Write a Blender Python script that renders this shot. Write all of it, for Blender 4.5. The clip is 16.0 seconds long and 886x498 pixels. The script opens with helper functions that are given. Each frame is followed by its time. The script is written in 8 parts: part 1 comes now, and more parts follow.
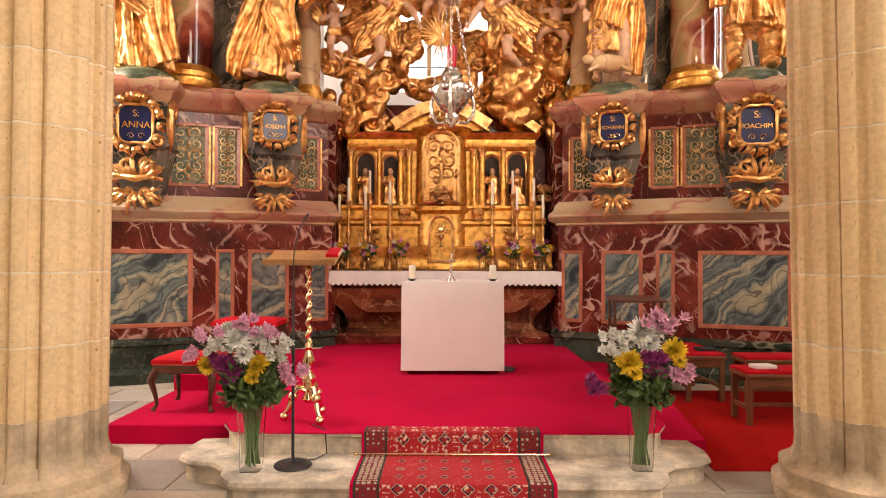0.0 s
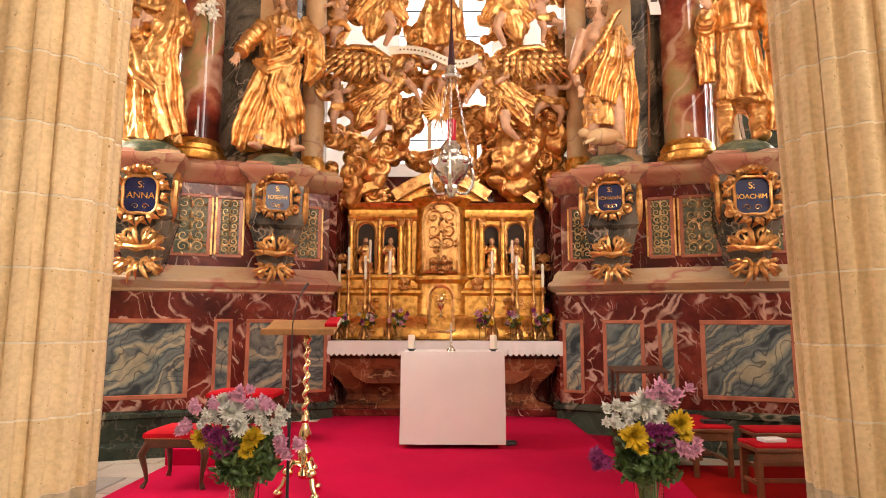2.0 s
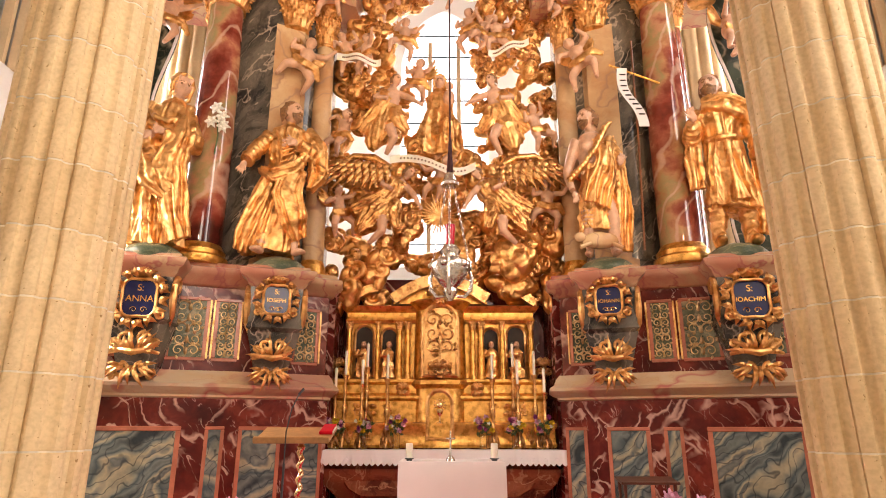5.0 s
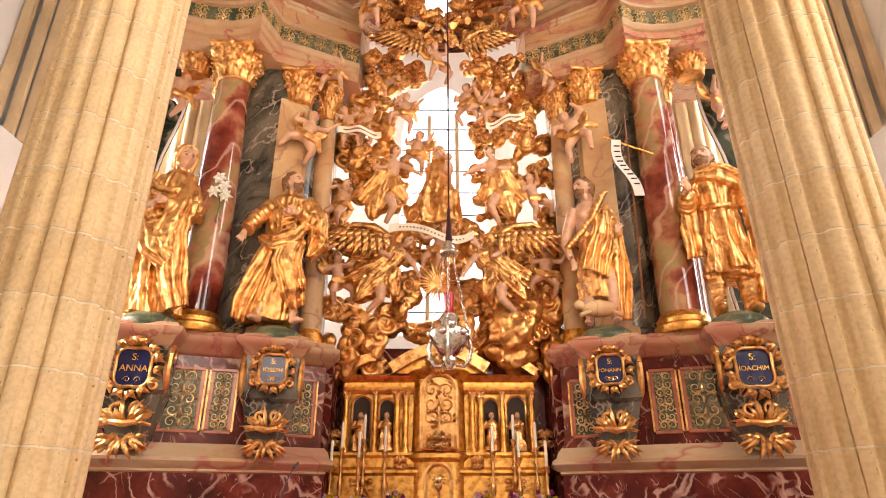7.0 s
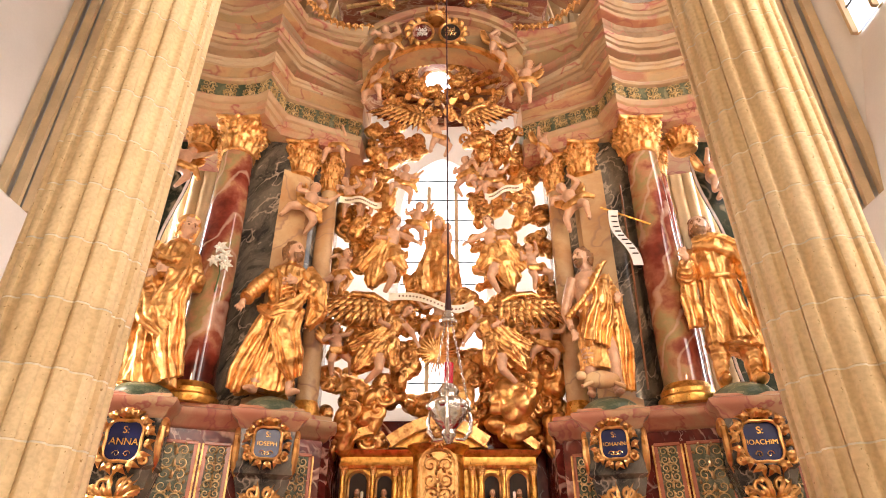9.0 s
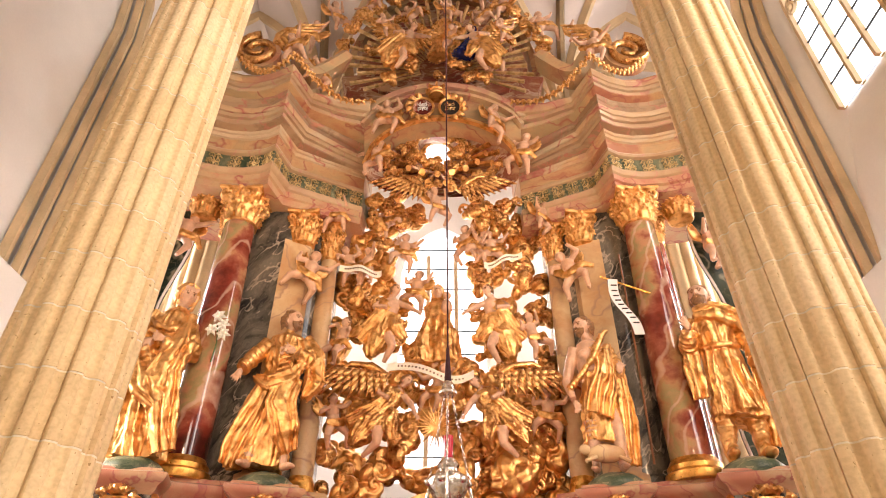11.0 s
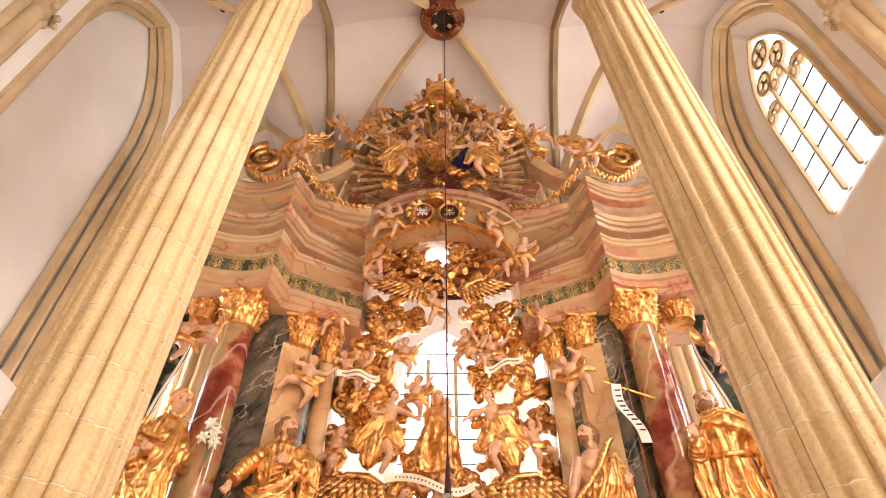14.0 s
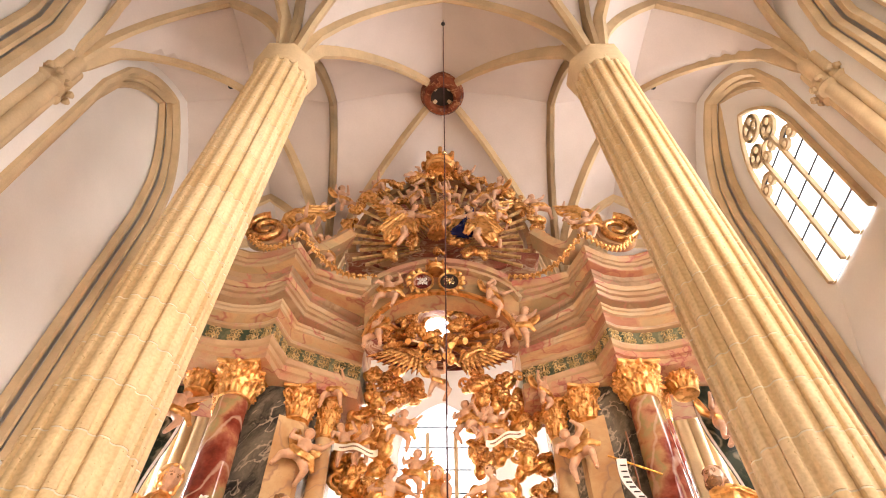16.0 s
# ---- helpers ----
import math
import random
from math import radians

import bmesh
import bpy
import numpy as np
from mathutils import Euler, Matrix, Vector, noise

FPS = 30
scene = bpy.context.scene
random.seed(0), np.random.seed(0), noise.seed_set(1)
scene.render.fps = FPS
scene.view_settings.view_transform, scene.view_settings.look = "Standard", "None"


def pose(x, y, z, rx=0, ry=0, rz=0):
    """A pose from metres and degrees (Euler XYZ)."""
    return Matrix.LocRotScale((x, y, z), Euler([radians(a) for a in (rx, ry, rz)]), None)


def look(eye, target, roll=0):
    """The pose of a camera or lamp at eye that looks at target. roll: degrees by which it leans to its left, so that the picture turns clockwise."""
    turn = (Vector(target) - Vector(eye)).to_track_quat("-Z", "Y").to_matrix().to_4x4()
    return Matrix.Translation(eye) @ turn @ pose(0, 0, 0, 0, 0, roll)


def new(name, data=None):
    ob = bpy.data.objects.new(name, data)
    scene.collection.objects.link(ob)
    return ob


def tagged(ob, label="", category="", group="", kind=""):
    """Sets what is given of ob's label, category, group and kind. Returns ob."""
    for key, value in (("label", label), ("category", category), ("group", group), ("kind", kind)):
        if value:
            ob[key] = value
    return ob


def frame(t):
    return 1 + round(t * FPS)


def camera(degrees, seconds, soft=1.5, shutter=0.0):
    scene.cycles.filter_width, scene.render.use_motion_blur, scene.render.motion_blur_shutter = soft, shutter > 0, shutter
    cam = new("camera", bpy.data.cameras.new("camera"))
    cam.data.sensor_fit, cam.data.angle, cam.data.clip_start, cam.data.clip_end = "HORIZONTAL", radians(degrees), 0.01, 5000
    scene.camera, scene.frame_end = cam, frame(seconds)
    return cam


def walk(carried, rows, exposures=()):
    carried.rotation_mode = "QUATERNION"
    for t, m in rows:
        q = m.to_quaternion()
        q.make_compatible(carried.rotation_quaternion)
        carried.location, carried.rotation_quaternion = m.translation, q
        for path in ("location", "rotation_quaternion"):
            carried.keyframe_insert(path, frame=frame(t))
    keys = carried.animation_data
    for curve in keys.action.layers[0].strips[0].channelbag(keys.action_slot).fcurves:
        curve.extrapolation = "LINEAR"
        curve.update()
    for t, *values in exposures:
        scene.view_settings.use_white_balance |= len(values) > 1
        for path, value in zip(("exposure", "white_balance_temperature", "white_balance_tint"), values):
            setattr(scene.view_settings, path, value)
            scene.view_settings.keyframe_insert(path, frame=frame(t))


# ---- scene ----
import mathutils

cam = camera(71.65, 16.0, soft=1.0)
# seconds, pitch above the horizon, turn to the left, lean: the camera stands on one spot and tilts upwards
PATH = [
    (0, 0.50, 0.19, 0.16), (0.5, 2.12, 0.19, 0.16), (1, 3.73, 0.20, 0.16), (1.5, 5.36, 0.20, 0.14),
    (2, 6.96, 0.19, 0.14), (2.5, 8.60, 0.18, 0.14), (3, 10.18, 0.17, 0.14), (3.5, 11.77, 0.16, 0.12),
    (4, 13.37, 0.14, 0.12), (6.5, 21.30, 0.03, 0.01), (7, 22.89, 0.00, 0.00), (7.5, 24.49, 0.00, 0.00),
    (8, 26.10, -0.02, 0.00), (8.5, 27.73, -0.04, 0.02), (9, 29.35, -0.05, 0.03), (11.5, 37.36, -0.09, 0.05),
    (12, 38.94, -0.09, 0.05), (12.5, 40.53, -0.11, 0.04), (13, 42.13, -0.11, 0.01), (13.5, 43.75, -0.12, -0.01),
    (14, 45.36, -0.13, -0.01), (14.5, 46.95, -0.12, -0.02), (15, 48.57, -0.13, -0.02), (15.5, 50.20, -0.14, -0.04),
    (16, 51.83, -0.16, -0.05),
]
EYE = 1.69


def aim(pitch, turn, lean):
    return pose(0, 0, EYE, 0, 0, turn) @ pose(0, 0, 0, 90 + pitch) @ pose(0, 0, 0, 0, 0, lean)


walk(cam, [(t, aim(p, y, r)) for t, p, y, r in PATH], [(0, -0.1, 6600, 17), (8, -0.07, 6600, 17), (16, 0.06, 6600, 17)])

# ---- world and light ----
world = bpy.data.worlds.new("sky")
scene.world = world
world.use_nodes = True
nt = world.node_tree
sky = nt.nodes.new("ShaderNodeTexSky")
sky.sky_type, sky.sun_disc = "NISHITA", False
sky.sun_elevation, sky.sun_rotation = radians(38), radians(70)
nt.links.new(sky.outputs[0], nt.nodes["Background"].inputs[0])
nt.nodes["Background"].inputs[1].default_value = 0.15


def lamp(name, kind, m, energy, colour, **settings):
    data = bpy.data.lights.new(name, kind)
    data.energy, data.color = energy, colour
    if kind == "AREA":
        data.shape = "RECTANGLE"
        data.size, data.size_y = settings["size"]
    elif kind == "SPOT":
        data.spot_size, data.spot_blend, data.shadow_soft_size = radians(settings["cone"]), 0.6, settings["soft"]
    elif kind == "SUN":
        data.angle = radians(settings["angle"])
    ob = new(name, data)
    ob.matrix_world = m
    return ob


lamp("sun", "SUN", look((20, -4, 22), (0, 8, 0)), 2.5, (1, 0.93, 0.82), angle=0.6)
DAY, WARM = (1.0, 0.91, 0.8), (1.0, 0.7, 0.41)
lamp("window_light_east", "AREA", look((0, 13.1, 9.6), (0, 8, 9.0)), 160, DAY, size=(1.9, 4.2))
lamp("window_light_south", "AREA", look((6.75, 6.1, 11.6), (-3, 4.5, 12.5)), 220, (1.0, 0.95, 0.9), size=(1.3, 4.2))
lamp("window_light_south", "AREA", look((6.5, 0.2, 7.0), (-2.0, 5, 4.5)), 760, DAY, size=(2.2, 8.5))
for sx in (-1, 1):
    lamp("window_light_apse", "AREA", look((6.6 * sx, 11.5, 8.8), (2.0 * sx, 13.2, 8.5)), 420, DAY, size=(1.3, 7.0)).data.spread = radians(112)
# unseen fill lamp before the windowless west wall, added to brighten the foreground
lamp("west_fill_light", "AREA", look((2.2, -6.0, 6.0), (-2.4, 5, 0.0)), 720, (1, 0.86, 0.7), size=(2.6, 7))
# unseen fill lamp at the blind north wall, added to lift the left floor
lamp("north_fill_light", "AREA", look((-6.5, 6.2, 4.6), (-2.0, 6.4, 0.2)), 260, DAY, size=(1.6, 2.6)).data.spread = radians(110)
for sx in (-1, 1):
    lamp("slit_window_light", "AREA", look((6.9 * sx, 9.05, 6.6), (0, 8.6, 6.2)), 120, (0.86, 0.92, 1.0), size=(0.36, 5.0)).data.spread = radians(100)
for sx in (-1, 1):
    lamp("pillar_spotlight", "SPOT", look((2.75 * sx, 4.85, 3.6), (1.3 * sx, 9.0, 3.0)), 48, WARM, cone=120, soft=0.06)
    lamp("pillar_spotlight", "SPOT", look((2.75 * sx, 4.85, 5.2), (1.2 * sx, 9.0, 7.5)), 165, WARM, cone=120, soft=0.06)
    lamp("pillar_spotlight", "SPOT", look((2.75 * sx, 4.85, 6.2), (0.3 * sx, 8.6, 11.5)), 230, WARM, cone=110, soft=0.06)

# ---- materials ----
def nodes_of(name):
    m = bpy.data.materials.new(name)
    m.use_nodes = True
    t = m.node_tree
    return m, t, t.nodes["Principled BSDF"]


def node(t, kind, **values):
    n = t.nodes.new(kind)
    for k, v in values.items():
        n.inputs[k].default_value = v
    return n


def coords(t, scale=(1, 1, 1), warp=0.0, warp_scale=1.0, tilt=0):
    c = t.nodes.new("ShaderNodeTexCoord").outputs["Object"]
    m = t.nodes.new("ShaderNodeMapping")
    m.vector_type, m.inputs["Scale"].default_value = "TEXTURE" if tilt else "POINT", tuple(1 / q for q in scale) if tilt else scale
    m.inputs["Rotation"].default_value = (0, radians(tilt), 0)
    t.links.new(c, m.inputs[0])
    out = m.outputs[0]
    if warp:
        n = node(t, "ShaderNodeTexNoise", Scale=warp_scale, Detail=4)
        t.links.new(out, n.inputs["Vector"])
        mad = t.nodes.new("ShaderNodeVectorMath")
        mad.operation = "MULTIPLY_ADD"
        mad.inputs[1].default_value = (warp, warp, warp)
        t.links.new(n.outputs["Color"], mad.inputs[0])
        t.links.new(out, mad.inputs[2])
        out = mad.outputs[0]
    return out


def ramp(t, fac, stops):
    r = t.nodes.new("ShaderNodeValToRGB")
    els = r.color_ramp.elements
    while len(els) < len(stops):
        els.new(0.5)
    for e, (p, c) in zip(els, stops):
        e.position, e.color = p, (*c, 1)
    t.links.new(fac, r.inputs[0])
    return r.outputs[0]


def mix(t, fac, a, b, mode="MIX"):
    m = t.nodes.new("ShaderNodeMix")
    m.data_type, m.blend_type = "RGBA", mode
    for sock, v in ((m.inputs[0], fac), (m.inputs[6], a), (m.inputs[7], b)):
        if isinstance(v, (int, float)):
            sock.default_value = v
        elif isinstance(v, tuple):
            sock.default_value = (*v, 1)
        else:
            t.links.new(v, sock)
    return m.outputs[2]


def bump(t, b, height, strength, distance):
    n = t.nodes.new("ShaderNodeBump")
    n.inputs["Strength"].default_value, n.inputs["Distance"].default_value = strength, distance
    t.links.new(height, n.inputs["Height"])
    t.links.new(n.outputs[0], b.inputs["Normal"])


def plain(name, colour, rough=0.5, metal=0.0, vary=0.25, scale=6.0, grain=60.0, relief=0.2, depth=0.004, **extra):
    """A surface with soft large stains, a fine grain and a fine relief."""
    m, t, b = nodes_of(name)
    v = coords(t)
    big = node(t, "ShaderNodeTexNoise", Scale=scale, Detail=5)
    fine = node(t, "ShaderNodeTexNoise", Scale=grain, Detail=3)
    for n in (big, fine):
        t.links.new(v, n.inputs["Vector"])
    dark = tuple(c * (1 - vary) for c in colour)
    light = tuple(min(1, c * (1 + vary * 0.6)) for c in colour)
    c = ramp(t, big.outputs[0], [(0.3, dark), (0.7, light)])
    f = ramp(t, fine.outputs[0], [(0.3, (1 - vary * 0.4,) * 3), (0.7, (1, 1, 1))])
    t.links.new(mix(t, 1.0, c, f, "MULTIPLY"), b.inputs["Base Color"])
    b.inputs["Roughness"].default_value, b.inputs["Metallic"].default_value = rough, metal
    for k, value in extra.items():
        b.inputs[k.replace("_", " ")].default_value = value
    bump(t, b, fine.outputs[0], relief, depth)
    return m


def marble(name, base, second, vein, scale=1.2, veins=0.03, rough=0.16, stretch=(1, 1, 1), warp=1.2, third=None, tilt=0, shine=0.25, spread=0.1):
    """Painted or polished marble: cloudy grounds and branching veins."""
    m, t, b = nodes_of(name)
    v = coords(t, stretch, warp, scale * 0.8, tilt)
    cloud = node(t, "ShaderNodeTexNoise", Scale=scale, Detail=6, Roughness=0.6)
    line = node(t, "ShaderNodeTexNoise", Scale=scale * 1.1, Detail=3, Roughness=0.45)
    hair = node(t, "ShaderNodeTexNoise", Scale=scale * 4, Detail=5)
    for n in (cloud, line, hair):
        t.links.new(v, n.inputs["Vector"])
    stops = [(0.48 - spread, base), (0.48 + spread, second)]
    if third:
        stops.insert(1, (0.48, third))
    c = ramp(t, cloud.outputs[0], stops)
    k = ramp(t, line.outputs[0], [(0.5 - veins * 1.5, (0, 0, 0)), (0.5, (1, 1, 1)), (0.5 + veins, (0, 0, 0))])
    h = ramp(t, hair.outputs[0], [(0.48, (0, 0, 0)), (0.5, (0.22,) * 3), (0.52, (0, 0, 0))])
    c = mix(t, h, c, vein)
    c = mix(t, k, c, vein)
    t.links.new(c, b.inputs["Base Color"])
    b.inputs["Roughness"].default_value, b.inputs["Specular IOR Level"].default_value = rough, shine
    return m


def gilding(name, colour, rough, worn, scale=7.0, relief=0.5):
    m, t, b = nodes_of(name)
    v = coords(t)
    big = node(t, "ShaderNodeTexNoise", Scale=scale, Detail=5)
    fine = node(t, "ShaderNodeTexNoise", Scale=45, Detail=4)
    for n in (big, fine):
        t.links.new(v, n.inputs["Vector"])
    t.links.new(ramp(t, big.outputs[0], [(0.34, worn), (0.55, colour)]), b.inputs["Base Color"])
    t.links.new(ramp(t, fine.outputs[0], [(0.3, (rough * 0.7,) * 3), (0.7, (rough * 1.5,) * 3)]), b.inputs["Roughness"])
    b.inputs["Metallic"].default_value = 1.0
    bump(t, b, big.outputs[0], relief, 0.02)
    return m


def per_piece(name, colours, rough, grain=30, relief=0.4, depth=0.006):
    """Stone or wood whose tone changes from piece to piece."""
    m, t, b = nodes_of(name)
    v = coords(t)
    rnd = t.nodes.new("ShaderNodeObjectInfo").outputs["Random"]
    c = ramp(t, rnd, [(i / (len(colours) - 1), c) for i, c in enumerate(colours)])
    big = node(t, "ShaderNodeTexNoise", Scale=2.2, Detail=7)
    fine = node(t, "ShaderNodeTexNoise", Scale=grain, Detail=4)
    pits = node(t, "ShaderNodeTexNoise", Scale=34, Detail=2)
    for n in (big, fine, pits):
        t.links.new(v, n.inputs["Vector"])
    c = mix(t, 1.0, c, ramp(t, big.outputs[0], [(0.3, (0.9, 0.86, 0.8)), (0.65, (1.06, 1.04, 1.0))]), "MULTIPLY")
    c = mix(t, 1.0, c, ramp(t, fine.outputs[0], [(0.25, (0.82, 0.8, 0.76)), (0.6, (1, 1, 1))]), "MULTIPLY")
    c = mix(t, 1.0, c, ramp(t, pits.outputs[0], [(0.24, (0.55, 0.45, 0.33)), (0.3, (1, 1, 1))]), "MULTIPLY")
    t.links.new(c, b.inputs["Base Color"])
    b.inputs["Roughness"].default_value = rough
    b.inputs["Specular IOR Level"].default_value = 0.2
    bump(t, b, fine.outputs[0], relief, depth)
    return m


def veined(name, ground, vein, scale, width, tilt, rough, shine=0.3):
    """Dark marble crossed by long slanting pale veins that swell, break off and fork."""
    m, t, b = nodes_of(name)
    v = coords(t, (1, 1, 1), 0.5, 1.6)
    cloud = node(t, "ShaderNodeTexNoise", Scale=2.4, Detail=6, Roughness=0.62)
    t.links.new(v, cloud.inputs["Vector"])
    c = ramp(t, cloud.outputs[0], ground)
    for k, (turn, sc, w) in enumerate(((tilt, scale, width), (-tilt * 1.2, scale * 0.8, width * 0.8), (tilt * 0.7, scale * 2.2, width * 0.35))):
        r = t.nodes.new("ShaderNodeMapping")
        r.inputs["Rotation"].default_value = (0, radians(turn), radians(25 * k))
        r.inputs["Location"].default_value = (3.1 * k, 1.7 * k, 0.6 * k)
        t.links.new(v, r.inputs[0])
        stretch = t.nodes.new("ShaderNodeMapping")
        stretch.inputs["Scale"].default_value = (3.0, 3.0, 0.4)
        t.links.new(r.outputs[0], stretch.inputs[0])
        line = node(t, "ShaderNodeTexNoise", Scale=sc, Detail=1.4, Roughness=0.45)
        gate = node(t, "ShaderNodeTexNoise", Scale=sc * 1.7, Detail=2)
        t.links.new(stretch.outputs[0], line.inputs["Vector"])
        t.links.new(r.outputs[0], gate.inputs["Vector"])
        k1 = ramp(t, line.outputs[0], [(0.5 - w, (0, 0, 0)), (0.5 - w * 0.25, (1, 1, 1)), (0.5 + w * 0.15, (0.7,) * 3), (0.5 + w * 0.3, (0, 0, 0))])
        k2 = ramp(t, gate.outputs[0], [(0.48, (0, 0, 0)), (0.58, (0.95,) * 3)])
        c = mix(t, mix(t, 1.0, k1, k2, "MULTIPLY"), c, vein)
    t.links.new(c, b.inputs["Base Color"])
    b.inputs["Roughness"].default_value, b.inputs["Specular IOR Level"].default_value = rough, shine
    return m


def swirled(name, stops, scale, tilt, distort=9.0, rough=0.16, vein=(0.03, 0.04, 0.05), shine=0.3, cloudy=0.3):
    """Painted marble in broad slanting streaks that flow round each other, with thin lines between them."""
    m, t, b = nodes_of(name)
    v = coords(t, (1, 1, 1), 0.35, 1.4)
    r = t.nodes.new("ShaderNodeMapping")
    r.inputs["Rotation"].default_value = (0, radians(tilt), radians(20))
    t.links.new(v, r.inputs[0])
    wave = node(t, "ShaderNodeTexWave", Scale=scale, Distortion=distort)
    wave.inputs["Detail"].default_value, wave.inputs["Detail Scale"].default_value = 3.0, 0.9
    fine = node(t, "ShaderNodeTexWave", Scale=scale * 3.1, Distortion=distort * 1.6)
    fine.inputs["Detail"].default_value = 2.0
    blot = node(t, "ShaderNodeTexNoise", Scale=3.0, Detail=6, Roughness=0.65)
    for n in (wave, fine, blot):
        t.links.new(r.outputs[0], n.inputs["Vector"])
    big = node(t, "ShaderNodeTexNoise", Scale=1.5, Detail=5, Roughness=0.55)
    t.links.new(r.outputs[0], big.inputs["Vector"])
    spread = ramp(t, big.outputs[0], [(0.28, (0, 0, 0)), (0.72, (1, 1, 1))])
    c = ramp(t, mix(t, cloudy, wave.outputs["Fac"], spread), stops)
    k = ramp(t, fine.outputs["Color"], [(0.0, (0.7,) * 3), (0.08, (0, 0, 0)), (1.0, (0, 0, 0))])
    c = mix(t, k, c, vein)
    c = mix(t, 1.0, c, ramp(t, blot.outputs[0], [(0.3, (0.7, 0.68, 0.64)), (0.65, (1.1, 1.1, 1.1))]), "MULTIPLY")
    t.links.new(c, b.inputs["Base Color"])
    b.inputs["Roughness"].default_value, b.inputs["Specular IOR Level"].default_value = rough, shine
    return m


SANDSTONE = per_piece("sandstone", [(0.72, 0.54, 0.31), (0.78, 0.61, 0.37), (0.75, 0.57, 0.33), (0.8, 0.64, 0.41)], 0.8)
MORTAR = plain("mortar", (0.82, 0.72, 0.55), 0.9)
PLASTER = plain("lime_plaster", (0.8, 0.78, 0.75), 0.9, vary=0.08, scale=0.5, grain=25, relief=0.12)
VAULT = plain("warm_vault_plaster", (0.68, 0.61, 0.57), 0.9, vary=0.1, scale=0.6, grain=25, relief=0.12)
RIBSTONE = plain("rib_sandstone", (0.66, 0.5, 0.3), 0.8, vary=0.2, scale=1.5, grain=30, relief=0.3)
STEPSTONE = plain("worn_step_stone", (0.72, 0.63, 0.49), 0.6, vary=0.6, scale=4.5, grain=30, relief=0.5, depth=0.01)
BASESTONE = plain("stained_base_stone", (0.64, 0.5, 0.33), 0.85, vary=0.5, scale=3.5, grain=30, relief=0.5, depth=0.01)
PAVING = per_piece("paving_stone", [(0.36, 0.33, 0.29), (0.52, 0.46, 0.38), (0.62, 0.55, 0.46), (0.34, 0.32, 0.3)], 0.4)
RED = veined("red_marble", [(0.3, (0.05, 0.007, 0.006)), (0.5, (0.12, 0.016, 0.012)), (0.7, (0.26, 0.045, 0.03))], (0.58, 0.35, 0.27), 1.25, 0.05, 40, 0.2)
PINK = marble("pink_marble", (0.3, 0.085, 0.06), (0.5, 0.32, 0.19), (0.62, 0.46, 0.34), 1.7, 0.022, third=(0.32, 0.12, 0.07), rough=0.4, stretch=(0.8, 0.8, 1.8))
OCHRE = marble("ochre_marble", (0.42, 0.19, 0.11), (0.4, 0.3, 0.17), (0.34, 0.13, 0.09), 1.0, 0.014, rough=0.3, stretch=(0.8, 0.8, 1.1), third=(0.52, 0.33, 0.17))
PINKISH = marble("salmon_marble", (0.46, 0.2, 0.13), (0.5, 0.34, 0.2), (0.36, 0.12, 0.1), 1.5, 0.02, rough=0.3, third=(0.5, 0.27, 0.17))
CREAM = marble("cream_marble", (0.42, 0.27, 0.16), (0.5, 0.36, 0.22), (0.5, 0.26, 0.2), 1.2, 0.012, rough=0.28, warp=0.8)
ROSEGREY = marble("rose_grey_marble", (0.36, 0.19, 0.12), (0.42, 0.29, 0.18), (0.45, 0.2, 0.14), 1.4, 0.02, rough=0.3, third=(0.3, 0.2, 0.12))
PALE = marble("pale_marble", (0.5, 0.29, 0.14), (0.62, 0.44, 0.25), (0.4, 0.25, 0.16), 1.1, 0.02, rough=0.2)
BLUSH = marble("blush_marble", (0.48, 0.26, 0.18), (0.54, 0.42, 0.28), (0.42, 0.15, 0.12), 1.0, 0.016, rough=0.35, stretch=(0.7, 0.7, 1.1), third=(0.54, 0.37, 0.21))
COLUMN = swirled("banded_column_marble", [(0.1, (0.07, 0.013, 0.009)), (0.34, (0.22, 0.038, 0.024)), (0.48, (0.3, 0.09, 0.055)), (0.6, (0.42, 0.22, 0.11)), (0.7, (0.3, 0.24, 0.11)), (0.82, (0.4, 0.2, 0.11)), (0.95, (0.16, 0.028, 0.02))], 0.3, -22, 5.0, 0.05, (0.55, 0.36, 0.27), 0.5, 0.6)
GREY = swirled("grey_green_marble", [(0.1, (0.035, 0.05, 0.06)), (0.3, (0.17, 0.2, 0.19)), (0.45, (0.07, 0.1, 0.11)), (0.58, (0.24, 0.26, 0.22)), (0.72, (0.42, 0.38, 0.26)), (0.8, (0.12, 0.14, 0.14)), (0.95, (0.3, 0.31, 0.26))], 0.8, -48, 12.0, cloudy=0.4)
GREEN = marble("dark_green_marble", (0.012, 0.02, 0.016), (0.06, 0.075, 0.055), (0.26, 0.23, 0.16), 1.0, 0.02)
FRIEZE = marble("sage_green_marble", (0.05, 0.075, 0.045), (0.17, 0.18, 0.11), (0.34, 0.3, 0.18), 2.5, 0.02, rough=0.3)
SLATE = marble("slate_grey_marble", (0.035, 0.034, 0.033), (0.16, 0.14, 0.11), (0.4, 0.33, 0.26), 2.0, 0.02, tilt=35, stretch=(1.2, 1.2, 0.6))
ROSE = plain("rose_frame_marble", (0.5, 0.17, 0.1), 0.2, vary=0.3, scale=4)
BROWN = marble("brown_marble", (0.1, 0.025, 0.015), (0.26, 0.075, 0.035), (0.4, 0.2, 0.1), 2.2, 0.02)
GOLD = gilding("bright_gilding", (0.88, 0.53, 0.21), 0.4, (0.52, 0.25, 0.075), scale=8, relief=0.3)
OLDGOLD = gilding("aged_gilding", (0.76, 0.44, 0.17), 0.32, (0.34, 0.14, 0.05), scale=9, relief=0.3)
PALEGOLD = gilding("pale_gilding", (0.8, 0.62, 0.34), 0.4, (0.5, 0.36, 0.16), scale=9, relief=0.2)
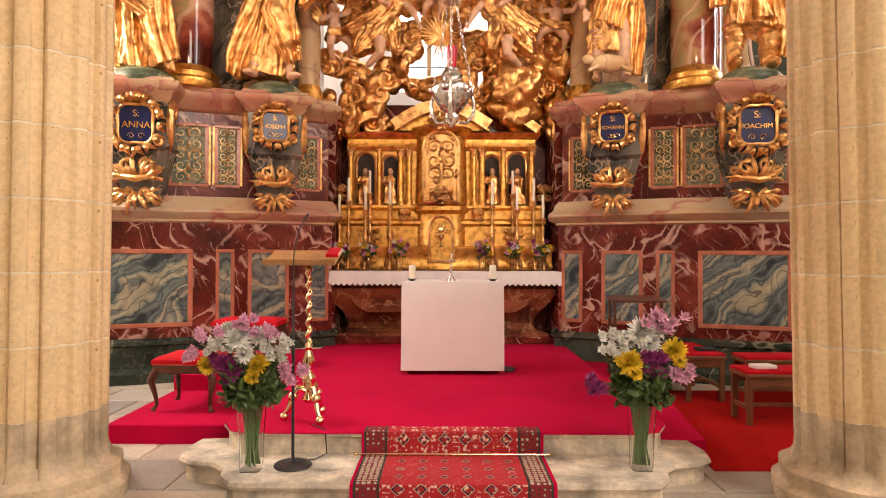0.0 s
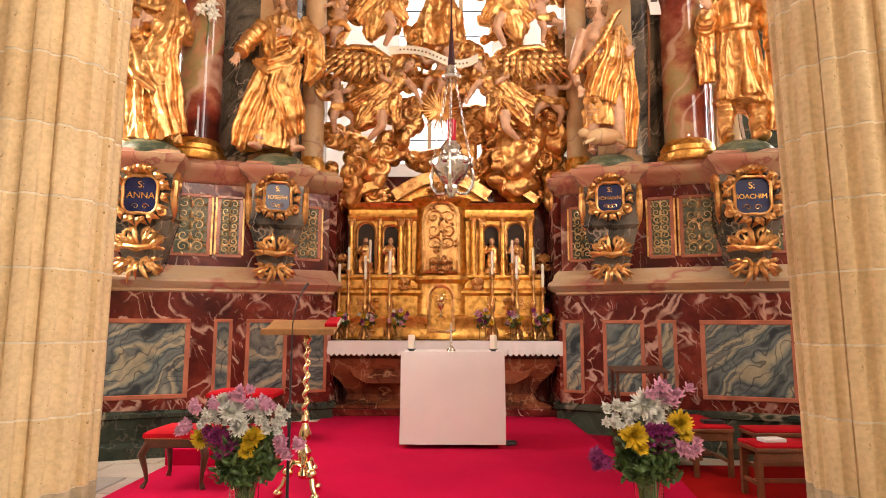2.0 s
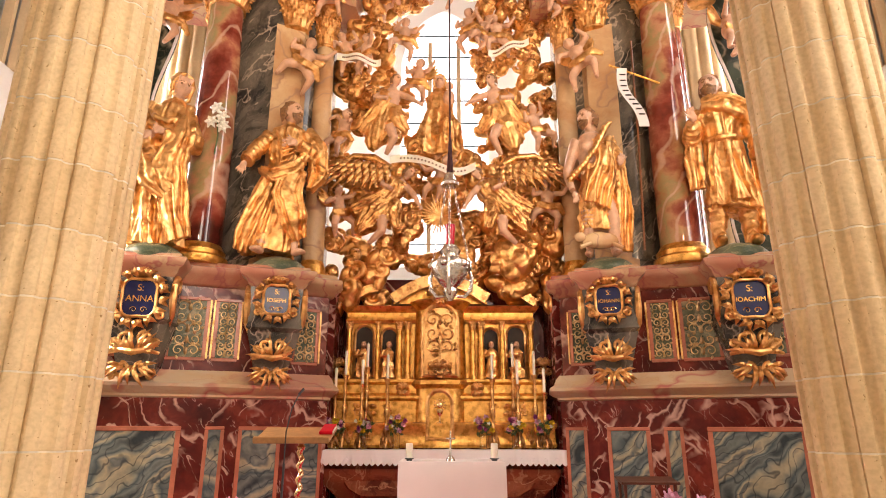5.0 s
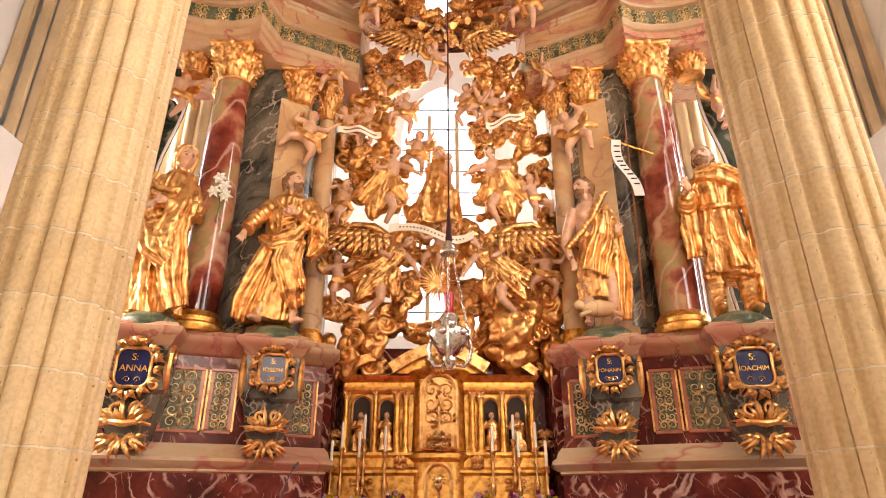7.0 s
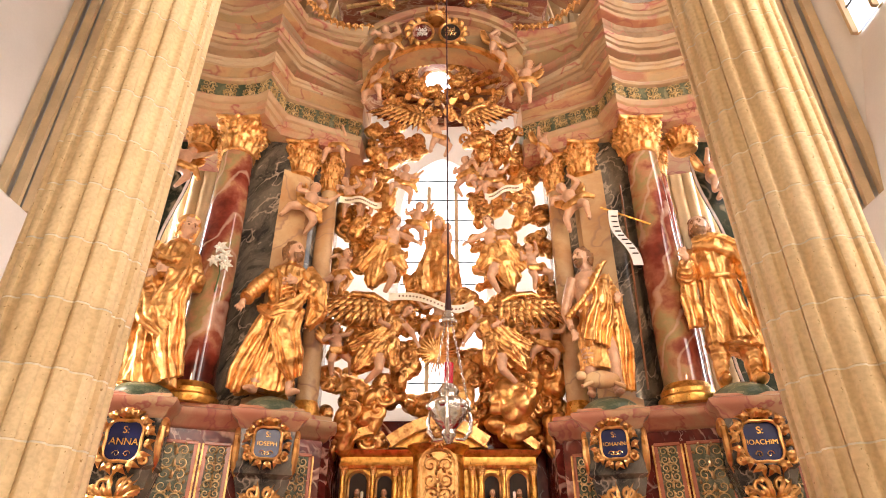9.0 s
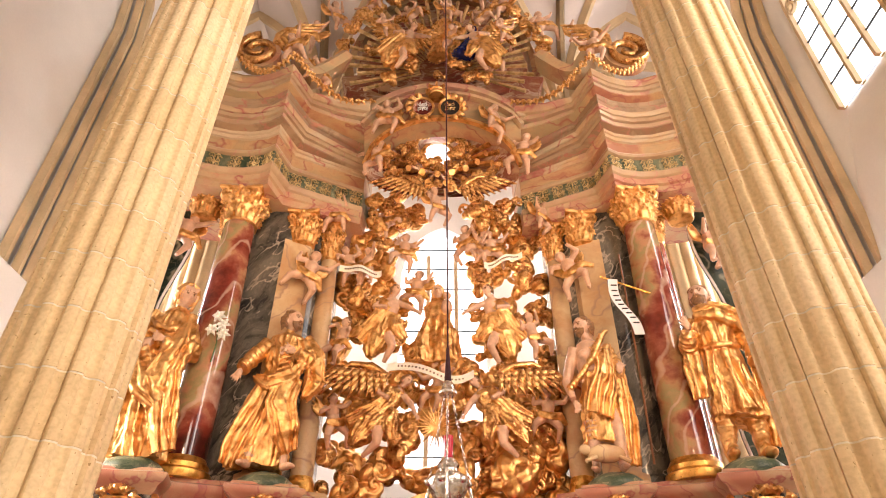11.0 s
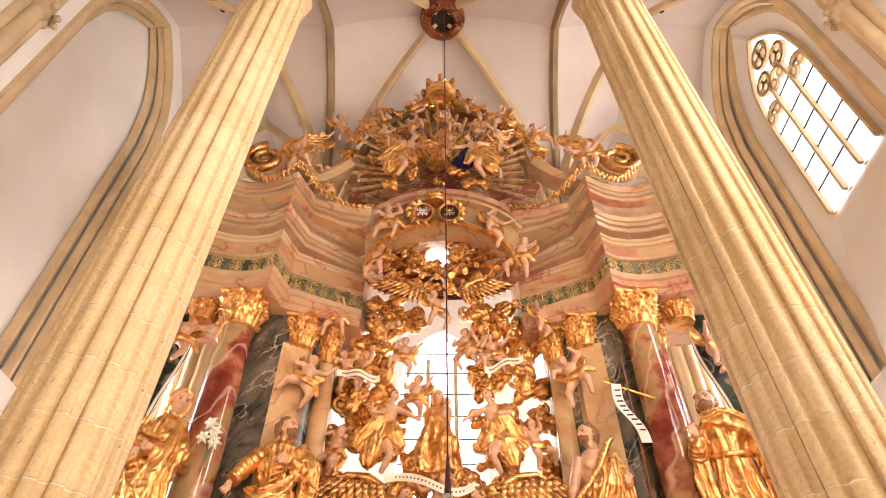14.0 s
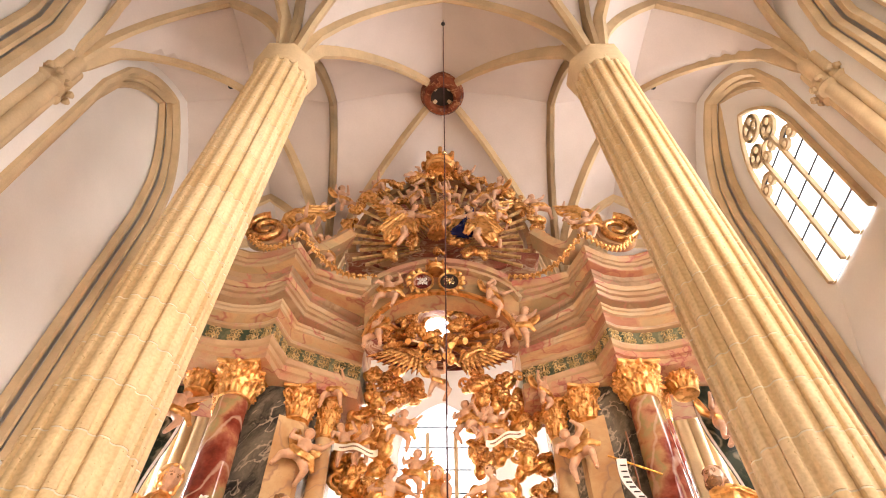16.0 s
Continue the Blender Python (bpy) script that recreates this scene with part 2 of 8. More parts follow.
ALTARGOLD = gilding("altar_gilding", (0.84, 0.48, 0.13), 0.36, (0.5, 0.24, 0.05), scale=11, relief=0.45)
SILVER = gilding("tarnished_silver", (0.82, 0.8, 0.76), 0.16, (0.45, 0.42, 0.38), scale=20)
BRASS = gilding("polished_brass", (0.85, 0.66, 0.38), 0.14, (0.7, 0.5, 0.25), scale=9, relief=0.05)
FLESH = plain("painted_flesh", (0.66, 0.4, 0.26), 0.4, vary=0.22, scale=9)
HAIR = plain("painted_dark_hair", (0.27, 0.13, 0.05), 0.5, vary=0.45, scale=30)
CARPET = plain("red_carpet_pile", (0.5, 0.004, 0.045), 1.0, vary=0.14, scale=1.3, grain=220, relief=0.5, Specular_IOR_Level=0.1)
CARPET2 = plain("scarlet_carpet_pile", (0.4, 0.008, 0.006), 1.0, vary=0.2, scale=1.5, grain=220, relief=0.5, Specular_IOR_Level=0.1)
VELVET = plain("red_velvet", (0.48, 0.004, 0.012), 0.9, vary=0.2, scale=6, grain=150, Specular_IOR_Level=0.2)
WOOD = plain("brown_wood", (0.2, 0.075, 0.03), 0.35, vary=0.35, scale=5, grain=40)
OAK = plain("light_varnished_wood", (0.42, 0.21, 0.08), 0.35, vary=0.35, scale=5, grain=40)
DARKWOOD = plain("dark_carved_wood", (0.1, 0.03, 0.015), 0.3, vary=0.35, scale=8, grain=50)
LINEN = plain("white_linen", (0.8, 0.76, 0.76), 0.9, vary=0.05, scale=2, grain=250, relief=0.25, depth=0.001)
WAX = plain("ivory_wax", (0.85, 0.8, 0.68), 0.45, vary=0.05, Subsurface_Weight=0.2)
IRON = plain("black_iron", (0.02, 0.02, 0.022), 0.45, vary=0.2)
LEAF = plain("leaf_green", (0.08, 0.15, 0.035), 0.5, vary=0.5, scale=20)
STEM = plain("stem_green", (0.09, 0.15, 0.04), 0.5, vary=0.4, scale=20)
BLUE = plain("dark_blue_enamel", (0.012, 0.018, 0.1), 0.25, vary=0.25)
CORD = plain("dark_red_cord", (0.05, 0.004, 0.006), 0.8)
# near-black details; also the shade of niches and boss opening, put into colour
DARK = plain("recess_shade_and_near_black", (0.03, 0.018, 0.012), 0.7, vary=0.3)
RUBY = plain("ruby_glass", (0.45, 0.008, 0.02), 0.08, vary=0.1)
GLASS, _t, _b = nodes_of("clear_glass")
_b.inputs["Transmission Weight"].default_value, _b.inputs["Roughness"].default_value = 1.0, 0.02
_b.inputs["Base Color"].default_value = (0.98, 0.99, 0.98, 1)
_b.inputs["IOR"].default_value = 1.3
SKYGLASS, _t, _b = nodes_of("bright_sky_backdrop")
_b.inputs["Base Color"].default_value = (0.9, 0.9, 0.9, 1)
_b.inputs["Emission Color"].default_value = (0.92, 0.97, 1.0, 1)
_b.inputs["Emission Strength"].default_value = 3.0


def petals(name, colour):
    return plain(name, colour, 0.6, vary=0.35, scale=25, grain=120)


WHITE_P, YELLOW_P = petals("white_petals", (0.88, 0.87, 0.76)), petals("yellow_petals", (0.8, 0.55, 0.02))
PINK_P, PURPLE_P = petals("pink_petals", (0.8, 0.42, 0.56)), petals("purple_petals", (0.3, 0.03, 0.16))

# ---- mesh building ----
KDTree = mathutils.kdtree.KDTree


class Mesh:
    """Vertices, faces and their material slots, gathered for one mesh."""

    def __init__(self):
        self.v, self.f, self.k = [], [], []

    def add(self, verts, faces, slot=0):
        n = len(self.v)
        self.v += [tuple(p) for p in verts]
        self.f += [tuple(i + n for i in f) for f in faces]
        self.k += [slot] * len(faces)
        return self

    def merge(self, other, m=None, slot=None):
        verts = [m @ Vector(p) for p in other.v] if m else other.v
        n = len(self.v)
        self.v += [tuple(p) for p in verts]
        self.f += [tuple(i + n for i in f) for f in other.f]
        self.k += other.k if slot is None else [slot] * len(other.f)
        return self

    def rings(self, rings, close=True, caps=True, slot=0):
        """A skin over rings of equally many points."""
        n, verts, faces = len(rings[0]), [p for r in rings for p in r], []
        for a in range(len(rings) - 1):
            for i in range(n if close else n - 1):
                j = (i + 1) % n
                faces.append((a * n + i, a * n + j, (a + 1) * n + j, (a + 1) * n + i))
        if caps and close:
            faces += [tuple(reversed(range(n))), tuple(range((len(rings) - 1) * n, len(rings) * n))]
        return self.add(verts, faces, slot)

    def lathe(self, profile, n=20, at=(0, 0, 0), slot=0, squash=1.0, caps=True):
        rings = [[(at[0] + r * math.cos(2 * math.pi * i / n), at[1] + squash * r * math.sin(2 * math.pi * i / n), at[2] + z)
                  for i in range(n)] for r, z in profile]
        return self.rings(rings, caps=caps, slot=slot)

    def tube(self, path, radii, n=8, slot=0):
        path = [Vector(p) for p in path]
        if isinstance(radii, (int, float)):
            radii = [radii] * len(path)
        rings, side = [], None
        for i, p in enumerate(path):
            d = (path[min(i + 1, len(path) - 1)] - path[max(i - 1, 0)]).normalized()
            if side is None:
                side = d.orthogonal().normalized()
            side = (side - d * side.dot(d)).normalized()
            up = d.cross(side)
            rings.append([p + radii[i] * (math.cos(2 * math.pi * k / n) * side + math.sin(2 * math.pi * k / n) * up) for k in range(n)])
        return self.rings(rings, slot=slot)

    def solid(self, poly, profile, slot=0):
        """An upright block on a plan (anticlockwise), whose edge steps out and in: rows of (outset, z)."""
        n, rings = len(poly), []
        for out, z in profile:
            ring = []
            for i in range(n):
                a, b, c = (Vector(poly[j % n]) for j in (i - 1, i, i + 1))
                u, w = (b - a).normalized(), (c - b).normalized()
                nu, nw = Vector((u.y, -u.x)), Vector((w.y, -w.x))
                k = nu + nw
                k = k / max(0.3, k.length_squared) * 2 if k.length > 1e-6 else nu
                p = b + k * out
                ring.append((p.x, p.y, z))
            rings.append(ring)
        return self.rings(rings, slot=slot)

    def box(self, x0, x1, y0, y1, z0, z1, b=0.006, slot=0):
        b = min(b, (z1 - z0) * 0.3, (x1 - x0) * 0.3, (y1 - y0) * 0.3)
        return self.solid([(x0, y0), (x1, y0), (x1, y1), (x0, y1)], [(-b, z0), (0, z0 + b), (0, z1 - b), (-b, z1)], slot)

    def ball(self, at, r, n=12, m=8, slot=0, shape=None):
        r = (r, r, r) if isinstance(r, (int, float)) else r
        rings = []
        for a in range(1, m):
            th = math.pi * a / m
            ring = []
            for i in range(n):
                ph = 2 * math.pi * i / n
                d = Vector((math.sin(th) * math.cos(ph), math.sin(th) * math.sin(ph), -math.cos(th)))
                k = shape(d) if shape else 1.0
                ring.append((at[0] + r[0] * d.x * k, at[1] + r[1] * d.y * k, at[2] + r[2] * d.z * k))
            rings.append(ring)
        return self.rings(rings, slot=slot)

    def sweep(self, section, path, ups=None, slot=0, close=False):
        """A section of (across, up) carried along a path."""
        path = [Vector(p) for p in path]
        rings = []
        for i, p in enumerate(path):
            d = (path[min(i + 1, len(path) - 1)] - path[max(i - 1, 0)]).normalized()
            up = Vector(ups[i]) if ups else Vector((0, 0, 1))
            side = d.cross(up).normalized()
            up = side.cross(d).normalized()
            rings.append([p + side * a + up * b for a, b in section])
        return self.rings(rings, slot=slot)

    def plate(self, outline, depth, m=None, slot=0, bevel=0.0):
        """An upright plate with an outline of (x, z), facing -y, its face at y = 0."""
        m = m or Matrix()
        cx, cz = sum(p[0] for p in outline) / len(outline), sum(p[1] for p in outline) / len(outline)
        rings = [[m @ Vector((x, depth, z)) for x, z in outline], [m @ Vector((x, bevel, z)) for x, z in outline]]
        if bevel:
            rings.append([m @ Vector((cx + (x - cx) * (1 - bevel), 0, cz + (z - cz) * (1 - bevel))) for x, z in outline])
        return self.rings(rings, slot=slot)


def thing(name, label, category, m=None, group="", kind=""):
    ob = new(name)
    ob.empty_display_size = 0.1
    ob.matrix_world = m or Matrix()
    return tagged(ob, label, category, group, kind)


def mesh_of(name, g, mats, smooth=40):
    me = bpy.data.meshes.new(name)
    me.from_pydata(g.v, [], g.f)
    for m in mats if isinstance(mats, (list, tuple)) else [mats]:
        me.materials.append(m)
    me.polygons.foreach_set("material_index", g.k)
    if smooth:
        me.polygons.foreach_set("use_smooth", [True] * len(me.polygons))
        me.set_sharp_from_angle(angle=radians(smooth))
    me.update()
    return me


def part(name, g, mats, parent, label="", smooth=40):
    ob = new(name, mesh_of(name, g, mats, smooth))
    ob.parent = parent
    if label:
        ob["label"] = label
    return ob


def piece(name, me, parent, m=None):
    ob = new(name, me)
    ob.parent = parent
    if m:
        ob.matrix_basis = m
    return ob


def structure(name, g, mats, label, category, smooth=40):
    return tagged(new(name, mesh_of(name, g, mats, smooth)), label, category, kind="structure")


def arc(half, rise, n=16):
    """A pointed arch from one springing to the other: rows of (across, up)."""
    h = max(rise / half, 1.0)
    r = (1 + h * h) / 2
    out = []
    for i in range(n + 1):
        u = -1 + 2 * i / n
        out.append((u * half, half * math.sqrt(max(0, r * r - (abs(u) - (1 - r)) ** 2)) * (rise / half / h)))
    return out

# ---- the church: floor, walls, vault, pillars ----
WALL_X, BAYS_Y, PIL = 6.65, (-6.35, -1.05, 4.25, 9.55, 13.5), (2.84, 12.2)
g = Mesh().box(-7.4, 7.4, -7.0, 14.2, -0.3, -0.012)
structure("floor", g, MORTAR, "grey stone church floor with pale joints", "floor")


def arch_height(u, half, rise):
    h = rise / half
    r = (1 + h * h) / 2
    return half * math.sqrt(max(0.0, r * r - (min(1, abs(u)) - (1 - r)) ** 2))


def vault_cell(x0, x1, y0, y1, z, rise_x, rise_y, dome, g, n=28):
    """The ceiling of a cross-vaulted bay: the higher of two crossing pointed barrels."""
    rows = []
    for i in range(n + 1):
        row = []
        for j in range(n + 1):
            u, w = -1 + 2 * i / n, -1 + 2 * j / n
            hx, hy = arch_height(u, (x1 - x0) / 2, rise_x), arch_height(w, (y1 - y0) / 2, rise_y)
            row.append((x0 + (x1 - x0) * i / n, y0 + (y1 - y0) * j / n, z + max(hx, hy) + dome * (1 - u * u) * (1 - w * w)))
        rows.append(row)
    g.rings(rows, close=False, caps=False)
    g.rings([[(p[0], p[1], p[2] + 0.25) for p in r] for r in rows], close=False, caps=False)


RIB = [(-0.1, 0.12), (-0.1, -0.02), (-0.06, -0.08), (-0.045, -0.16), (0.045, -0.16), (0.06, -0.08), (0.1, -0.02), (0.1, 0.12)]
ceiling, ribs = Mesh(), Mesh()
SIDE = WALL_X + 0.15
for y0, y1 in zip(BAYS_Y, BAYS_Y[1:]):
    ry = 4.4 if y1 < 13 else 3.6
    vault_cell(-PIL[0], PIL[0], y0, y1, PIL[1], 4.4, ry, 0.75, ceiling)
    for s in (-1, 1):
        xa, xb = sorted((s * PIL[0], s * SIDE))
        vault_cell(xa, xb, y0, y1, PIL[1], 4.0, ry, 0.3, ceiling)
    # ribs along the edges and the diagonals of each bay
    for xa, xb, rx, dome in ((-PIL[0], PIL[0], 4.4, 0.75), (PIL[0], SIDE, 4.0, 0.3), (-SIDE, -PIL[0], 4.0, 0.3)):
        cx, cy, hx, hy, m = (xa + xb) / 2, (y0 + y1) / 2, (xb - xa) / 2, (y1 - y0) / 2, 18
        lines = [[(-1 + 2 * i / m, -1) for i in range(m + 1)], [(-1, -1 + 2 * i / m) for i in range(m + 1)], [(1, -1 + 2 * i / m) for i in range(m + 1)]]
        lines += [[(-1 + 2 * i / m, s * (-1 + 2 * i / m)) for i in range(m + 1)] for s in (-1, 1)]
        for line in lines:
            path = []
            for u, w in line:
                zz = max(arch_height(u, hx, rx), arch_height(w, hy, ry))
                if abs(abs(w) - 1) < 1e-6:
                    zz = arch_height(u, hx, rx)
                if abs(abs(u) - 1) < 1e-6:
                    zz = arch_height(w, hy, ry) if abs(abs(w) - 1) > 1e-6 else 0
                path.append((cx + u * hx, cy + w * hy, PIL[1] + zz + dome * (1 - u * u) * (1 - w * w)))
            ribs.sweep(RIB, path)
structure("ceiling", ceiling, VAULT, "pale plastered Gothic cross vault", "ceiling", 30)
structure("trim", ribs, RIBSTONE, "moulded sandstone vault ribs", "vault ribs")

BOSS = (0, 6.9, 17.2)
boss = thing("vault_boss", "round carved reddish stone ring closing the vault", "vault boss", pose(*BOSS))
part("ring", Mesh().lathe([(0.3, -0.28), (0.36, -0.34), (0.46, -0.32), (0.52, -0.24), (0.52, -0.12), (0.58, -0.06), (0.58, 0.3), (0.3, 0.3), (0.3, -0.28)], 40, caps=False), BROWN, boss)
# a closed disc; the dark of the opening is painted on it
part("opening", Mesh().lathe([(0.31, -0.1), (0.305, -0.08)], 32), DARK, boss, "dark disc standing for the shaded opening through the ring")
for sx in (-1, 1):
    h = thing("vault_hole", "small rope hole in the plastered vault, its shade a black cap", "rope hole", pose(5.33 * sx, 6.35, 16.5), group="vault holes")
    # the sleeve is closed; its black cap stands for the dark inside the hole
    part("sleeve", Mesh().lathe([(0.05, -0.12), (0.07, -0.12), (0.07, 0.3), (0.05, 0.3)], 16), IRON, h)


def pointed(yc, half, sill, spring, rise, n=18):
    return [(yc - half, sill)] + [(yc + a, spring + b) for a, b in arc(half, rise, n)] + [(yc + half, sill)]


def wall_with_arches(x, s, y0, y1, z0, z1, arches, thick, through):
    """A side wall with its inner face at x, cut by pointed openings."""
    g = Mesh()
    edges = [y0]
    for a, b in zip(arches, arches[1:]):
        edges.append((a[0] + a[1] + b[0] - b[1]) / 2)
    edges.append(y1)
    for (yc, half, sill, spring, rise), ya, yb in zip(arches, edges, edges[1:]):
        line = pointed(yc, half, sill, spring, rise)
        outer = [(ya, sill)] + [(ya if i == 0 else yb if i == len(line) - 3 else p[0], z1) for i, p in enumerate(line[1:-1])] + [(yb, sill)]
        for depth in (0, thick):
            g.rings([[(x + s * depth, *p) for p in line], [(x + s * depth, *p) for p in outer]], close=False, caps=False)
        g.rings([[(x, *p) for p in line], [(x + s * thick, *p) for p in line]], close=False, caps=False)
        g.add([(x, line[0][0], sill), (x, line[-1][0], sill), (x + s * thick, line[-1][0], sill + 0.5), (x + s * thick, line[0][0], sill + 0.5)], [(0, 1, 2, 3)])
        xa, xb = sorted((x, x + s * thick))
        g.solid([(xa, ya), (xb, ya), (xb, yb), (xa, yb)], [(0, z0), (0, sill)])
    return g


SILL, SPRING, RISE = 9.35, 12.4, 2.3
ARCHES = [(-3.6, 1.9, 4.5, SPRING, RISE), (1.7, 1.9, 4.5, SPRING, RISE), (6.6, 1.7, 7.0, 13.2, 2.8), (9.05, 0.24, 3.9, 9.9, 0.4), (11.5, 1.1, 4.5, 12.2, 2.0)]
for s, nm in ((-1, "wall_north"), (1, "wall_south")):
    structure(nm, wall_with_arches(WALL_X * s, s, -6.5, 13.8, -0.2, 17.5, ARCHES, 0.75, True), PLASTER, "tall whitewashed church wall with pointed recesses", "wall")
    # moulded sandstone jambs round each recess
    mould = Mesh()
    for yc, half, sill, spring, rise in ARCHES:
        if half < 0.5:
            continue
        for out, w, dx in ((0.0, 0.1, -0.03), (-0.16, 0.07, 0.12), (-0.32, 0.09, 0.3)):
            line = pointed(yc, half + out, sill, spring, rise)
            sec = [(-w, -0.08), (-w * 0.5, 0.05), (w * 0.5, 0.05), (w, -0.08)]
            mould.sweep(sec, [(WALL_X * s + s * dx, *p) for p in line], ups=[(-s, 0, 0)] * len(line))
    structure("trim", mould, RIBSTONE, "moulded sandstone arch round the window recess", "arch moulding")


def tracery_window(name, x, s, yc, half, sill, spring, rise, glow=True):
    w = thing(name, "tall Gothic window with stone mullions, tracery and leaded panes", "window", kind="structure")
    fr = Mesh()
    line = pointed(yc, half, sill, spring, rise)
    sec = [(-0.045, -0.08), (-0.03, 0.08), (0.03, 0.08), (0.045, -0.08)]
    up = [(-s, 0, 0)]
    fr.sweep(sec, [(x, *p) for p in line], ups=up * len(line))
    part("window_frame", fr, RIBSTONE, w)
    for y in (-half / 3, half / 3):
        part("mullion", Mesh().sweep(sec, [(x, yc + y, sill), (x, yc + y, spring + rise * 0.2)], ups=up * 2), RIBSTONE, w)
    bar = [(-0.045, -0.07), (-0.03, 0.06), (0.03, 0.06), (0.045, -0.07)]

    def loop(cy, cz, r, a0=0.0, a1=2 * math.pi, n=16):
        return [(x, yc + cy + r * math.cos(a0 + (a1 - a0) * i / n), spring + cz + r * math.sin(a0 + (a1 - a0) * i / n)) for i in range(n + 1)]

    for cy in (-2 * half / 3, 0, 2 * half / 3):
        q = half / 3
        cz = rise * (0.12 if abs(cy) < 0.01 else -0.12)
        head = [(x, yc + cy + a, spring + cz + b) for a, b in arc(q, q * 1.15, 10)]
        part("lancet_head", Mesh().sweep(bar, head, ups=up * len(head)), RIBSTONE, w)
        for e in (-1, 1):
            part("cusp", Mesh().sweep(bar, loop(cy + e * q * 0.52, cz + q * 0.18, q * 0.36, n=12), ups=up * 13), RIBSTONE, w)
    for cy, cz, r, lobes, a0 in ((0, rise * 0.66, half * 0.36, 4, 0.78), (-half * 0.42, rise * 0.34, half * 0.3, 3, 0.5), (half * 0.42, rise * 0.34, half * 0.3, 3, 2.6)):
        part("tracery_ring", Mesh().sweep(bar, loop(cy, cz, r), ups=up * 17), RIBSTONE, w)
        for k in range(lobes):
            a = 2 * math.pi * k / lobes + a0
            part("foil", Mesh().sweep(bar, loop(cy + r * 0.5 * math.cos(a), cz + r * 0.5 * math.sin(a), r * 0.44, n=12), ups=up * 13), RIBSTONE, w)
    n = int((spring - sill) / 0.55)
    for i in range(1, n + 1):
        z = sill + (spring - sill) * i / n
        part("glazing_bar", Mesh().box(x - 0.015, x + 0.015, yc - half, yc + half, z - 0.015, z + 0.015, 0.003), IRON, w)
    gl = Mesh()
    gl.rings([[(x + s * 0.02, *p) for p in line], [(x + s * 0.03, *p) for p in line]])
    ob = part("pane", gl, SKYGLASS, w, "bright milky glass")
    return w


tracery_window("window_1", WALL_X + 0.55, 1, 6.6, 0.86, 10.2, 13.3, 2.0)
for j, yc in enumerate((-3.6, 1.7)):
    tracery_window(f"window_{2 + j}", WALL_X + 0.55, 1, yc, 1.3, 4.9, SPRING, 2.0)
# added, unseen window without an opening; gives the north lamp a source
tracery_window("window_12", -(WALL_X - 0.03), -1, 6.2, 0.8, 3.3, 5.2, 0.9)
for i, s in enumerate((-1, 1)):
    tracery_window(f"window_{7 + i}", (WALL_X + 0.55) * s, s, 11.5, 0.8, 4.9, 12.2, 1.6)
for s in (-1, 1):
    for yc, half, sill, spring, rise in ARCHES:
        fill = Mesh()
        if half < 0.5:
            slit = thing(f"window_{10 + (s > 0)}", "tall narrow slit window with bright glass", "window", kind="structure")
            line = pointed(yc, half + 0.02, sill + 0.3, spring, rise)
            part("pane", Mesh().rings([[((WALL_X + 0.5) * s, *p) for p in line], [((WALL_X + 0.52) * s, *p) for p in line]]), SKYGLASS, slit, "bright milky glass")
            continue
        glazed = s > 0 or yc > 9
        hw = 0.98 if yc > 5 else 1.3
        if not glazed:
            line = pointed(yc, half, sill, spring, rise)
            fill.rings([[((WALL_X + 0.42) * s, *p) for p in line], [((WALL_X + 0.7) * s, *p) for p in line]])
        else:
            a = pointed(yc, *((0.86, 10.2, 13.3, 2.0) if 5 < yc < 9 else (0.8, 4.9, spring, 1.6) if yc > 9 else (hw, 4.9, spring, 2.0)))
            b = pointed(yc, half, sill, spring, rise)
            fill.rings([[((WALL_X + 0.62) * s, *p) for p in a], [((WALL_X + 0.25) * s, *p) for p in b]], close=False, caps=False)
            fill.add([((WALL_X + 0.62) * s, *a[0]), ((WALL_X + 0.62) * s, *a[-1]), ((WALL_X + 0.25) * s, *b[-1]), ((WALL_X + 0.25) * s, *b[0])], [(0, 1, 2, 3)])
        structure("wall_recess", fill, PLASTER, "whitewashed splayed window reveal" if glazed else "whitewashed blind wall niche", "wall recess")
structure("wall_west", Mesh().box(-7.4, 7.4, -7.0, -6.4, -0.2, 17.6), PLASTER, "plain whitewashed west wall", "wall")
# east wall with its window
g, line = Mesh(), [(-1.05, 5.2)] + [(a, 10.4 + b) for a, b in arc(1.05, 1.5, 18)] + [(1.05, 5.2)]
outer = [(-7.4, 5.2)] + [(-7.4 if i == 0 else 7.4 if i == len(line) - 3 else p[0], 17.6) for i, p in enumerate(line[1:-1])] + [(7.4, 5.2)]
for y in (13.2, 13.9):
    g.rings([[(p[0], y, p[1]) for p in line], [(p[0], y, p[1]) for p in outer]], close=False, caps=False)
g.rings([[(p[0], 13.2, p[1]) for p in line], [(p[0], 13.9, p[1]) for p in line]], close=False, caps=False)
g.box(-7.4, 7.4, 13.2, 13.9, -0.2, 5.2)
structure("wall_east", g, PLASTER, "whitewashed east wall behind the altar", "wall")
east = thing("window_6", "bright east window with iron glazing bars behind the altarpiece", "window", kind="structure")
part("pane", Mesh().rings([[(p[0], 13.6, p[1]) for p in line], [(p[0], 13.62, p[1]) for p in line]]), SKYGLASS, east, "bright milky glass")
for i in range(1, 11):
    part("glazing_bar", Mesh().box(-1.05, 1.05, 13.54, 13.58, 5.2 + i * 0.62, 5.225 + i * 0.62, 0.004), IRON, east)
for x in (-0.36, 0.36):
    part("mullion", Mesh().box(x - 0.05, x + 0.05, 13.5, 13.62, 5.2, 11.2), RIBSTONE, east)


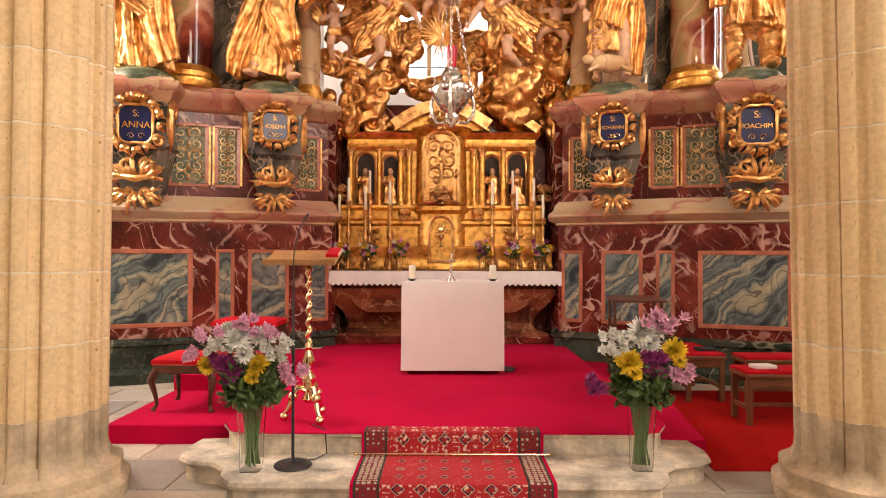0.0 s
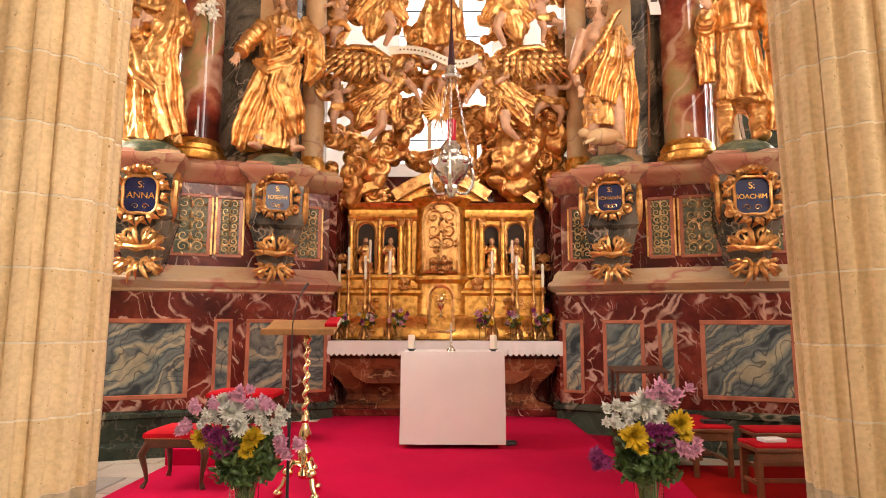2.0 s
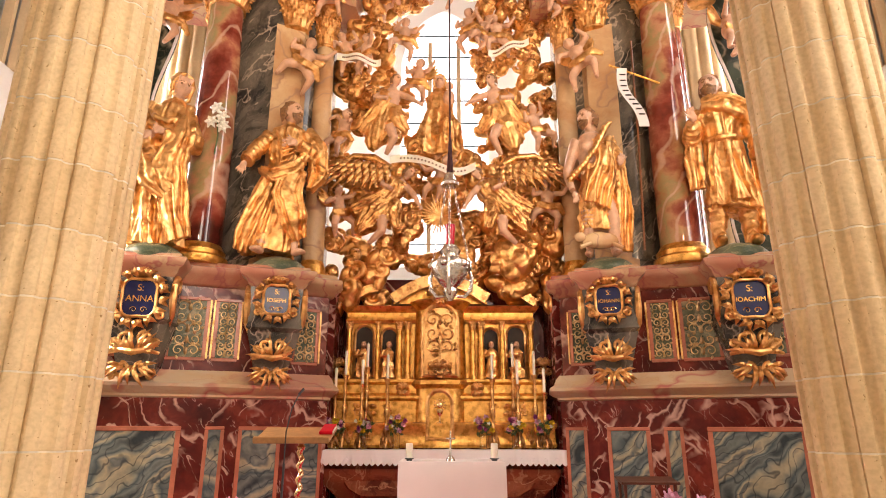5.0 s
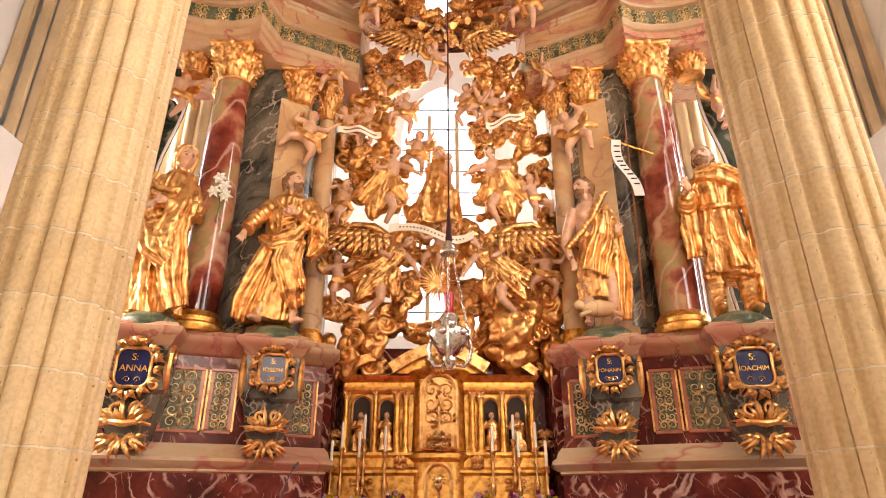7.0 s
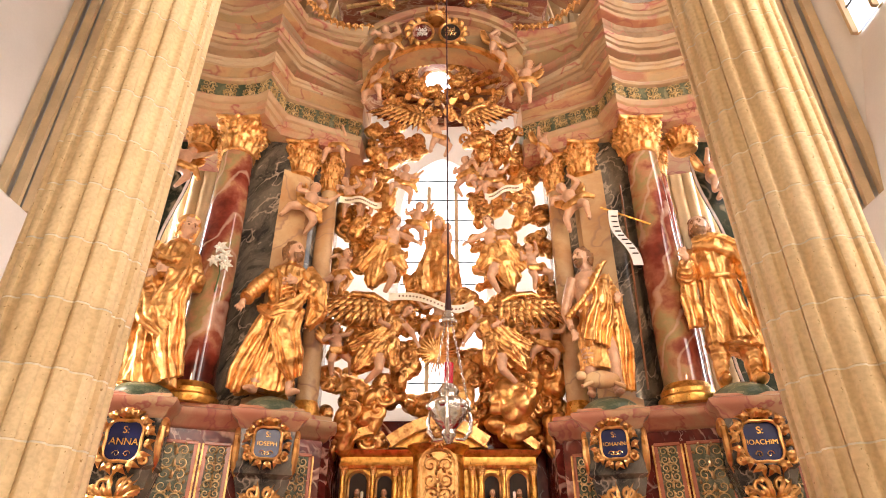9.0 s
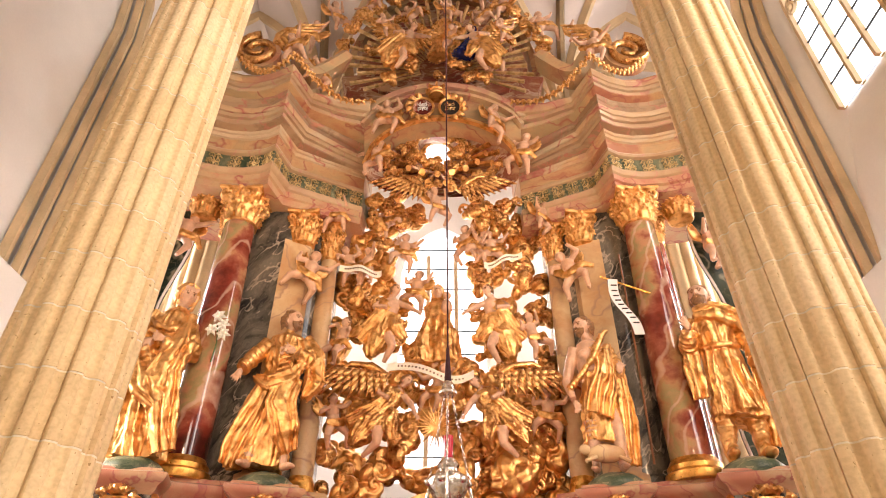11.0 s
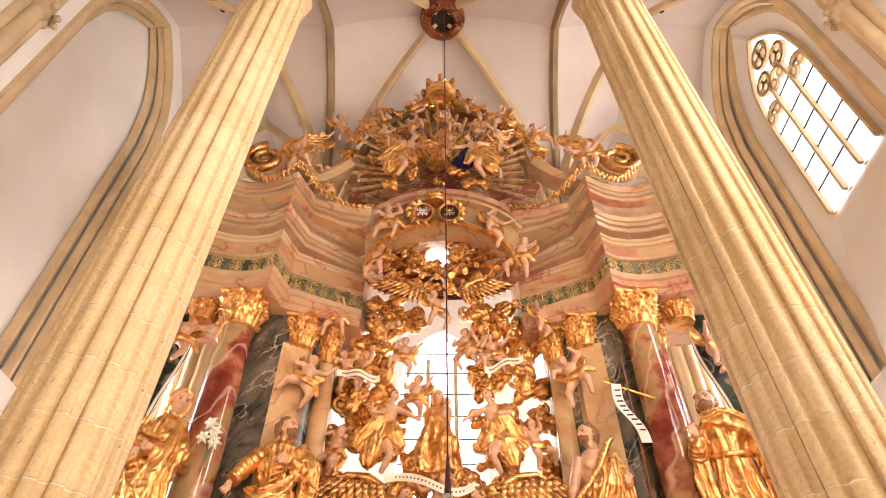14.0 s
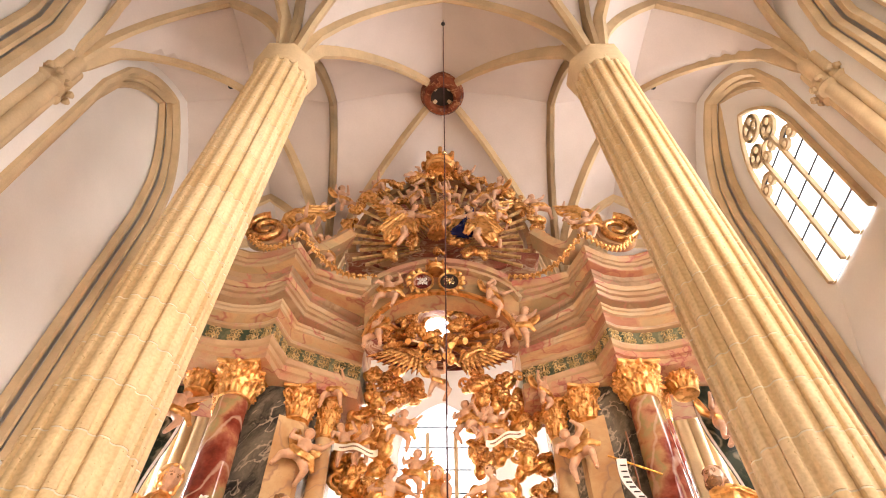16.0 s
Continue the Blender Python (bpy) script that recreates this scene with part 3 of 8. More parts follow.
def flute(th, r):
    """The section of an eight-sided pillar: sixteen broad rounded strips, each beside a shallow hollow with one sharp edge."""
    k = (th / (math.pi / 8) + 0.3) % 1.0
    if k < 0.52:
        return r * (0.965 + 0.035 * math.sin(math.pi * k / 0.52) ** 0.45)
    if k > 0.95:
        return r * 0.895
    u = (k - 0.52) / 0.43
    return r * (0.945 - 0.045 * math.sin(math.pi * u) ** 0.6)


def pillar(x, y, r=0.46, top=12.0, n=320, lean=0.0):
    p = thing("stone_pillar", "tall fluted sandstone pillar with pale mortar joints", "pillar", pose(x, y, 0, 0, lean, 0), group="nave pillars")
    ring = lambda q, z, f=True: [((flute(2 * math.pi * i / n, q) if f else q * (1 + 0.02 * math.cos(16 * math.pi * i / n))) * math.cos(2 * math.pi * i / n),
                                  (flute(2 * math.pi * i / n, q) if f else q * (1 + 0.02 * math.cos(16 * math.pi * i / n))) * math.sin(2 * math.pi * i / n), z) for i in range(n)]
    base = Mesh().rings([ring(r + 0.15, 0, False), ring(r + 0.15, 0.1, False), ring(r + 0.1, 0.14, False), ring(r + 0.1, 0.22, False), ring(r + 0.03, 0.26, False), ring(r + 0.01, 0.32), ring(r, 0.38), ring(r, 0.62)])
    part("base", base, BASESTONE, p, "worn and stained flared pillar foot")
    core = Mesh().rings([ring(r - 0.004, 0.6), ring(r - 0.004, top)])
    part("mortar_core", core, MORTAR, p)
    h = 0.475
    me = mesh_of("stone_course", Mesh().rings([ring(r - 0.006, 0.002), ring(r, 0.006), ring(r, h - 0.012), ring(r - 0.006, h - 0.008)]), SANDSTONE, 28)
    z = 0.62
    while z < top - 0.1:
        piece("stone_course", me, p, pose(0, 0, z))
        z += h
    octo = lambda q: [(q * math.cos(math.pi / 8 + math.pi / 4 * i), q * math.sin(math.pi / 8 + math.pi / 4 * i)) for i in range(8)]
    part("capital", Mesh().solid(octo(r + 0.005), [(0, top - 0.3), (0.03, top - 0.26), (0.03, top - 0.2), (0.045, top - 0.18), (0.045, top - 0.1), (0.065, top - 0.07), (0.065, top + 0.02), (0.085, top + 0.05), (0.085, top + 0.16), (0.05, top + 0.18)]), RIBSTONE, p, "moulded eight-sided capital")
    return p


for x, y, lean in ((-2.85, 4.25, 0.45), (2.94, 4.25, -0.95)):
    pillar(x, y, lean=lean)
for x, y in ((-2.84, -1.05), (2.84, -1.05)):
    pillar(x, y)
for sx in (-1, 1):
    for y in (-1.05, 4.25, 9.55):
        sh = thing("wall_shaft", "slender sandstone wall shaft with a carved collar", "wall shaft", pose(WALL_X * sx, y, 0), group="wall shafts")
        for dx, dy, q in ((0.02, -0.19, 0.1), (-0.08, 0.0, 0.13), (0.02, 0.19, 0.1)):
            part("shaft", Mesh().lathe([(q * 1.35, 0), (q * 1.2, 0.3), (q, 0.4), (q, 12.5)], 18, at=(dx * sx, dy, 0)), RIBSTONE, sh)
            part("collar", Mesh().lathe([(q, 11.45), (q * 1.5, 11.52), (q * 1.25, 11.6), (q * 1.55, 11.7), (q * 1.6, 11.78), (q * 1.05, 11.84)], 18, at=(dx * sx, dy, 0)), RIBSTONE, sh, "carved leafy collar")
        for k in range(9):
            a = 2 * math.pi * k / 9
            part("collar_leaf", Mesh().ball((-0.08 * sx + 0.2 * math.cos(a), 0.34 * math.sin(a), 11.66), (0.06, 0.06, 0.08), 9, 6, 0, lambda d: 1 + 0.2 * math.sin(9 * d.x + 7 * d.z)), RIBSTONE, sh)
# clustered shafts at the east end, seen through the altarpiece
for sx in (-1, 1):
    sh = thing("apse_shaft", "clustered sandstone shafts on the apse wall", "wall shaft", pose(5.35 * sx, 11.2, 0), group="apse shafts")
    for k in range(4):
        part("shaft", Mesh().lathe([(0.14, 0), (0.14, 13.4)], 14, at=(0.24 * (k - 1.5), 0.1 * abs(k - 1.5), 0)), RIBSTONE, sh)

# paving stones near the steps
stone = mesh_of("paving_stone", Mesh().box(-0.49, 0.49, -0.32, 0.32, -0.03, 0.0, 0.008), PAVING)
floor = bpy.data.objects["floor"]
for i in range(-6, 7):
    for j in range(-9, 13):
        if abs(i) > 0 or j < 6:
            o = piece("paving_stone", stone, floor, pose(i * 1.0 + 0.5 * (j % 2), j * 0.66 + 0.1, 0.001 + 0.004 * random.random(), 0, 0, random.uniform(-0.6, 0.6)))

# ---- steps and carpets ----
def curve_step(s):
    """Half of the plan of the lower step, from the middle outwards: a straight front and a bowed end."""
    pts = [(s * 1.3, 4.06), (s * 1.42, 4.08), (s * 1.52, 4.2), (s * 1.56, 4.36), (s * 1.66, 4.46), (s * 1.84, 4.5), (s * 1.97, 4.6), (s * 2.0, 4.76), (s * 1.97, 5.02)]
    return pts


plan = [(p[0], p[1]) for p in reversed(curve_step(-1))] + curve_step(1)
plan = plan + [(1.7, 5.045), (-1.7, 5.045)]
steps = thing("altar_step", "worn pale stone step with a moulded nosing and curved ends", "step", kind="structure")
part("tread", Mesh().solid(plan, [(-0.03, -0.02), (-0.03, 0.115), (0.005, 0.125), (0.02, 0.15), (0.01, 0.176), (-0.01, 0.18)]), STEPSTONE, steps)
top = [(-1.62, 4.7), (-1.5, 4.64), (1.5, 4.64), (1.62, 4.7), (1.74, 4.9), (1.74, 10.0), (-1.74, 10.0), (-1.74, 4.9)]
part("riser", Mesh().solid(top, [(-0.02, 0.15), (-0.02, 0.3), (0.012, 0.315), (0.012, 0.345), (0.0, 0.352)]), STEPSTONE, steps)
left = [(-2.98, 5.45), (-1.7, 5.45), (-1.7, 9.0), (-2.98, 9.0)]
part("side_step", Mesh().solid(left, [(0, -0.02), (0, 0.17)]), STEPSTONE, steps)
part("side_step", Mesh().solid([(-2.95, 6.8), (-1.7, 6.8), (-1.7, 9.1), (-2.95, 9.1)], [(0, 0.1), (0, 0.35)]), STEPSTONE, steps)
part("side_step", Mesh().solid([(1.7, 5.06), (2.13, 5.06), (2.4, 6.9), (2.4, 9.0), (1.7, 9.0)], [(0, -0.02), (0, 0.17)]), STEPSTONE, steps)


def soft(poly, z0, z1):
    return Mesh().solid(poly, [(0.012, z0), (0.016, z1 - 0.012), (0.008, z1 - 0.003), (-0.004, z1)])


carpet = thing("altar_carpet", "bright crimson pile carpet covering the altar platform", "carpet")
part("platform_cover", soft([(-1.62, 4.68), (-1.5, 4.62), (1.5, 4.62), (1.62, 4.68), (1.74, 4.9), (1.74, 9.5), (-1.74, 9.5), (-1.74, 4.9)], 0.342, 0.36), CARPET, carpet)
part("step_cover", soft([(-2.98, 5.45), (-1.75, 5.45), (-1.75, 6.8), (-2.98, 6.8)], 0.0, 0.18), CARPET, carpet)
part("step_cover", soft([(-2.98, 6.8), (-1.745, 6.8), (-1.745, 8.6), (-2.98, 8.6)], 0.182, 0.361), CARPET, carpet)
part("step_cover", soft([(1.76, 5.06), (2.13, 5.06), (2.4, 6.9), (2.4, 8.8), (1.76, 8.8)], 0.0, 0.182), CARPET, carpet)
side = thing("side_carpet", "scarlet carpet on the floor under the benches", "carpet")
part("cover", soft([(2.12, 4.82), (4.6, 4.82), (4.6, 7.6), (2.42, 7.6)], 0.0, 0.02), CARPET2, side)

# ---- the marble altarpiece: wings on both sides ----
def mirror(poly, s):
    return poly if s < 0 else [(-x, y) for x, y in reversed(poly)]


A0, A1, A2, A3 = (-5.2, 7.5), (-4.3, 7.87), (-2.82, 8.4), (-1.66, 9.0)
WING = [A0, A1, A2, A3, (-1.85, 10.3), (-5.2, 10.3)]


def on_front(a, b, k, out=0.0):
    """A pose on the front between two plan points, k of the way, facing out of the wall."""
    d = Vector((b[0] - a[0], b[1] - a[1]))
    n = Vector((d.y, -d.x)).normalized()
    p = Vector(a) + d * k + n * out
    return Matrix.Translation((p.x, p.y, 0)) @ pose(0, 0, 0, 0, 0, math.degrees(math.atan2(d.y, d.x)))


def framed_panel(parent, m, w, z0, z1, field, rim, t=0.05):
    fr = Mesh()
    for x0, x1, a, b in ((-w / 2, w / 2, z0, z0 + t), (-w / 2, w / 2, z1 - t, z1), (-w / 2, -w / 2 + t, z0 + t, z1 - t), (w / 2 - t, w / 2, z0 + t, z1 - t)):
        sub = Mesh().box(x0, x1, -0.022, 0.02, a, b, 0.008)
        fr.merge(sub, m)
    f = part("panel_frame", fr, rim, parent)
    part("panel_field", Mesh().merge(Mesh().box(-w / 2 + t, w / 2 - t, -0.008, 0.02, z0 + t, z1 - t, 0.003), m), field, f)


LATER = []


def wing(s):
    w = thing("altar_wing", "tall red marble altarpiece wing with grey panels and gilt ornament", "altarpiece", group="altarpiece wings")
    flip = Matrix.Diagonal((1 if s < 0 else -1, 1, 1, 1))
    F = lambda a, b, k, out=0.0: flip @ on_front(a, b, k, out)
    P = lambda poly: mirror(poly, s)
    part("plinth", Mesh().solid(P(WING), [(0.12, 0), (0.12, 0.14), (0.06, 0.2), (0.05, 0.48), (0.09, 0.5), (0.09, 0.54), (0.02, 0.58)]), GREEN, w, "dark green marble plinth")
    part("dado", Mesh().solid(P(WING), [(0, 0.5), (0, 2.2)]), RED, w)
    part("dado_cornice", Mesh().solid(P(WING), [(0.0, 2.1), (0.03, 2.12), (0.03, 2.15), (0.1, 2.2), (0.14, 2.24), (0.14, 2.28), (0.08, 2.32), (0.05, 2.4), (0.0, 2.46)]), BLUSH, w)
    part("pedestal_zone", Mesh().solid(P(WING), [(-0.06, 2.4), (-0.06, 3.7)]), RED, w)
    part("pedestal_cornice", Mesh().solid(P(WING), [(-0.06, 3.6), (0.0, 3.64), (0.03, 3.7), (0.1, 3.74), (0.13, 3.8), (0.13, 3.84), (0.06, 3.87), (0.04, 3.93)]), PINKISH, w)
    framed_panel(w, F(A1, A2, 0.27, 0.004), 1.12, 0.72, 1.75, GREY, ROSE, 0.06)
    framed_panel(w, F(A1, A2, 0.885, 0.004), 0.24, 0.72, 1.75, GREY, ROSE, 0.045)
    framed_panel(w, F(A2, A3, 0.3, 0.004), 0.56, 0.72, 1.75, GREY, ROSE, 0.05)
    framed_panel(w, F(A2, A3, 0.84, 0.004), 0.3, 0.72, 1.75, GREY, ROSE, 0.045)
    # upper storey: dark green ground, pilasters and columns
    back = [(-3.4, 8.86), (-3.05, 8.75), (-2.72, 8.8), (-2.3, 9.1), (-1.95, 9.5), (-2.05, 10.3), (-3.2, 9.9)]
    part("back_wall", Mesh().solid(P(back), [(0.05, 3.9), (0.05, 4.1), (0, 4.15), (0, 9.25)]), SLATE, w, "dark slate marble ground")
    pil = [(-2.78, 8.72), (-2.36, 8.92), (-2.3, 9.2), (-2.7, 9.05)]
    part("pilaster", Mesh().solid(P(pil), [(0.05, 3.92), (0.05, 4.1), (0.0, 4.16), (0, 8.2)]), PALE, w, "pale ochre marble pilaster")
    for x, y, r, z1, m, nm in ((-3.5 if s < 0 else -3.4, 8.4, 0.3, 8.2, COLUMN, "column"), (-3.82, 8.95, 0.2, 8.2, COLUMN, "column"), (-2.06, 9.25, 0.17, 8.05, PALE, "column")):
        prof = [(r * 1.0, 4.2), (r * 1.02, 5.5)] + [(r * (1.02 - 0.18 * (k / 6) ** 1.6), 5.5 + (z1 - 5.5) * k / 6) for k in range(1, 7)]
        col = part(nm, Mesh().lathe(prof, 40, at=(x if s < 0 else -x, y, 0)), m, w)
        cx = x if s < 0 else -x
        part("column_base", Mesh().lathe([(r * 1.3, 3.92), (r * 1.36, 3.97), (r * 1.36, 4.02), (r * 1.2, 4.06), (r * 1.22, 4.12), (r * 1.14, 4.15), (r * 1.0, 4.22)], 36, at=(cx, y, 0)), ALTARGOLD, col, "gilt moulded column base")
        LATER.append(("capital", r * 0.86, 0.67 if r > 0.19 else 0.8, (cx, y, z1), col))
    LATER.append(("pilaster_capital", 0.2, 0.66, (s * 2.53, 8.95, 8.19), w))
    return w


for s in (-1, 1):
    wing(s)

# entablature over each wing and the arch over the middle
FRIEZE_PLAN = [(-5.2, 7.72), (-4.75, 7.8), (-4.28, 7.95), (-3.92, 8.07), (-3.55, 8.1), (-3.22, 8.05), (-3.02, 7.94), (-2.87, 8.52), (-2.35, 8.75), (-1.55, 9.12)]
CORNICE_PLAN = [(-5.1, 7.2), (-4.7, 7.34), (-4.2, 7.58), (-3.85, 7.7), (-3.5, 7.73), (-3.15, 7.66), (-2.86, 7.5), (-2.58, 8.2), (-2.06, 8.62), (-1.5, 9.05)]
CROWN_PLAN = [(-5.0, 6.9), (-4.6, 7.05), (-4.08, 7.34), (-3.76, 7.48), (-3.45, 7.48), (-3.1, 7.38), (-2.75, 7.2), (-2.5, 7.86), (-2.0, 8.06), (-1.42, 8.14)]


def loft(rows, plan_a, plan_b, s):
    """A moulded run of masonry between two front lines: rows of (k, z), k of the way from one line to the other."""
    rings = []
    for k, z in rows:
        line = [(a[0] + (b[0] - a[0]) * k, a[1] + (b[1] - a[1]) * k) for a, b in zip(plan_a, plan_b)]
        line += [(-1.5, 9.9), (-3.4, 9.9), (-5.2, 9.5)]
        line = [(x, y) if s < 0 else (-x, y + 0.08) for x, y in line]
        rings.append([(x, y, z) for x, y in (line if s < 0 else line[::-1])])
    return Mesh().rings(rings)


for s in (-1, 1):
    e = thing("entablature", "stepped pink and ochre marble entablature with a gilt green frieze", "entablature", group="entablatures")
    F, C, K = FRIEZE_PLAN, CORNICE_PLAN, CROWN_PLAN
    for nm, rows, plans, paint in (
            ("architrave", [(-0.1, 8.84), (-0.1, 8.98), (0.04, 9.0), (0.04, 9.12)], (F, C), PINKISH),
            ("architrave_moulding", [(0.02, 9.115), (0.16, 9.14), (0.26, 9.2), (0.26, 9.235), (0.0, 9.26)], (F, C), CREAM),
            ("frieze", [(0.0, 9.25), (0.0, 9.6)], (F, C), FRIEZE),
            ("bead", [(0.02, 9.595), (0.2, 9.61), (0.24, 9.65), (0.2, 9.68), (0.0, 9.69)], (F, C), CREAM),
            ("cove", [(-0.02, 9.685), (-0.06, 9.8), (0.02, 9.92), (0.1, 9.96)], (F, C), OCHRE),
            ("bed_moulding", [(0.06, 9.955), (0.22, 9.97), (0.26, 10.03), (0.36, 10.04), (0.4, 10.09)], (F, C), BLUSH),
            ("soffit", [(0.36, 10.085), (0.8, 10.11), (0.82, 10.13)], (F, C), ROSEGREY),
            ("lower_cornice", [(0.8, 10.125), (0.82, 10.22), (0.74, 10.225), (0.74, 10.245), (0.92, 10.25), (0.94, 10.33)], (F, C), CREAM),
            ("cornice_edge", [(0.86, 10.325), (0.86, 10.345), (1.0, 10.35), (1.08, 10.41), (1.08, 10.44), (0.3, 10.48)], (F, C), BLUSH),
            ("upper_frieze", [(-0.05, 10.46), (-0.08, 10.6), (0.02, 10.62), (0.1, 10.66), (0.12, 10.7)], (C, K), ROSEGREY),
            ("crown_soffit", [(0.1, 10.695), (0.66, 10.73), (0.68, 10.75)], (C, K), OCHRE),
            ("crown_moulding", [(0.66, 10.745), (0.7, 10.82), (0.6, 10.825), (0.6, 10.845), (0.82, 10.85), (0.86, 10.92)], (C, K), CREAM),
            ("crown_edge", [(0.78, 10.915), (0.78, 10.935), (0.94, 10.94), (1.08, 11.02), (1.08, 11.06), (0.4, 11.1)], (C, K), BLUSH),
            ("attic", [(0.2, 11.09), (0.2, 11.2), (0.3, 11.24), (0.34, 11.3), (0.1, 11.34)], (C, K), OCHRE)):
        part(nm, loft(rows, *plans, s), paint, e, "sage green frieze" if nm == "frieze" else "pale cream marble moulding" if paint is CREAM else "", 20)

# ---- carved work ----
def spiral(cx, cz, r, turns, start, way=1, n=16, shrink=0.85):
    out = []
    for i in range(n + 1):
        u = i / n
        a = start + way * turns * 2 * math.pi * u
        q = r * (1 - shrink * u)
        out.append((cx + q * math.cos(a), cz + q * math.sin(a)))
    return out


def leaf(g, x, z, ang, length, width, y=0.0, lift=0.03, slot=0, m=None):
    """A pointed carved leaf with a ridge, lying on an upright plane."""
    rings = []
    for q in range(6):
        u = q / 5
        w = width * math.sin(math.pi * min(1, u * 0.9 + 0.12)) * (1 + 0.3 * math.sin(q * 3.1))
        c = (x + length * u * math.cos(ang), z + length * u * math.sin(ang))
        nx, nz = -math.sin(ang), math.cos(ang)
        yy = y - lift * math.sin(math.pi * u)
        rings.append([(c[0] + nx * w * b, yy - (0.5 * width if b == 0 else 0.0), c[1] + nz * w * b) for b in (-1, 0, 1)])
    sub = Mesh().rings(rings, close=False, caps=False)
    sub.rings([[(p[0], p[1] + 0.02, p[2]) for p in (r[0], r[2])] for r in rings], close=False, caps=False)
    g.merge(sub, m, slot)


def scrolls(w, h, seed=1, thick=0.02):
    """A symmetrical field of curling scrolls and leaves, w wide and h high, centred on the origin, facing -y."""
    rnd = random.Random(seed)
    g = Mesh()
    rows = max(2, round(h / max(w * 0.42, 0.1)))
    for k in range(rows):
        z = -h / 2 + h * (k + 0.5) / rows
        r = min(w * 0.26, h / rows * 0.55)
        for s in (-1, 1):
            way = s * (1 if k % 2 else -1)
            pts = spiral(s * w * 0.25, z, r, 1.3, rnd.uniform(0, 0.6) + (math.pi if s > 0 else 0), way, 18)
            g.tube([(x, -0.01, zz) for x, zz in pts], [thick * (1 - 0.55 * i / 18) for i in range(19)], 6)
            for q in range(3):
                a = rnd.uniform(0, 6.28)
                leaf(g, s * w * 0.25 + r * 0.9 * math.cos(a), z + r * 0.9 * math.sin(a), a + 0.8, r * 0.7, r * 0.2)
        leaf(g, 0, z - h / rows * 0.4, math.pi / 2, h / rows * 0.8, w * 0.07)
    return g


def bracket_foliage(w, h, seed=2):
    """A pierced gilt leaf bracket: two tiers of curling leaves round dark openings."""
    g = Mesh()
    for tier, (z0, ww, hh) in enumerate(((0.02, 0.9, 0.5), (-0.48, 1.0, 0.46))):
        n = 13
        for i in range(n):
            u = -1 + 2 * i / (n - 1)
            a = math.pi / 2 - u * 1.5 + 0.25 * math.sin(i * 2.4 + tier)
            if tier:
                a = -a
            leaf(g, u * w * 0.2 * ww, (z0 + (0 if tier == 0 else hh * 0.6)) * h, a, h * hh * (0.95 - 0.25 * abs(u)) * (1 if i % 2 else 0.75), w * 0.045, y=-0.02, lift=0.12)
        for s in (-1, 1):
            pts = spiral(s * w * 0.2, (z0 + hh * 0.45) * h, w * 0.15, 1.1, math.pi / 2, s, 16, 0.4)
            g.tube([(x, -0.07, z) for x, z in pts], 0.024, 6)
            pts = spiral(s * w * 0.4, (z0 + hh * 0.3) * h, w * 0.1, 1.4, -math.pi / 2, -s, 14)
            g.tube([(x, -0.04, z) for x, z in pts], 0.028, 6)
    g.tube([(-w * 0.5, -0.03, 0), (-w * 0.25, -0.1, 0.03), (0, -0.13, 0.0), (w * 0.25, -0.1, 0.03), (w * 0.5, -0.03, 0)], [0.02, 0.035, 0.045, 0.035, 0.02], 8)
    return g


def cartouche_frame(w, h):
    """A gilt frame of curling leaves round a name shield, with a shell on top."""
    g = Mesh()
    n = 28
    for i in range(n):
        a = 2 * math.pi * i / n
        leaf(g, w * 0.4 * math.cos(a), h * 0.4 * math.sin(a), a + (0.8 if i % 2 else -0.8), w * 0.24, w * 0.06, y=-0.02, lift=0.1)
    ring = [(w * 0.36 * math.cos(a) * (1 - 0.1 * math.cos(4 * a)), -0.03, h * 0.37 * math.sin(a) * (1 - 0.1 * math.cos(4 * a))) for a in [2 * math.pi * i / 40 for i in range(41)]]
    g.tube(ring, 0.022, 7)
    for i in range(7):
        u = -1 + 2 * i / 6
        leaf(g, u * w * 0.06, h * 0.38, math.pi / 2 - u * 0.95, h * 0.2, w * 0.04, lift=0.1)
    for s in (-1, 1):
        for z in (-0.3, 0.2):
            pts = spiral(s * w * 0.45, z * h, w * 0.1, 1.3, math.pi / 2, s, 14)
            g.tube([(x, -0.04, zz) for x, zz in pts], 0.022, 6)
    return g


def drapery(g, H, widths, lean, fold, seed, z0=0.0, slot=0, n=96, m=64):
    """A robe from the hem upwards: deep ridged folds that run down and across."""
    rnd = random.Random(seed)
    off = Vector((rnd.uniform(0, 50), rnd.uniform(0, 50), rnd.uniform(0, 50)))
    rings = []
    for a in range(m + 1):
        u = a / m
        k = u * (len(widths) - 1)
        i = min(int(k), len(widths) - 2)
        f = k - i
        f = f * f * (3 - 2 * f)
        rx = widths[i][0] * (1 - f) + widths[i + 1][0] * f
        ry = widths[i][1] * (1 - f) + widths[i + 1][1] * f
        cx = lean[0] * math.sin(u * math.pi * 0.9) + lean[1] * u
        amp = fold * (1 - 0.62 * u)
        ring = []
        for j in range(n):
            th = 2 * math.pi * j / n
            d = Vector((math.cos(th), math.sin(th), 0))
            q = d * 3.2 + Vector((0, 0, u * 1.3 + 0.9 * d.x)) + off
            ridge = 1.1 - 2.2 * math.sqrt(noise.noise(q) ** 2 + 0.006)
            q2 = d * 9.0 + Vector((u * 2.2, 0, u * 5.5 + 2.4 * d.x)) + off
            ridge2 = 1 - 2 * abs(noise.noise(q2))
            kk = 1 + amp * (ridge - 0.45) * 1.35 + amp * 0.48 * (ridge2 - 0.45)
            ring.append(((cx + rx * d.x * kk) * H, ry * d.y * kk * H, z0 * H + u * 0.8 * H))
        rings.append(ring)
    g.rings(rings, slot=slot)


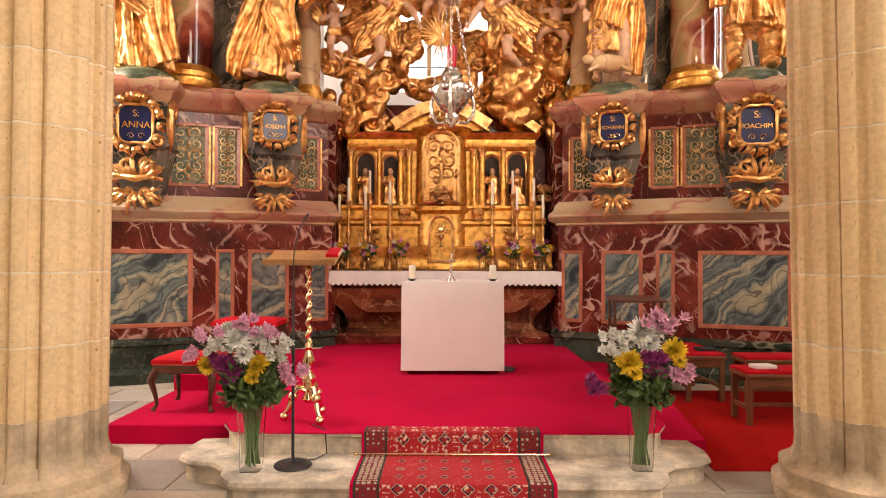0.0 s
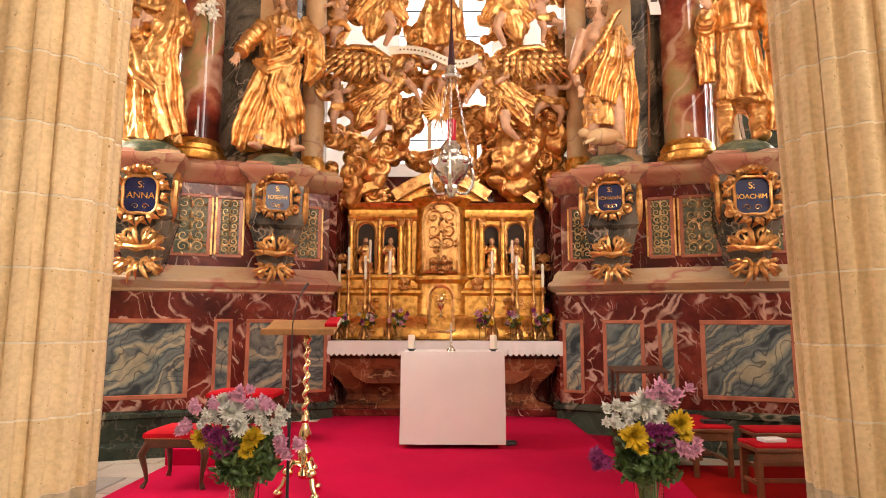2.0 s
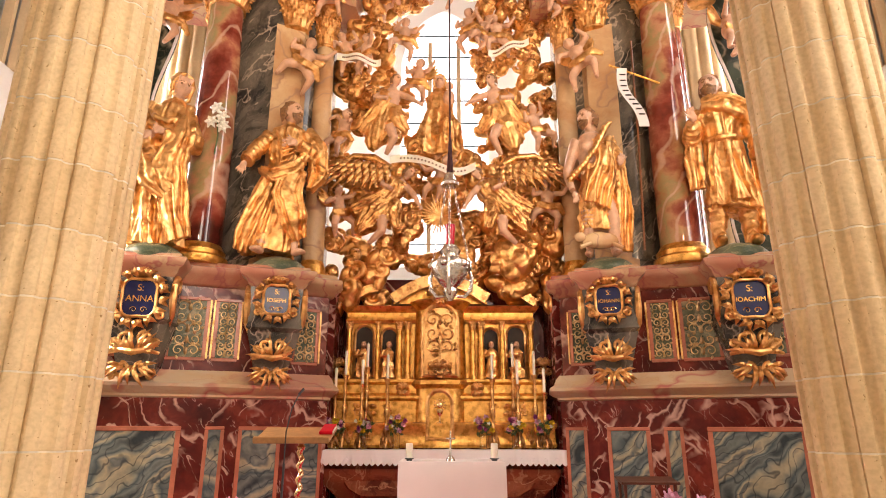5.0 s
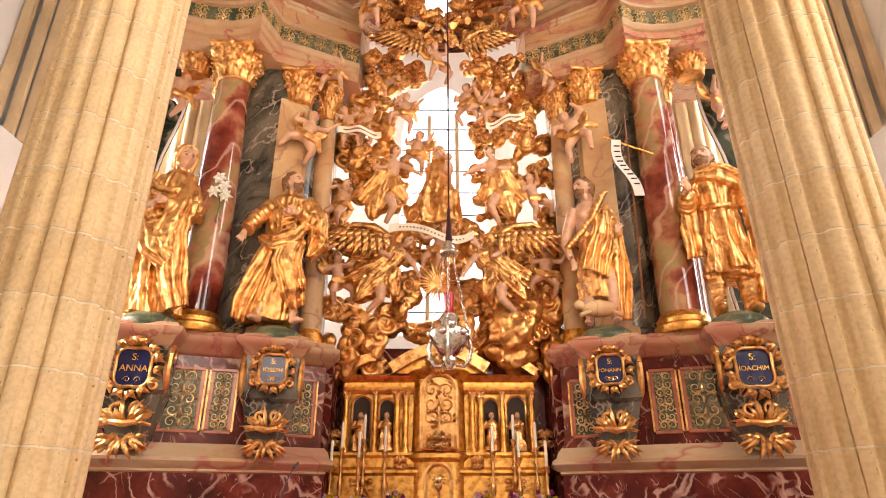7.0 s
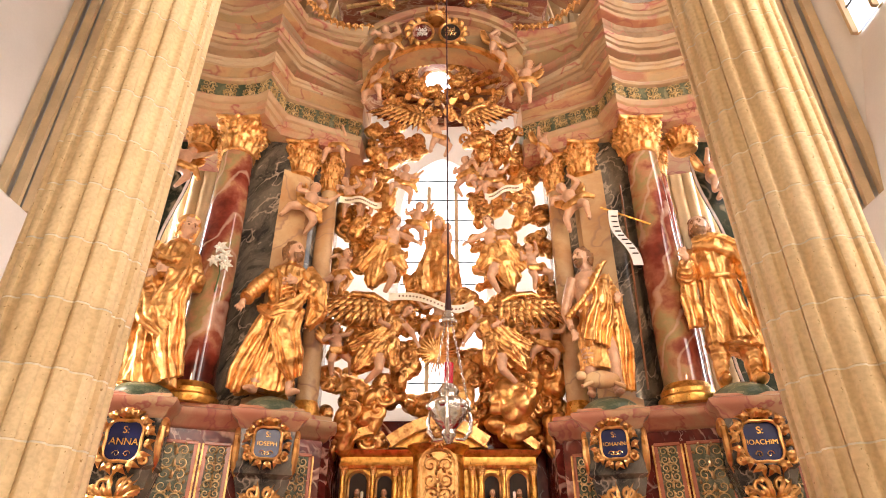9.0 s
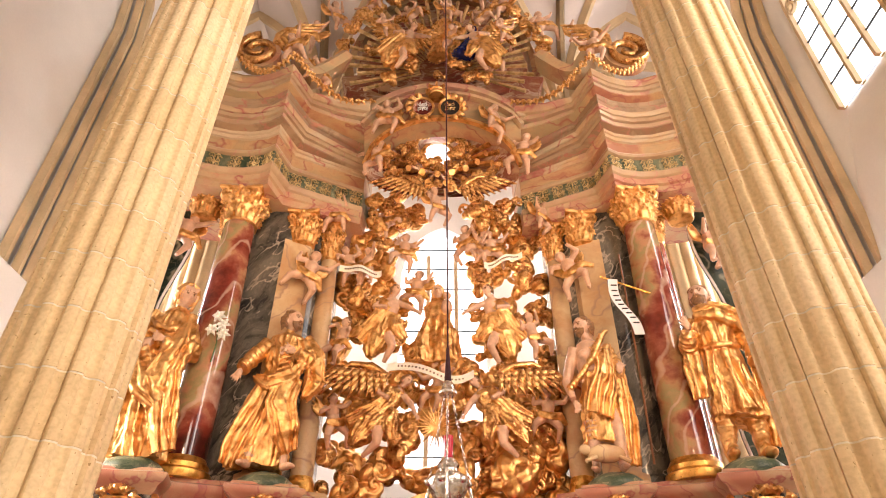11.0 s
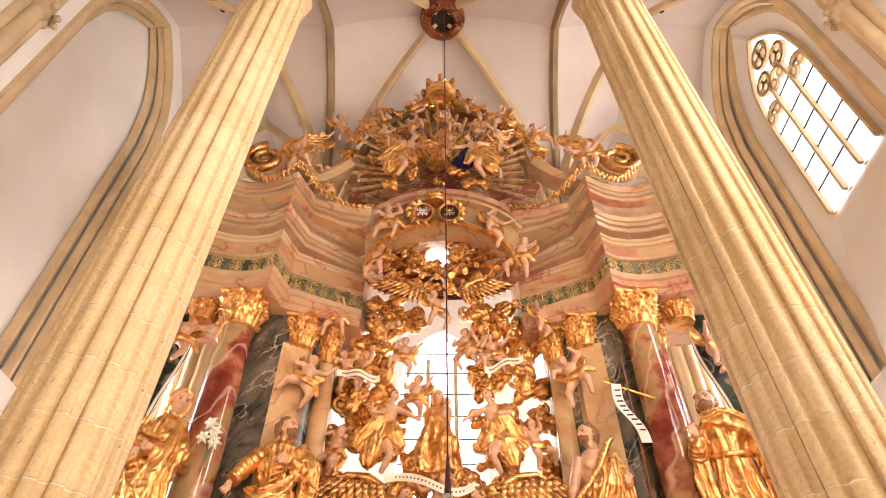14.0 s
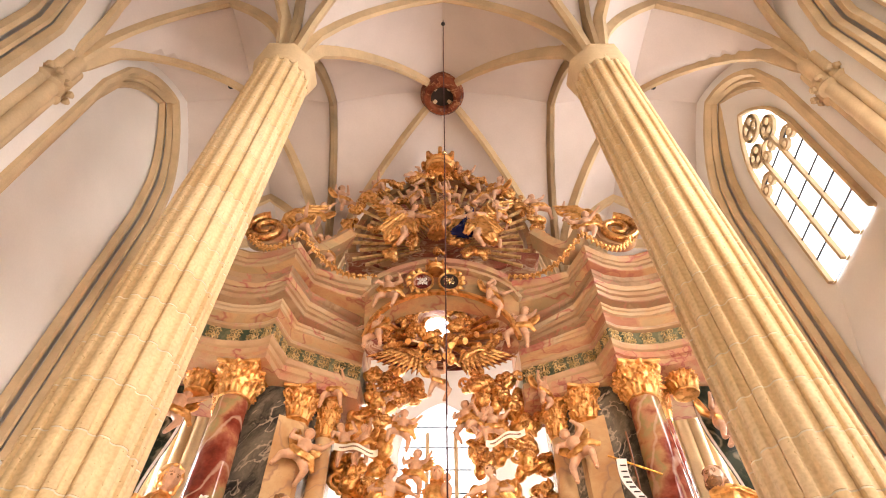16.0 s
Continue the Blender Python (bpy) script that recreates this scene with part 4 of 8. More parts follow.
def limb(g, pts, radii, slot, n=10, fold=0.0, seed=0):
    sub = Mesh()
    path, rr = [], []
    for i in range(len(pts) - 1):
        for q in range(5):
            u = q / 5
            path.append(Vector(pts[i]).lerp(Vector(pts[i + 1]), u))
            rr.append((radii[i] * (1 - u) + radii[i + 1] * u) * (1 + fold * math.sin(q * 2.5 + i * 2 + seed)))
    path.append(Vector(pts[-1]))
    rr.append(radii[-1])
    sub.tube(path, rr, n)
    g.merge(sub, None, slot)


def face(d):
    """How far the skin of a head lies out in a direction, the face towards -y."""
    g = lambda x, z, wx, wz: math.exp(-((d.x - x) / wx) ** 2 - ((d.z - z) / wz) ** 2) if d.y < 0 else 0.0
    k = 1 + 0.34 * g(0, -0.1, 0.13, 0.2) + 0.14 * g(0, -0.22, 0.18, 0.08) - 0.2 * (g(-0.36, 0.1, 0.17, 0.12) + g(0.36, 0.1, 0.17, 0.12))
    k += 0.07 * (g(-0.36, 0.1, 0.1, 0.06) + g(0.36, 0.1, 0.1, 0.06)) + 0.12 * (g(-0.33, 0.3, 0.25, 0.08) + g(0.33, 0.3, 0.25, 0.08))
    k += 0.1 * g(0, -0.5, 0.2, 0.06) - 0.09 * g(0, -0.42, 0.2, 0.05) + 0.12 * g(0, -0.8, 0.25, 0.18)
    return k * (1 - 0.16 * max(0, -d.z) * abs(d.x))


def head_on(g, at, r, beard=True, hood=False, turn=0.0, tilt=0.0):
    m = Matrix.Translation(at) @ pose(0, 0, 0, tilt, 0, turn)
    sub = Mesh()
    sub.ball((0, 0, 0), (r * 0.8, r * 0.94, r * 1.14), 36, 26, 1, face)
    sub.tube([(0, 0, -r * 0.6), (0, r * 0.25, -r * 1.4), (0, r * 0.4, -r * 2.3)], [r * 0.5, r * 0.48, r * 0.62], 12, 1)
    for e in (-1, 1):
        sub.ball((e * r * 0.3, -r * 0.76, r * 0.1), (r * 0.12, r * 0.07, r * 0.06), 10, 7, 2)
        sub.tube([(e * r * 0.12, -r * 0.88, r * 0.27), (e * r * 0.32, -r * 0.86, r * 0.34), (e * r * 0.54, -r * 0.7, r * 0.27)], [r * 0.05, r * 0.06, r * 0.04], 6, 2)
    lock = lambda d: 1 + 0.1 * math.sin(8 * d.x + 6 * d.z + 3 * math.sin(5 * d.y)) + 0.06 * math.sin(19 * d.z + 9 * d.x)
    if hood:
        sub.ball((0, r * 0.3, r * 0.14), (r * 1.1, r * 1.05, r * 1.28), 24, 16, 0)
        sub.tube([(-r * 1.0, -r * 0.1, -r * 1.3), (-r * 0.98, -r * 0.42, 0), (-r * 0.62, -r * 0.62, r * 0.85), (0, -r * 0.62, r * 1.22), (r * 0.62, -r * 0.62, r * 0.85), (r * 0.98, -r * 0.42, 0), (r * 1.0, -r * 0.1, -r * 1.3)], r * 0.17, 8, 0)
    else:
        sub.ball((0, r * 0.38, r * 0.32), (r * 0.88, r * 0.86, r * 0.98), 28, 20, 2, lock)
        for k in range(9):
            a = -1.25 + 2.5 * k / 8
            sub.ball((r * 0.72 * math.sin(a), -r * 0.42 * math.cos(a) + r * 0.08, r * (0.62 + 0.2 * math.cos(a))), (r * 0.2, r * 0.18, r * 0.2), 10, 7, 2)
        for s in (-1, 1):
            for k in range(5):
                sub.tube([(s * r * (0.72 + 0.04 * k), r * (0.24 + 0.15 * k), r * 0.3), (s * r * (0.82 + 0.06 * (k % 2)), r * (0.26 + 0.15 * k), -r * 0.3), (s * r * 0.74, r * (0.28 + 0.15 * k), -r * (0.8 + 0.12 * k))], [r * 0.17, r * 0.19, r * 0.06], 7, 2)
    if beard:
        for e in (-1, 1):
            sub.tube([(0, -r * 1.02, -r * 0.34), (e * r * 0.24, -r * 0.94, -r * 0.42), (e * r * 0.46, -r * 0.78, -r * 0.62)], [r * 0.08, r * 0.1, r * 0.06], 7, 2)
        for k in range(7):
            u = (k - 3) / 3
            sub.tube([(u * r * 0.6, -r * (0.78 - 0.3 * u * u), -r * (0.5 - 0.25 * u * u)), (u * r * 0.5, -r * (0.92 - 0.3 * u * u), -r * 0.95), (u * r * 0.25 + 0.05 * r * math.sin(k * 2), -r * 0.82, -r * (1.5 - 0.2 * u * u))], [r * 0.16, r * 0.17, r * 0.05], 7, 2)
    g.merge(sub, m)


def grasp(g, at, r, ang, turn=0.0, spread=0.25):
    """A carved palm with four fingers and a thumb, pointing along ang in the upright plane."""
    sub = Mesh().ball((0, 0, 0), (r * 1.0, r * 0.5, r * 0.8), 14, 9, 1)
    for k in range(4):
        a = (k - 1.5) * spread
        p = (r * 0.8 * math.cos(a), 0, r * 0.9 * (k - 1.5) * 0.42)
        sub.tube([p, (p[0] + r * 0.7 * math.cos(a), -r * 0.1, p[2] + r * 0.7 * math.sin(a)), (p[0] + r * 1.15 * math.cos(a), r * 0.15, p[2] + r * 1.2 * math.sin(a))], [r * 0.22, r * 0.2, r * 0.12], 7, 1)
    sub.tube([(0, -r * 0.2, r * 0.6), (r * 0.4, -r * 0.3, r * 1.0), (r * 0.8, -r * 0.2, r * 1.15)], [r * 0.24, r * 0.22, r * 0.14], 7, 1)
    g.merge(sub, Matrix.Translation(at) @ pose(0, 0, 0, 0, -ang, 0) @ pose(0, 0, 0, turn, 0, 0))


def cloth(g, path, widths, seed, thick=0.02, folds=5, depth=0.02, slot=0, n=36):
    """A hanging slab of cloth along a line of points, with rounded pleats running down it."""
    rnd = random.Random(seed)
    ph = rnd.uniform(0, 6)
    fine, ww = [], []
    for i in range(len(path) - 1):
        for q in range(7):
            u = q / 7
            fine.append(Vector(path[i]).lerp(Vector(path[i + 1]), u))
            ww.append(widths[i] * (1 - u) + widths[i + 1] * u)
    fine.append(Vector(path[-1]))
    ww.append(widths[-1])
    rings = []
    for i, p in enumerate(fine):
        u = i / (len(fine) - 1)
        d = (fine[min(i + 1, len(fine) - 1)] - fine[max(i - 1, 0)]).normalized()
        side = Vector((0, -1, 0)).cross(d).normalized()
        out = d.cross(side).normalized()
        if out.y > 0:
            out = -out
        front, back = [], []
        for q in range(n + 1):
            v = q / n - 0.5
            wob = noise.noise(Vector((v * 3 + ph, u * 2, ph)))
            fo = abs(math.sin(math.pi * folds * 0.7 * (v + 0.3 * wob + 0.12 * u) + ph)) ** 0.6
            bow = 0.35 * ww[i] * (0.25 - v * v)
            base = p + side * (v * ww[i]) + out * (bow + depth * (0.6 + 0.8 * u) * (fo - 0.5))
            front.append(base + out * thick * 0.5)
            back.append(base - out * thick * 0.5)
        rings.append(front + back[::-1])
    g.rings(rings, slot=slot)


def skirt(g, rows, pleats, depth, seed, slot=0, n=120, m=44, slant=0.4):
    """A long robe: rows of (cx, cy, rx, ry, z) from hem to shoulders, with sharp uneven pleats that fade upwards."""
    rnd = random.Random(seed)
    off = Vector((rnd.uniform(0, 50), rnd.uniform(0, 50), 0))
    rings = []
    for a in range(m + 1):
        k = a / m * (len(rows) - 1)
        i = min(int(k), len(rows) - 2)
        f = k - i
        f = f * f * (3 - 2 * f)
        cx, cy, rx, ry, z = (p * (1 - f) + q * f for p, q in zip(rows[i], rows[i + 1]))
        u = a / m
        amp = depth * (1.05 - 0.75 * u)
        ring = []
        for j in range(n):
            th = 2 * math.pi * j / n
            d = Vector((math.cos(th), math.sin(th), 0))
            w = noise.noise(d * 1.6 + Vector((0, 0, u * 1.6)) + off)
            w2 = noise.noise(d * 4.0 + Vector((0, 0, u * 3.0)) + off)
            fo = 1 - abs(math.sin(pleats * 0.5 * th + slant * 5 * u * (1 + 0.4 * w) + 5.0 * w)) ** 0.75
            fo2 = 1 - abs(math.sin(pleats * 1.15 * th - 3.0 * u + 3.0 * w2))
            kk = 1 + amp * ((fo - 0.45) * max(0.15, 0.85 + 1.6 * w) + 0.3 * (fo2 - 0.4) * max(0.0, 0.8 + 2 * w2))
            ring.append((cx + rx * d.x * kk, cy + ry * d.y * kk, z + 0.012 * math.sin(3 * th + seed) * (1 - u)))
        rings.append(ring)
    g.rings(rings, slot=slot)


def sleeve(g, pts, radii, seed, slot=0, n=18):
    """A wide sleeve with slanting rings of creased cloth."""
    path, rr = [], []
    for i in range(len(pts) - 1):
        for q in range(8):
            u = q / 8
            path.append(Vector(pts[i]).lerp(Vector(pts[i + 1]), u))
            rr.append((radii[i] * (1 - u) + radii[i + 1] * u) * (1 + 0.13 * (1 - 2 * abs(math.sin(1.25 * len(path) + seed + 0.6 * math.sin(len(path)))))))
    path.append(Vector(pts[-1]))
    rr.append(radii[-1])
    g.tube(path, rr, n, slot)


def carve(g, mats, voxel, crumple=0.0, seed=0, soften=3, angle=60):
    """Fuse a gathering of solids into one carved skin, crease it, and give each face the paint of the nearest solid."""
    temp = bpy.data.objects.new("carving", mesh_of("carving", g, mats, 0))
    scene.collection.objects.link(temp)
    mod = temp.modifiers.new("fuse", "REMESH")
    mod.mode, mod.voxel_size, mod.adaptivity = "VOXEL", voxel, 0.0
    if soften:
        sm = temp.modifiers.new("soften", "SMOOTH")
        sm.factor, sm.iterations = 0.5, soften
    me = bpy.data.meshes.new_from_object(temp.evaluated_get(bpy.context.evaluated_depsgraph_get()))
    bpy.data.objects.remove(temp)
    tree = KDTree(len(g.f))
    for i, f in enumerate(g.f):
        c = [sum(g.v[k][a] for k in f) / len(f) for a in range(3)]
        tree.insert(c, i)
    tree.balance()
    slots = [g.k[tree.find(p.center)[1]] for p in me.polygons]
    if crumple:
        off = Vector((seed * 3.7, seed * 1.3, 0))
        cloth_verts = set(v for p, k in zip(me.polygons, slots) if k == 0 for v in p.vertices)
        moves = []
        for v in me.vertices:
            if v.index not in cloth_verts:
                moves.append((0, 0, 0))
                continue
            c = Vector(v.co)
            q = Vector((c.x * 5.0 + 1.6 * c.z * math.sin(2.1 * c.z + seed), c.y * 5.0, c.z * 3.1 + 1.5 * c.x)) + off
            q += 0.5 * Vector((noise.noise(c * 3 + off), noise.noise(c * 3 - off), 0))
            d = 0.5 - abs(noise.noise(q)) * 2.2 + 0.45 * (0.35 - abs(noise.noise(q * 2.3)) * 1.8)
            moves.append(tuple(v.normal * d * crumple))
        for v, mv in zip(me.vertices, moves):
            v.co = Vector(v.co) + Vector(mv)
    me.materials.clear()
    for m in mats:
        me.materials.append(m)
    me.polygons.foreach_set("material_index", slots)
    me.polygons.foreach_set("use_smooth", [True] * len(me.polygons))
    me.set_sharp_from_angle(angle=radians(angle))
    me.update()
    return me


ROBE = [(0.2, 0.15), (0.185, 0.14), (0.16, 0.13), (0.155, 0.125), (0.125, 0.105), (0.15, 0.11), (0.15, 0.1), (0.06, 0.06)]


def bare_foot(g, x, y, z, turn):
    sub = Mesh().ball((0, -0.03, 0.018), (0.026, 0.06, 0.02), 14, 8, 1).ball((0, -0.075, 0.012), (0.028, 0.03, 0.014), 12, 7, 1).tube([(0, 0.0, 0.02), (0, 0.01, 0.12)], [0.022, 0.028], 10, 1)
    g.merge(sub, pose(x, y, z, 0, 0, turn))


def statue(name, label, m, H, kind):
    """A saint in units of its height, facing -y, its foot at the origin."""
    g = Mesh()
    if kind == "anna":
        skirt(g, [(0.02, 0, 0.165, 0.115, 0.0), (0.015, 0, 0.15, 0.11, 0.12), (0.0, 0, 0.135, 0.1, 0.3), (-0.015, 0, 0.125, 0.095, 0.46), (-0.01, 0, 0.115, 0.085, 0.6), (0.0, 0, 0.13, 0.085, 0.74), (0.015, 0, 0.11, 0.07, 0.81), (0.03, 0, 0.05, 0.045, 0.85)], 9, 0.34, 3)
        for k in range(6):
            z = 0.72 - 0.05 * k
            g.tube([(-0.12, -0.05, z + 0.04), (-0.05, -0.1, z - 0.02), (0.03, -0.105, z - 0.04), (0.12, -0.06, z + 0.01)], [0.012, 0.018, 0.018, 0.01], 8)
        sleeve(g, [(-0.12, 0, 0.75), (-0.165, -0.05, 0.58), (-0.03, -0.125, 0.555)], [0.05, 0.058, 0.04], 1)
        sleeve(g, [(0.13, 0, 0.75), (0.185, -0.05, 0.57), (0.02, -0.14, 0.575)], [0.05, 0.06, 0.045], 2)
        grasp(g, (-0.07, -0.15, 0.575), 0.028, 190)
        grasp(g, (0.0, -0.155, 0.6), 0.028, 160)
        cloth(g, [(0.12, -0.04, 0.8), (0.13, -0.11, 0.6), (0.08, -0.13, 0.42), (0.13, -0.12, 0.2), (0.18, -0.1, 0.02)], [0.08, 0.16, 0.2, 0.18, 0.14], 2, 0.022, 4, 0.03)
        cloth(g, [(-0.1, -0.03, 0.82), (-0.16, -0.03, 0.6), (-0.175, -0.02, 0.35), (-0.15, -0.02, 0.06)], [0.07, 0.12, 0.16, 0.15], 5, 0.022, 4, 0.028)
        cloth(g, [(-0.08, -0.1, 0.5), (0.0, -0.13, 0.36), (0.1, -0.13, 0.26)], [0.12, 0.2, 0.14], 6, 0.02, 4, 0.03)
        head_on(g, (0.05, -0.045, 0.925), 0.058, beard=False, hood=True, turn=35, tilt=10)
    elif kind == "joseph":
        skirt(g, [(-0.05, 0, 0.185, 0.11, 0.03), (-0.03, 0, 0.16, 0.105, 0.16), (-0.005, 0, 0.14, 0.1, 0.32), (0.01, 0, 0.125, 0.095, 0.48), (0.015, 0, 0.11, 0.085, 0.6), (0.02, 0, 0.135, 0.085, 0.74), (0.025, 0, 0.12, 0.07, 0.81), (0.03, 0, 0.045, 0.045, 0.85)], 9, 0.36, 8)
        sleeve(g, [(-0.1, 0, 0.775), (-0.19, -0.04, 0.66), (-0.235, -0.1, 0.56)], [0.052, 0.056, 0.046], 3)
        grasp(g, (-0.25, -0.12, 0.525), 0.03, 240)
        sleeve(g, [(0.15, 0, 0.775), (0.245, -0.03, 0.64), (0.12, -0.12, 0.67)], [0.052, 0.062, 0.036], 4)
        grasp(g, (0.075, -0.125, 0.685), 0.032, 160)
        cloth(g, [(0.15, -0.03, 0.8), (0.24, -0.05, 0.68), (0.255, -0.06, 0.52), (0.2, -0.08, 0.4)], [0.09, 0.13, 0.15, 0.05], 9, 0.022, 3, 0.03)
        cloth(g, [(0.17, -0.08, 0.62), (0.1, -0.12, 0.52), (-0.04, -0.125, 0.47), (-0.14, -0.07, 0.52)], [0.05, 0.1, 0.09, 0.05], 12, 0.03, 3, 0.02)
        cloth(g, [(0.1, -0.1, 0.52), (0.06, -0.125, 0.36), (0.12, -0.12, 0.2), (0.16, -0.08, 0.1)], [0.16, 0.2, 0.18, 0.1], 13, 0.02, 5, 0.035)
        cloth(g, [(-0.08, -0.08, 0.46), (-0.13, -0.1, 0.3), (-0.19, -0.09, 0.1), (-0.22, -0.07, 0.02)], [0.1, 0.14, 0.15, 0.12], 14, 0.02, 4, 0.03)
        for k in range(5):
            g.tube([(-0.06 + 0.012 * k, -0.075, 0.78 - 0.03 * k), (0.0, -0.1, 0.7 - 0.035 * k), (0.08, -0.095, 0.72 - 0.03 * k)], [0.008, 0.014, 0.008], 7)
        head_on(g, (0.04, -0.035, 0.925), 0.06, turn=55)
        bare_foot(g, -0.09, -0.1, 0.0, -25)
        bare_foot(g, 0.13, -0.08, 0.0, 45)
    elif kind == "john":
        skirt(g, [(0.02, 0, 0.135, 0.1, 0.17), (0.02, 0, 0.135, 0.1, 0.3), (0.015, 0, 0.125, 0.095, 0.44), (0.01, 0, 0.105, 0.08, 0.56)], 9, 0.34, 21, m=26)
        chest = Mesh().lathe([(0.1, 0.52), (0.1, 0.58), (0.118, 0.68), (0.125, 0.75), (0.1, 0.805), (0.045, 0.84), (0.04, 0.88)], 28, at=(0.01, 0, 0), squash=0.66)
        chest.ball((-0.04, -0.06, 0.715), (0.05, 0.03, 0.035), 12, 8).ball((0.05, -0.06, 0.715), (0.05, 0.03, 0.035), 12, 8)
        g.merge(chest, None, 1)
        limb(g, [(-0.11, 0, 0.78), (-0.17, 0.0, 0.64), (-0.2, -0.02, 0.55), (-0.17, -0.08, 0.42)], [0.048, 0.042, 0.036, 0.024], 1)
        grasp(g, (-0.155, -0.09, 0.385), 0.028, 280)
        sleeve(g, [(0.12, 0, 0.78), (0.2, -0.02, 0.65), (0.2, -0.11, 0.57)], [0.05, 0.055, 0.04], 6)
        grasp(g, (0.2, -0.135, 0.57), 0.03, 60)
        limb(g, [(0.09, -0.03, 0.34), (0.125, -0.075, 0.22), (0.12, -0.05, 0.1), (0.12, -0.03, 0.02)], [0.06, 0.045, 0.042, 0.024], 1, 14)
        limb(g, [(-0.05, -0.02, 0.3), (-0.06, -0.03, 0.16), (-0.06, -0.01, 0.02)], [0.06, 0.045, 0.026], 1, 14)
        cloth(g, [(0.15, 0.0, 0.8), (0.2, -0.01, 0.55), (0.21, 0.0, 0.3), (0.19, 0.0, 0.04)], [0.08, 0.13, 0.16, 0.14], 22, 0.022, 4, 0.028)
        fur = [(0.11 - 0.26 * u, -0.085 - 0.03 * math.sin(math.pi * u), 0.82 - 0.3 * u - 0.04 * math.sin(math.pi * u)) for u in [i / 12 for i in range(13)]]
        for i, p in enumerate(fur):
            for k in (-1, 0, 1):
                g.ball((p[0] + 0.022 * k, p[1] + 0.006 * abs(k), p[2] + 0.022 * k), (0.022, 0.018, 0.024), 10, 7, 0, lambda d: 1 + 0.25 * math.sin(9 * d.x + 13 * d.z))
        cloth(g, [(0.11, -0.06, 0.74), (0.1, -0.1, 0.6), (0.05, -0.11, 0.45), (0.0, -0.11, 0.3)], [0.1, 0.16, 0.2, 0.2], 23, 0.02, 5, 0.03)
        bare_foot(g, -0.06, -0.03, 0.0, -20)
        bare_foot(g, 0.12, -0.04, 0.0, 10)
        head_on(g, (-0.02, -0.03, 0.925), 0.06, turn=-50, tilt=6)
    else:
        skirt(g, [(0.02, 0, 0.16, 0.12, 0.2), (0.015, 0, 0.145, 0.115, 0.32), (0.0, 0, 0.125, 0.105, 0.48), (0.0, 0, 0.115, 0.095, 0.6), (0.0, 0, 0.135, 0.095, 0.74), (-0.005, 0, 0.12, 0.075, 0.81), (-0.01, 0, 0.05, 0.045, 0.85)], 10, 0.3, 33)
        for x in (-0.085, 0.075):
            limb(g, [(x, 0, 0.28), (x * 1.1, -0.02, 0.16), (x * 1.15, -0.01, 0.03)], [0.062, 0.056, 0.038], 0, 14, fold=0.1)
            g.ball((x * 1.25, -0.055, 0.022), (0.036, 0.085, 0.028), 16, 9, 0)
            for k in range(4):
                g.tube([(x * 1.1 - 0.03, -0.055, 0.06 + 0.035 * k), (x * 1.1, -0.07, 0.075 + 0.035 * k), (x * 1.1 + 0.03, -0.055, 0.06 + 0.035 * k)], 0.006, 6)
        sleeve(g, [(-0.12, 0, 0.77), (-0.195, -0.03, 0.62), (-0.2, -0.11, 0.66)], [0.052, 0.058, 0.044], 7)
        grasp(g, (-0.2, -0.13, 0.7), 0.032, 110)
        sleeve(g, [(0.11, 0, 0.77), (0.19, -0.02, 0.6), (0.17, -0.09, 0.48)], [0.052, 0.058, 0.05], 8)
        g.tube([(-0.11, -0.03, 0.6), (-0.04, -0.105, 0.585), (0.04, -0.105, 0.58), (0.11, -0.03, 0.6)], 0.016, 8)
        cloth(g, [(-0.12, -0.06, 0.8), (0.0, -0.105, 0.79), (0.13, -0.07, 0.74), (0.2, -0.03, 0.66)], [0.08, 0.11, 0.12, 0.08], 34, 0.026, 3, 0.025)
        cloth(g, [(0.16, 0.0, 0.76), (0.215, -0.01, 0.55), (0.22, 0.0, 0.3), (0.2, 0.0, 0.06)], [0.08, 0.12, 0.15, 0.14], 35, 0.022, 4, 0.03)
        cloth(g, [(-0.17, 0.0, 0.72), (-0.2, -0.02, 0.5), (-0.19, -0.02, 0.32)], [0.08, 0.11, 0.1], 36, 0.022, 3, 0.028)
        for k in range(3):
            g.tube([(-0.02 + 0.01 * k, -0.115, 0.56), (-0.01, -0.13, 0.4), (0.0 + 0.03 * k, -0.13, 0.22)], [0.01, 0.016, 0.014], 7)
        head_on(g, (-0.04, -0.035, 0.925), 0.062, turn=-25, tilt=-4)
    slim = 0.78 if kind == "john" else 0.84
    g.v = [(x * H * (slim + (1 - slim) * max(0.0, min(1.0, (z - 0.84) / 0.04))), y * H, z * H) for x, y, z in g.v]
    me = carve(g, [GOLD, FLESH, HAIR], 0.0112, 0.017, len(kind) + ord(kind[1]), 2)
    me.name = name
    ob = tagged(new(name, me), label, "statue", "saint statues")
    ob.matrix_world = m
    return ob


STAND = 4.06
statue("saint_statue", "gilded standing woman in a hood with folded arms", pose(-3.95, 7.93, STAND, 0, 0, 12), 2.6, "anna")
statue("saint_statue", "gilded bearded man in a flowing robe holding a lily", pose(-2.42, 8.5, STAND, 0, 0, 8), 2.5, "joseph")
statue("saint_statue", "gilded bearded man in a fur mantle, bare chested", pose(2.22, 8.5, STAND, 0, 0, -8), 2.4, "john")
statue("saint_statue", "gilded bearded man in a coat and boots", pose(3.95, 7.93, STAND, 0, 0, -10), 2.62, "joachim")
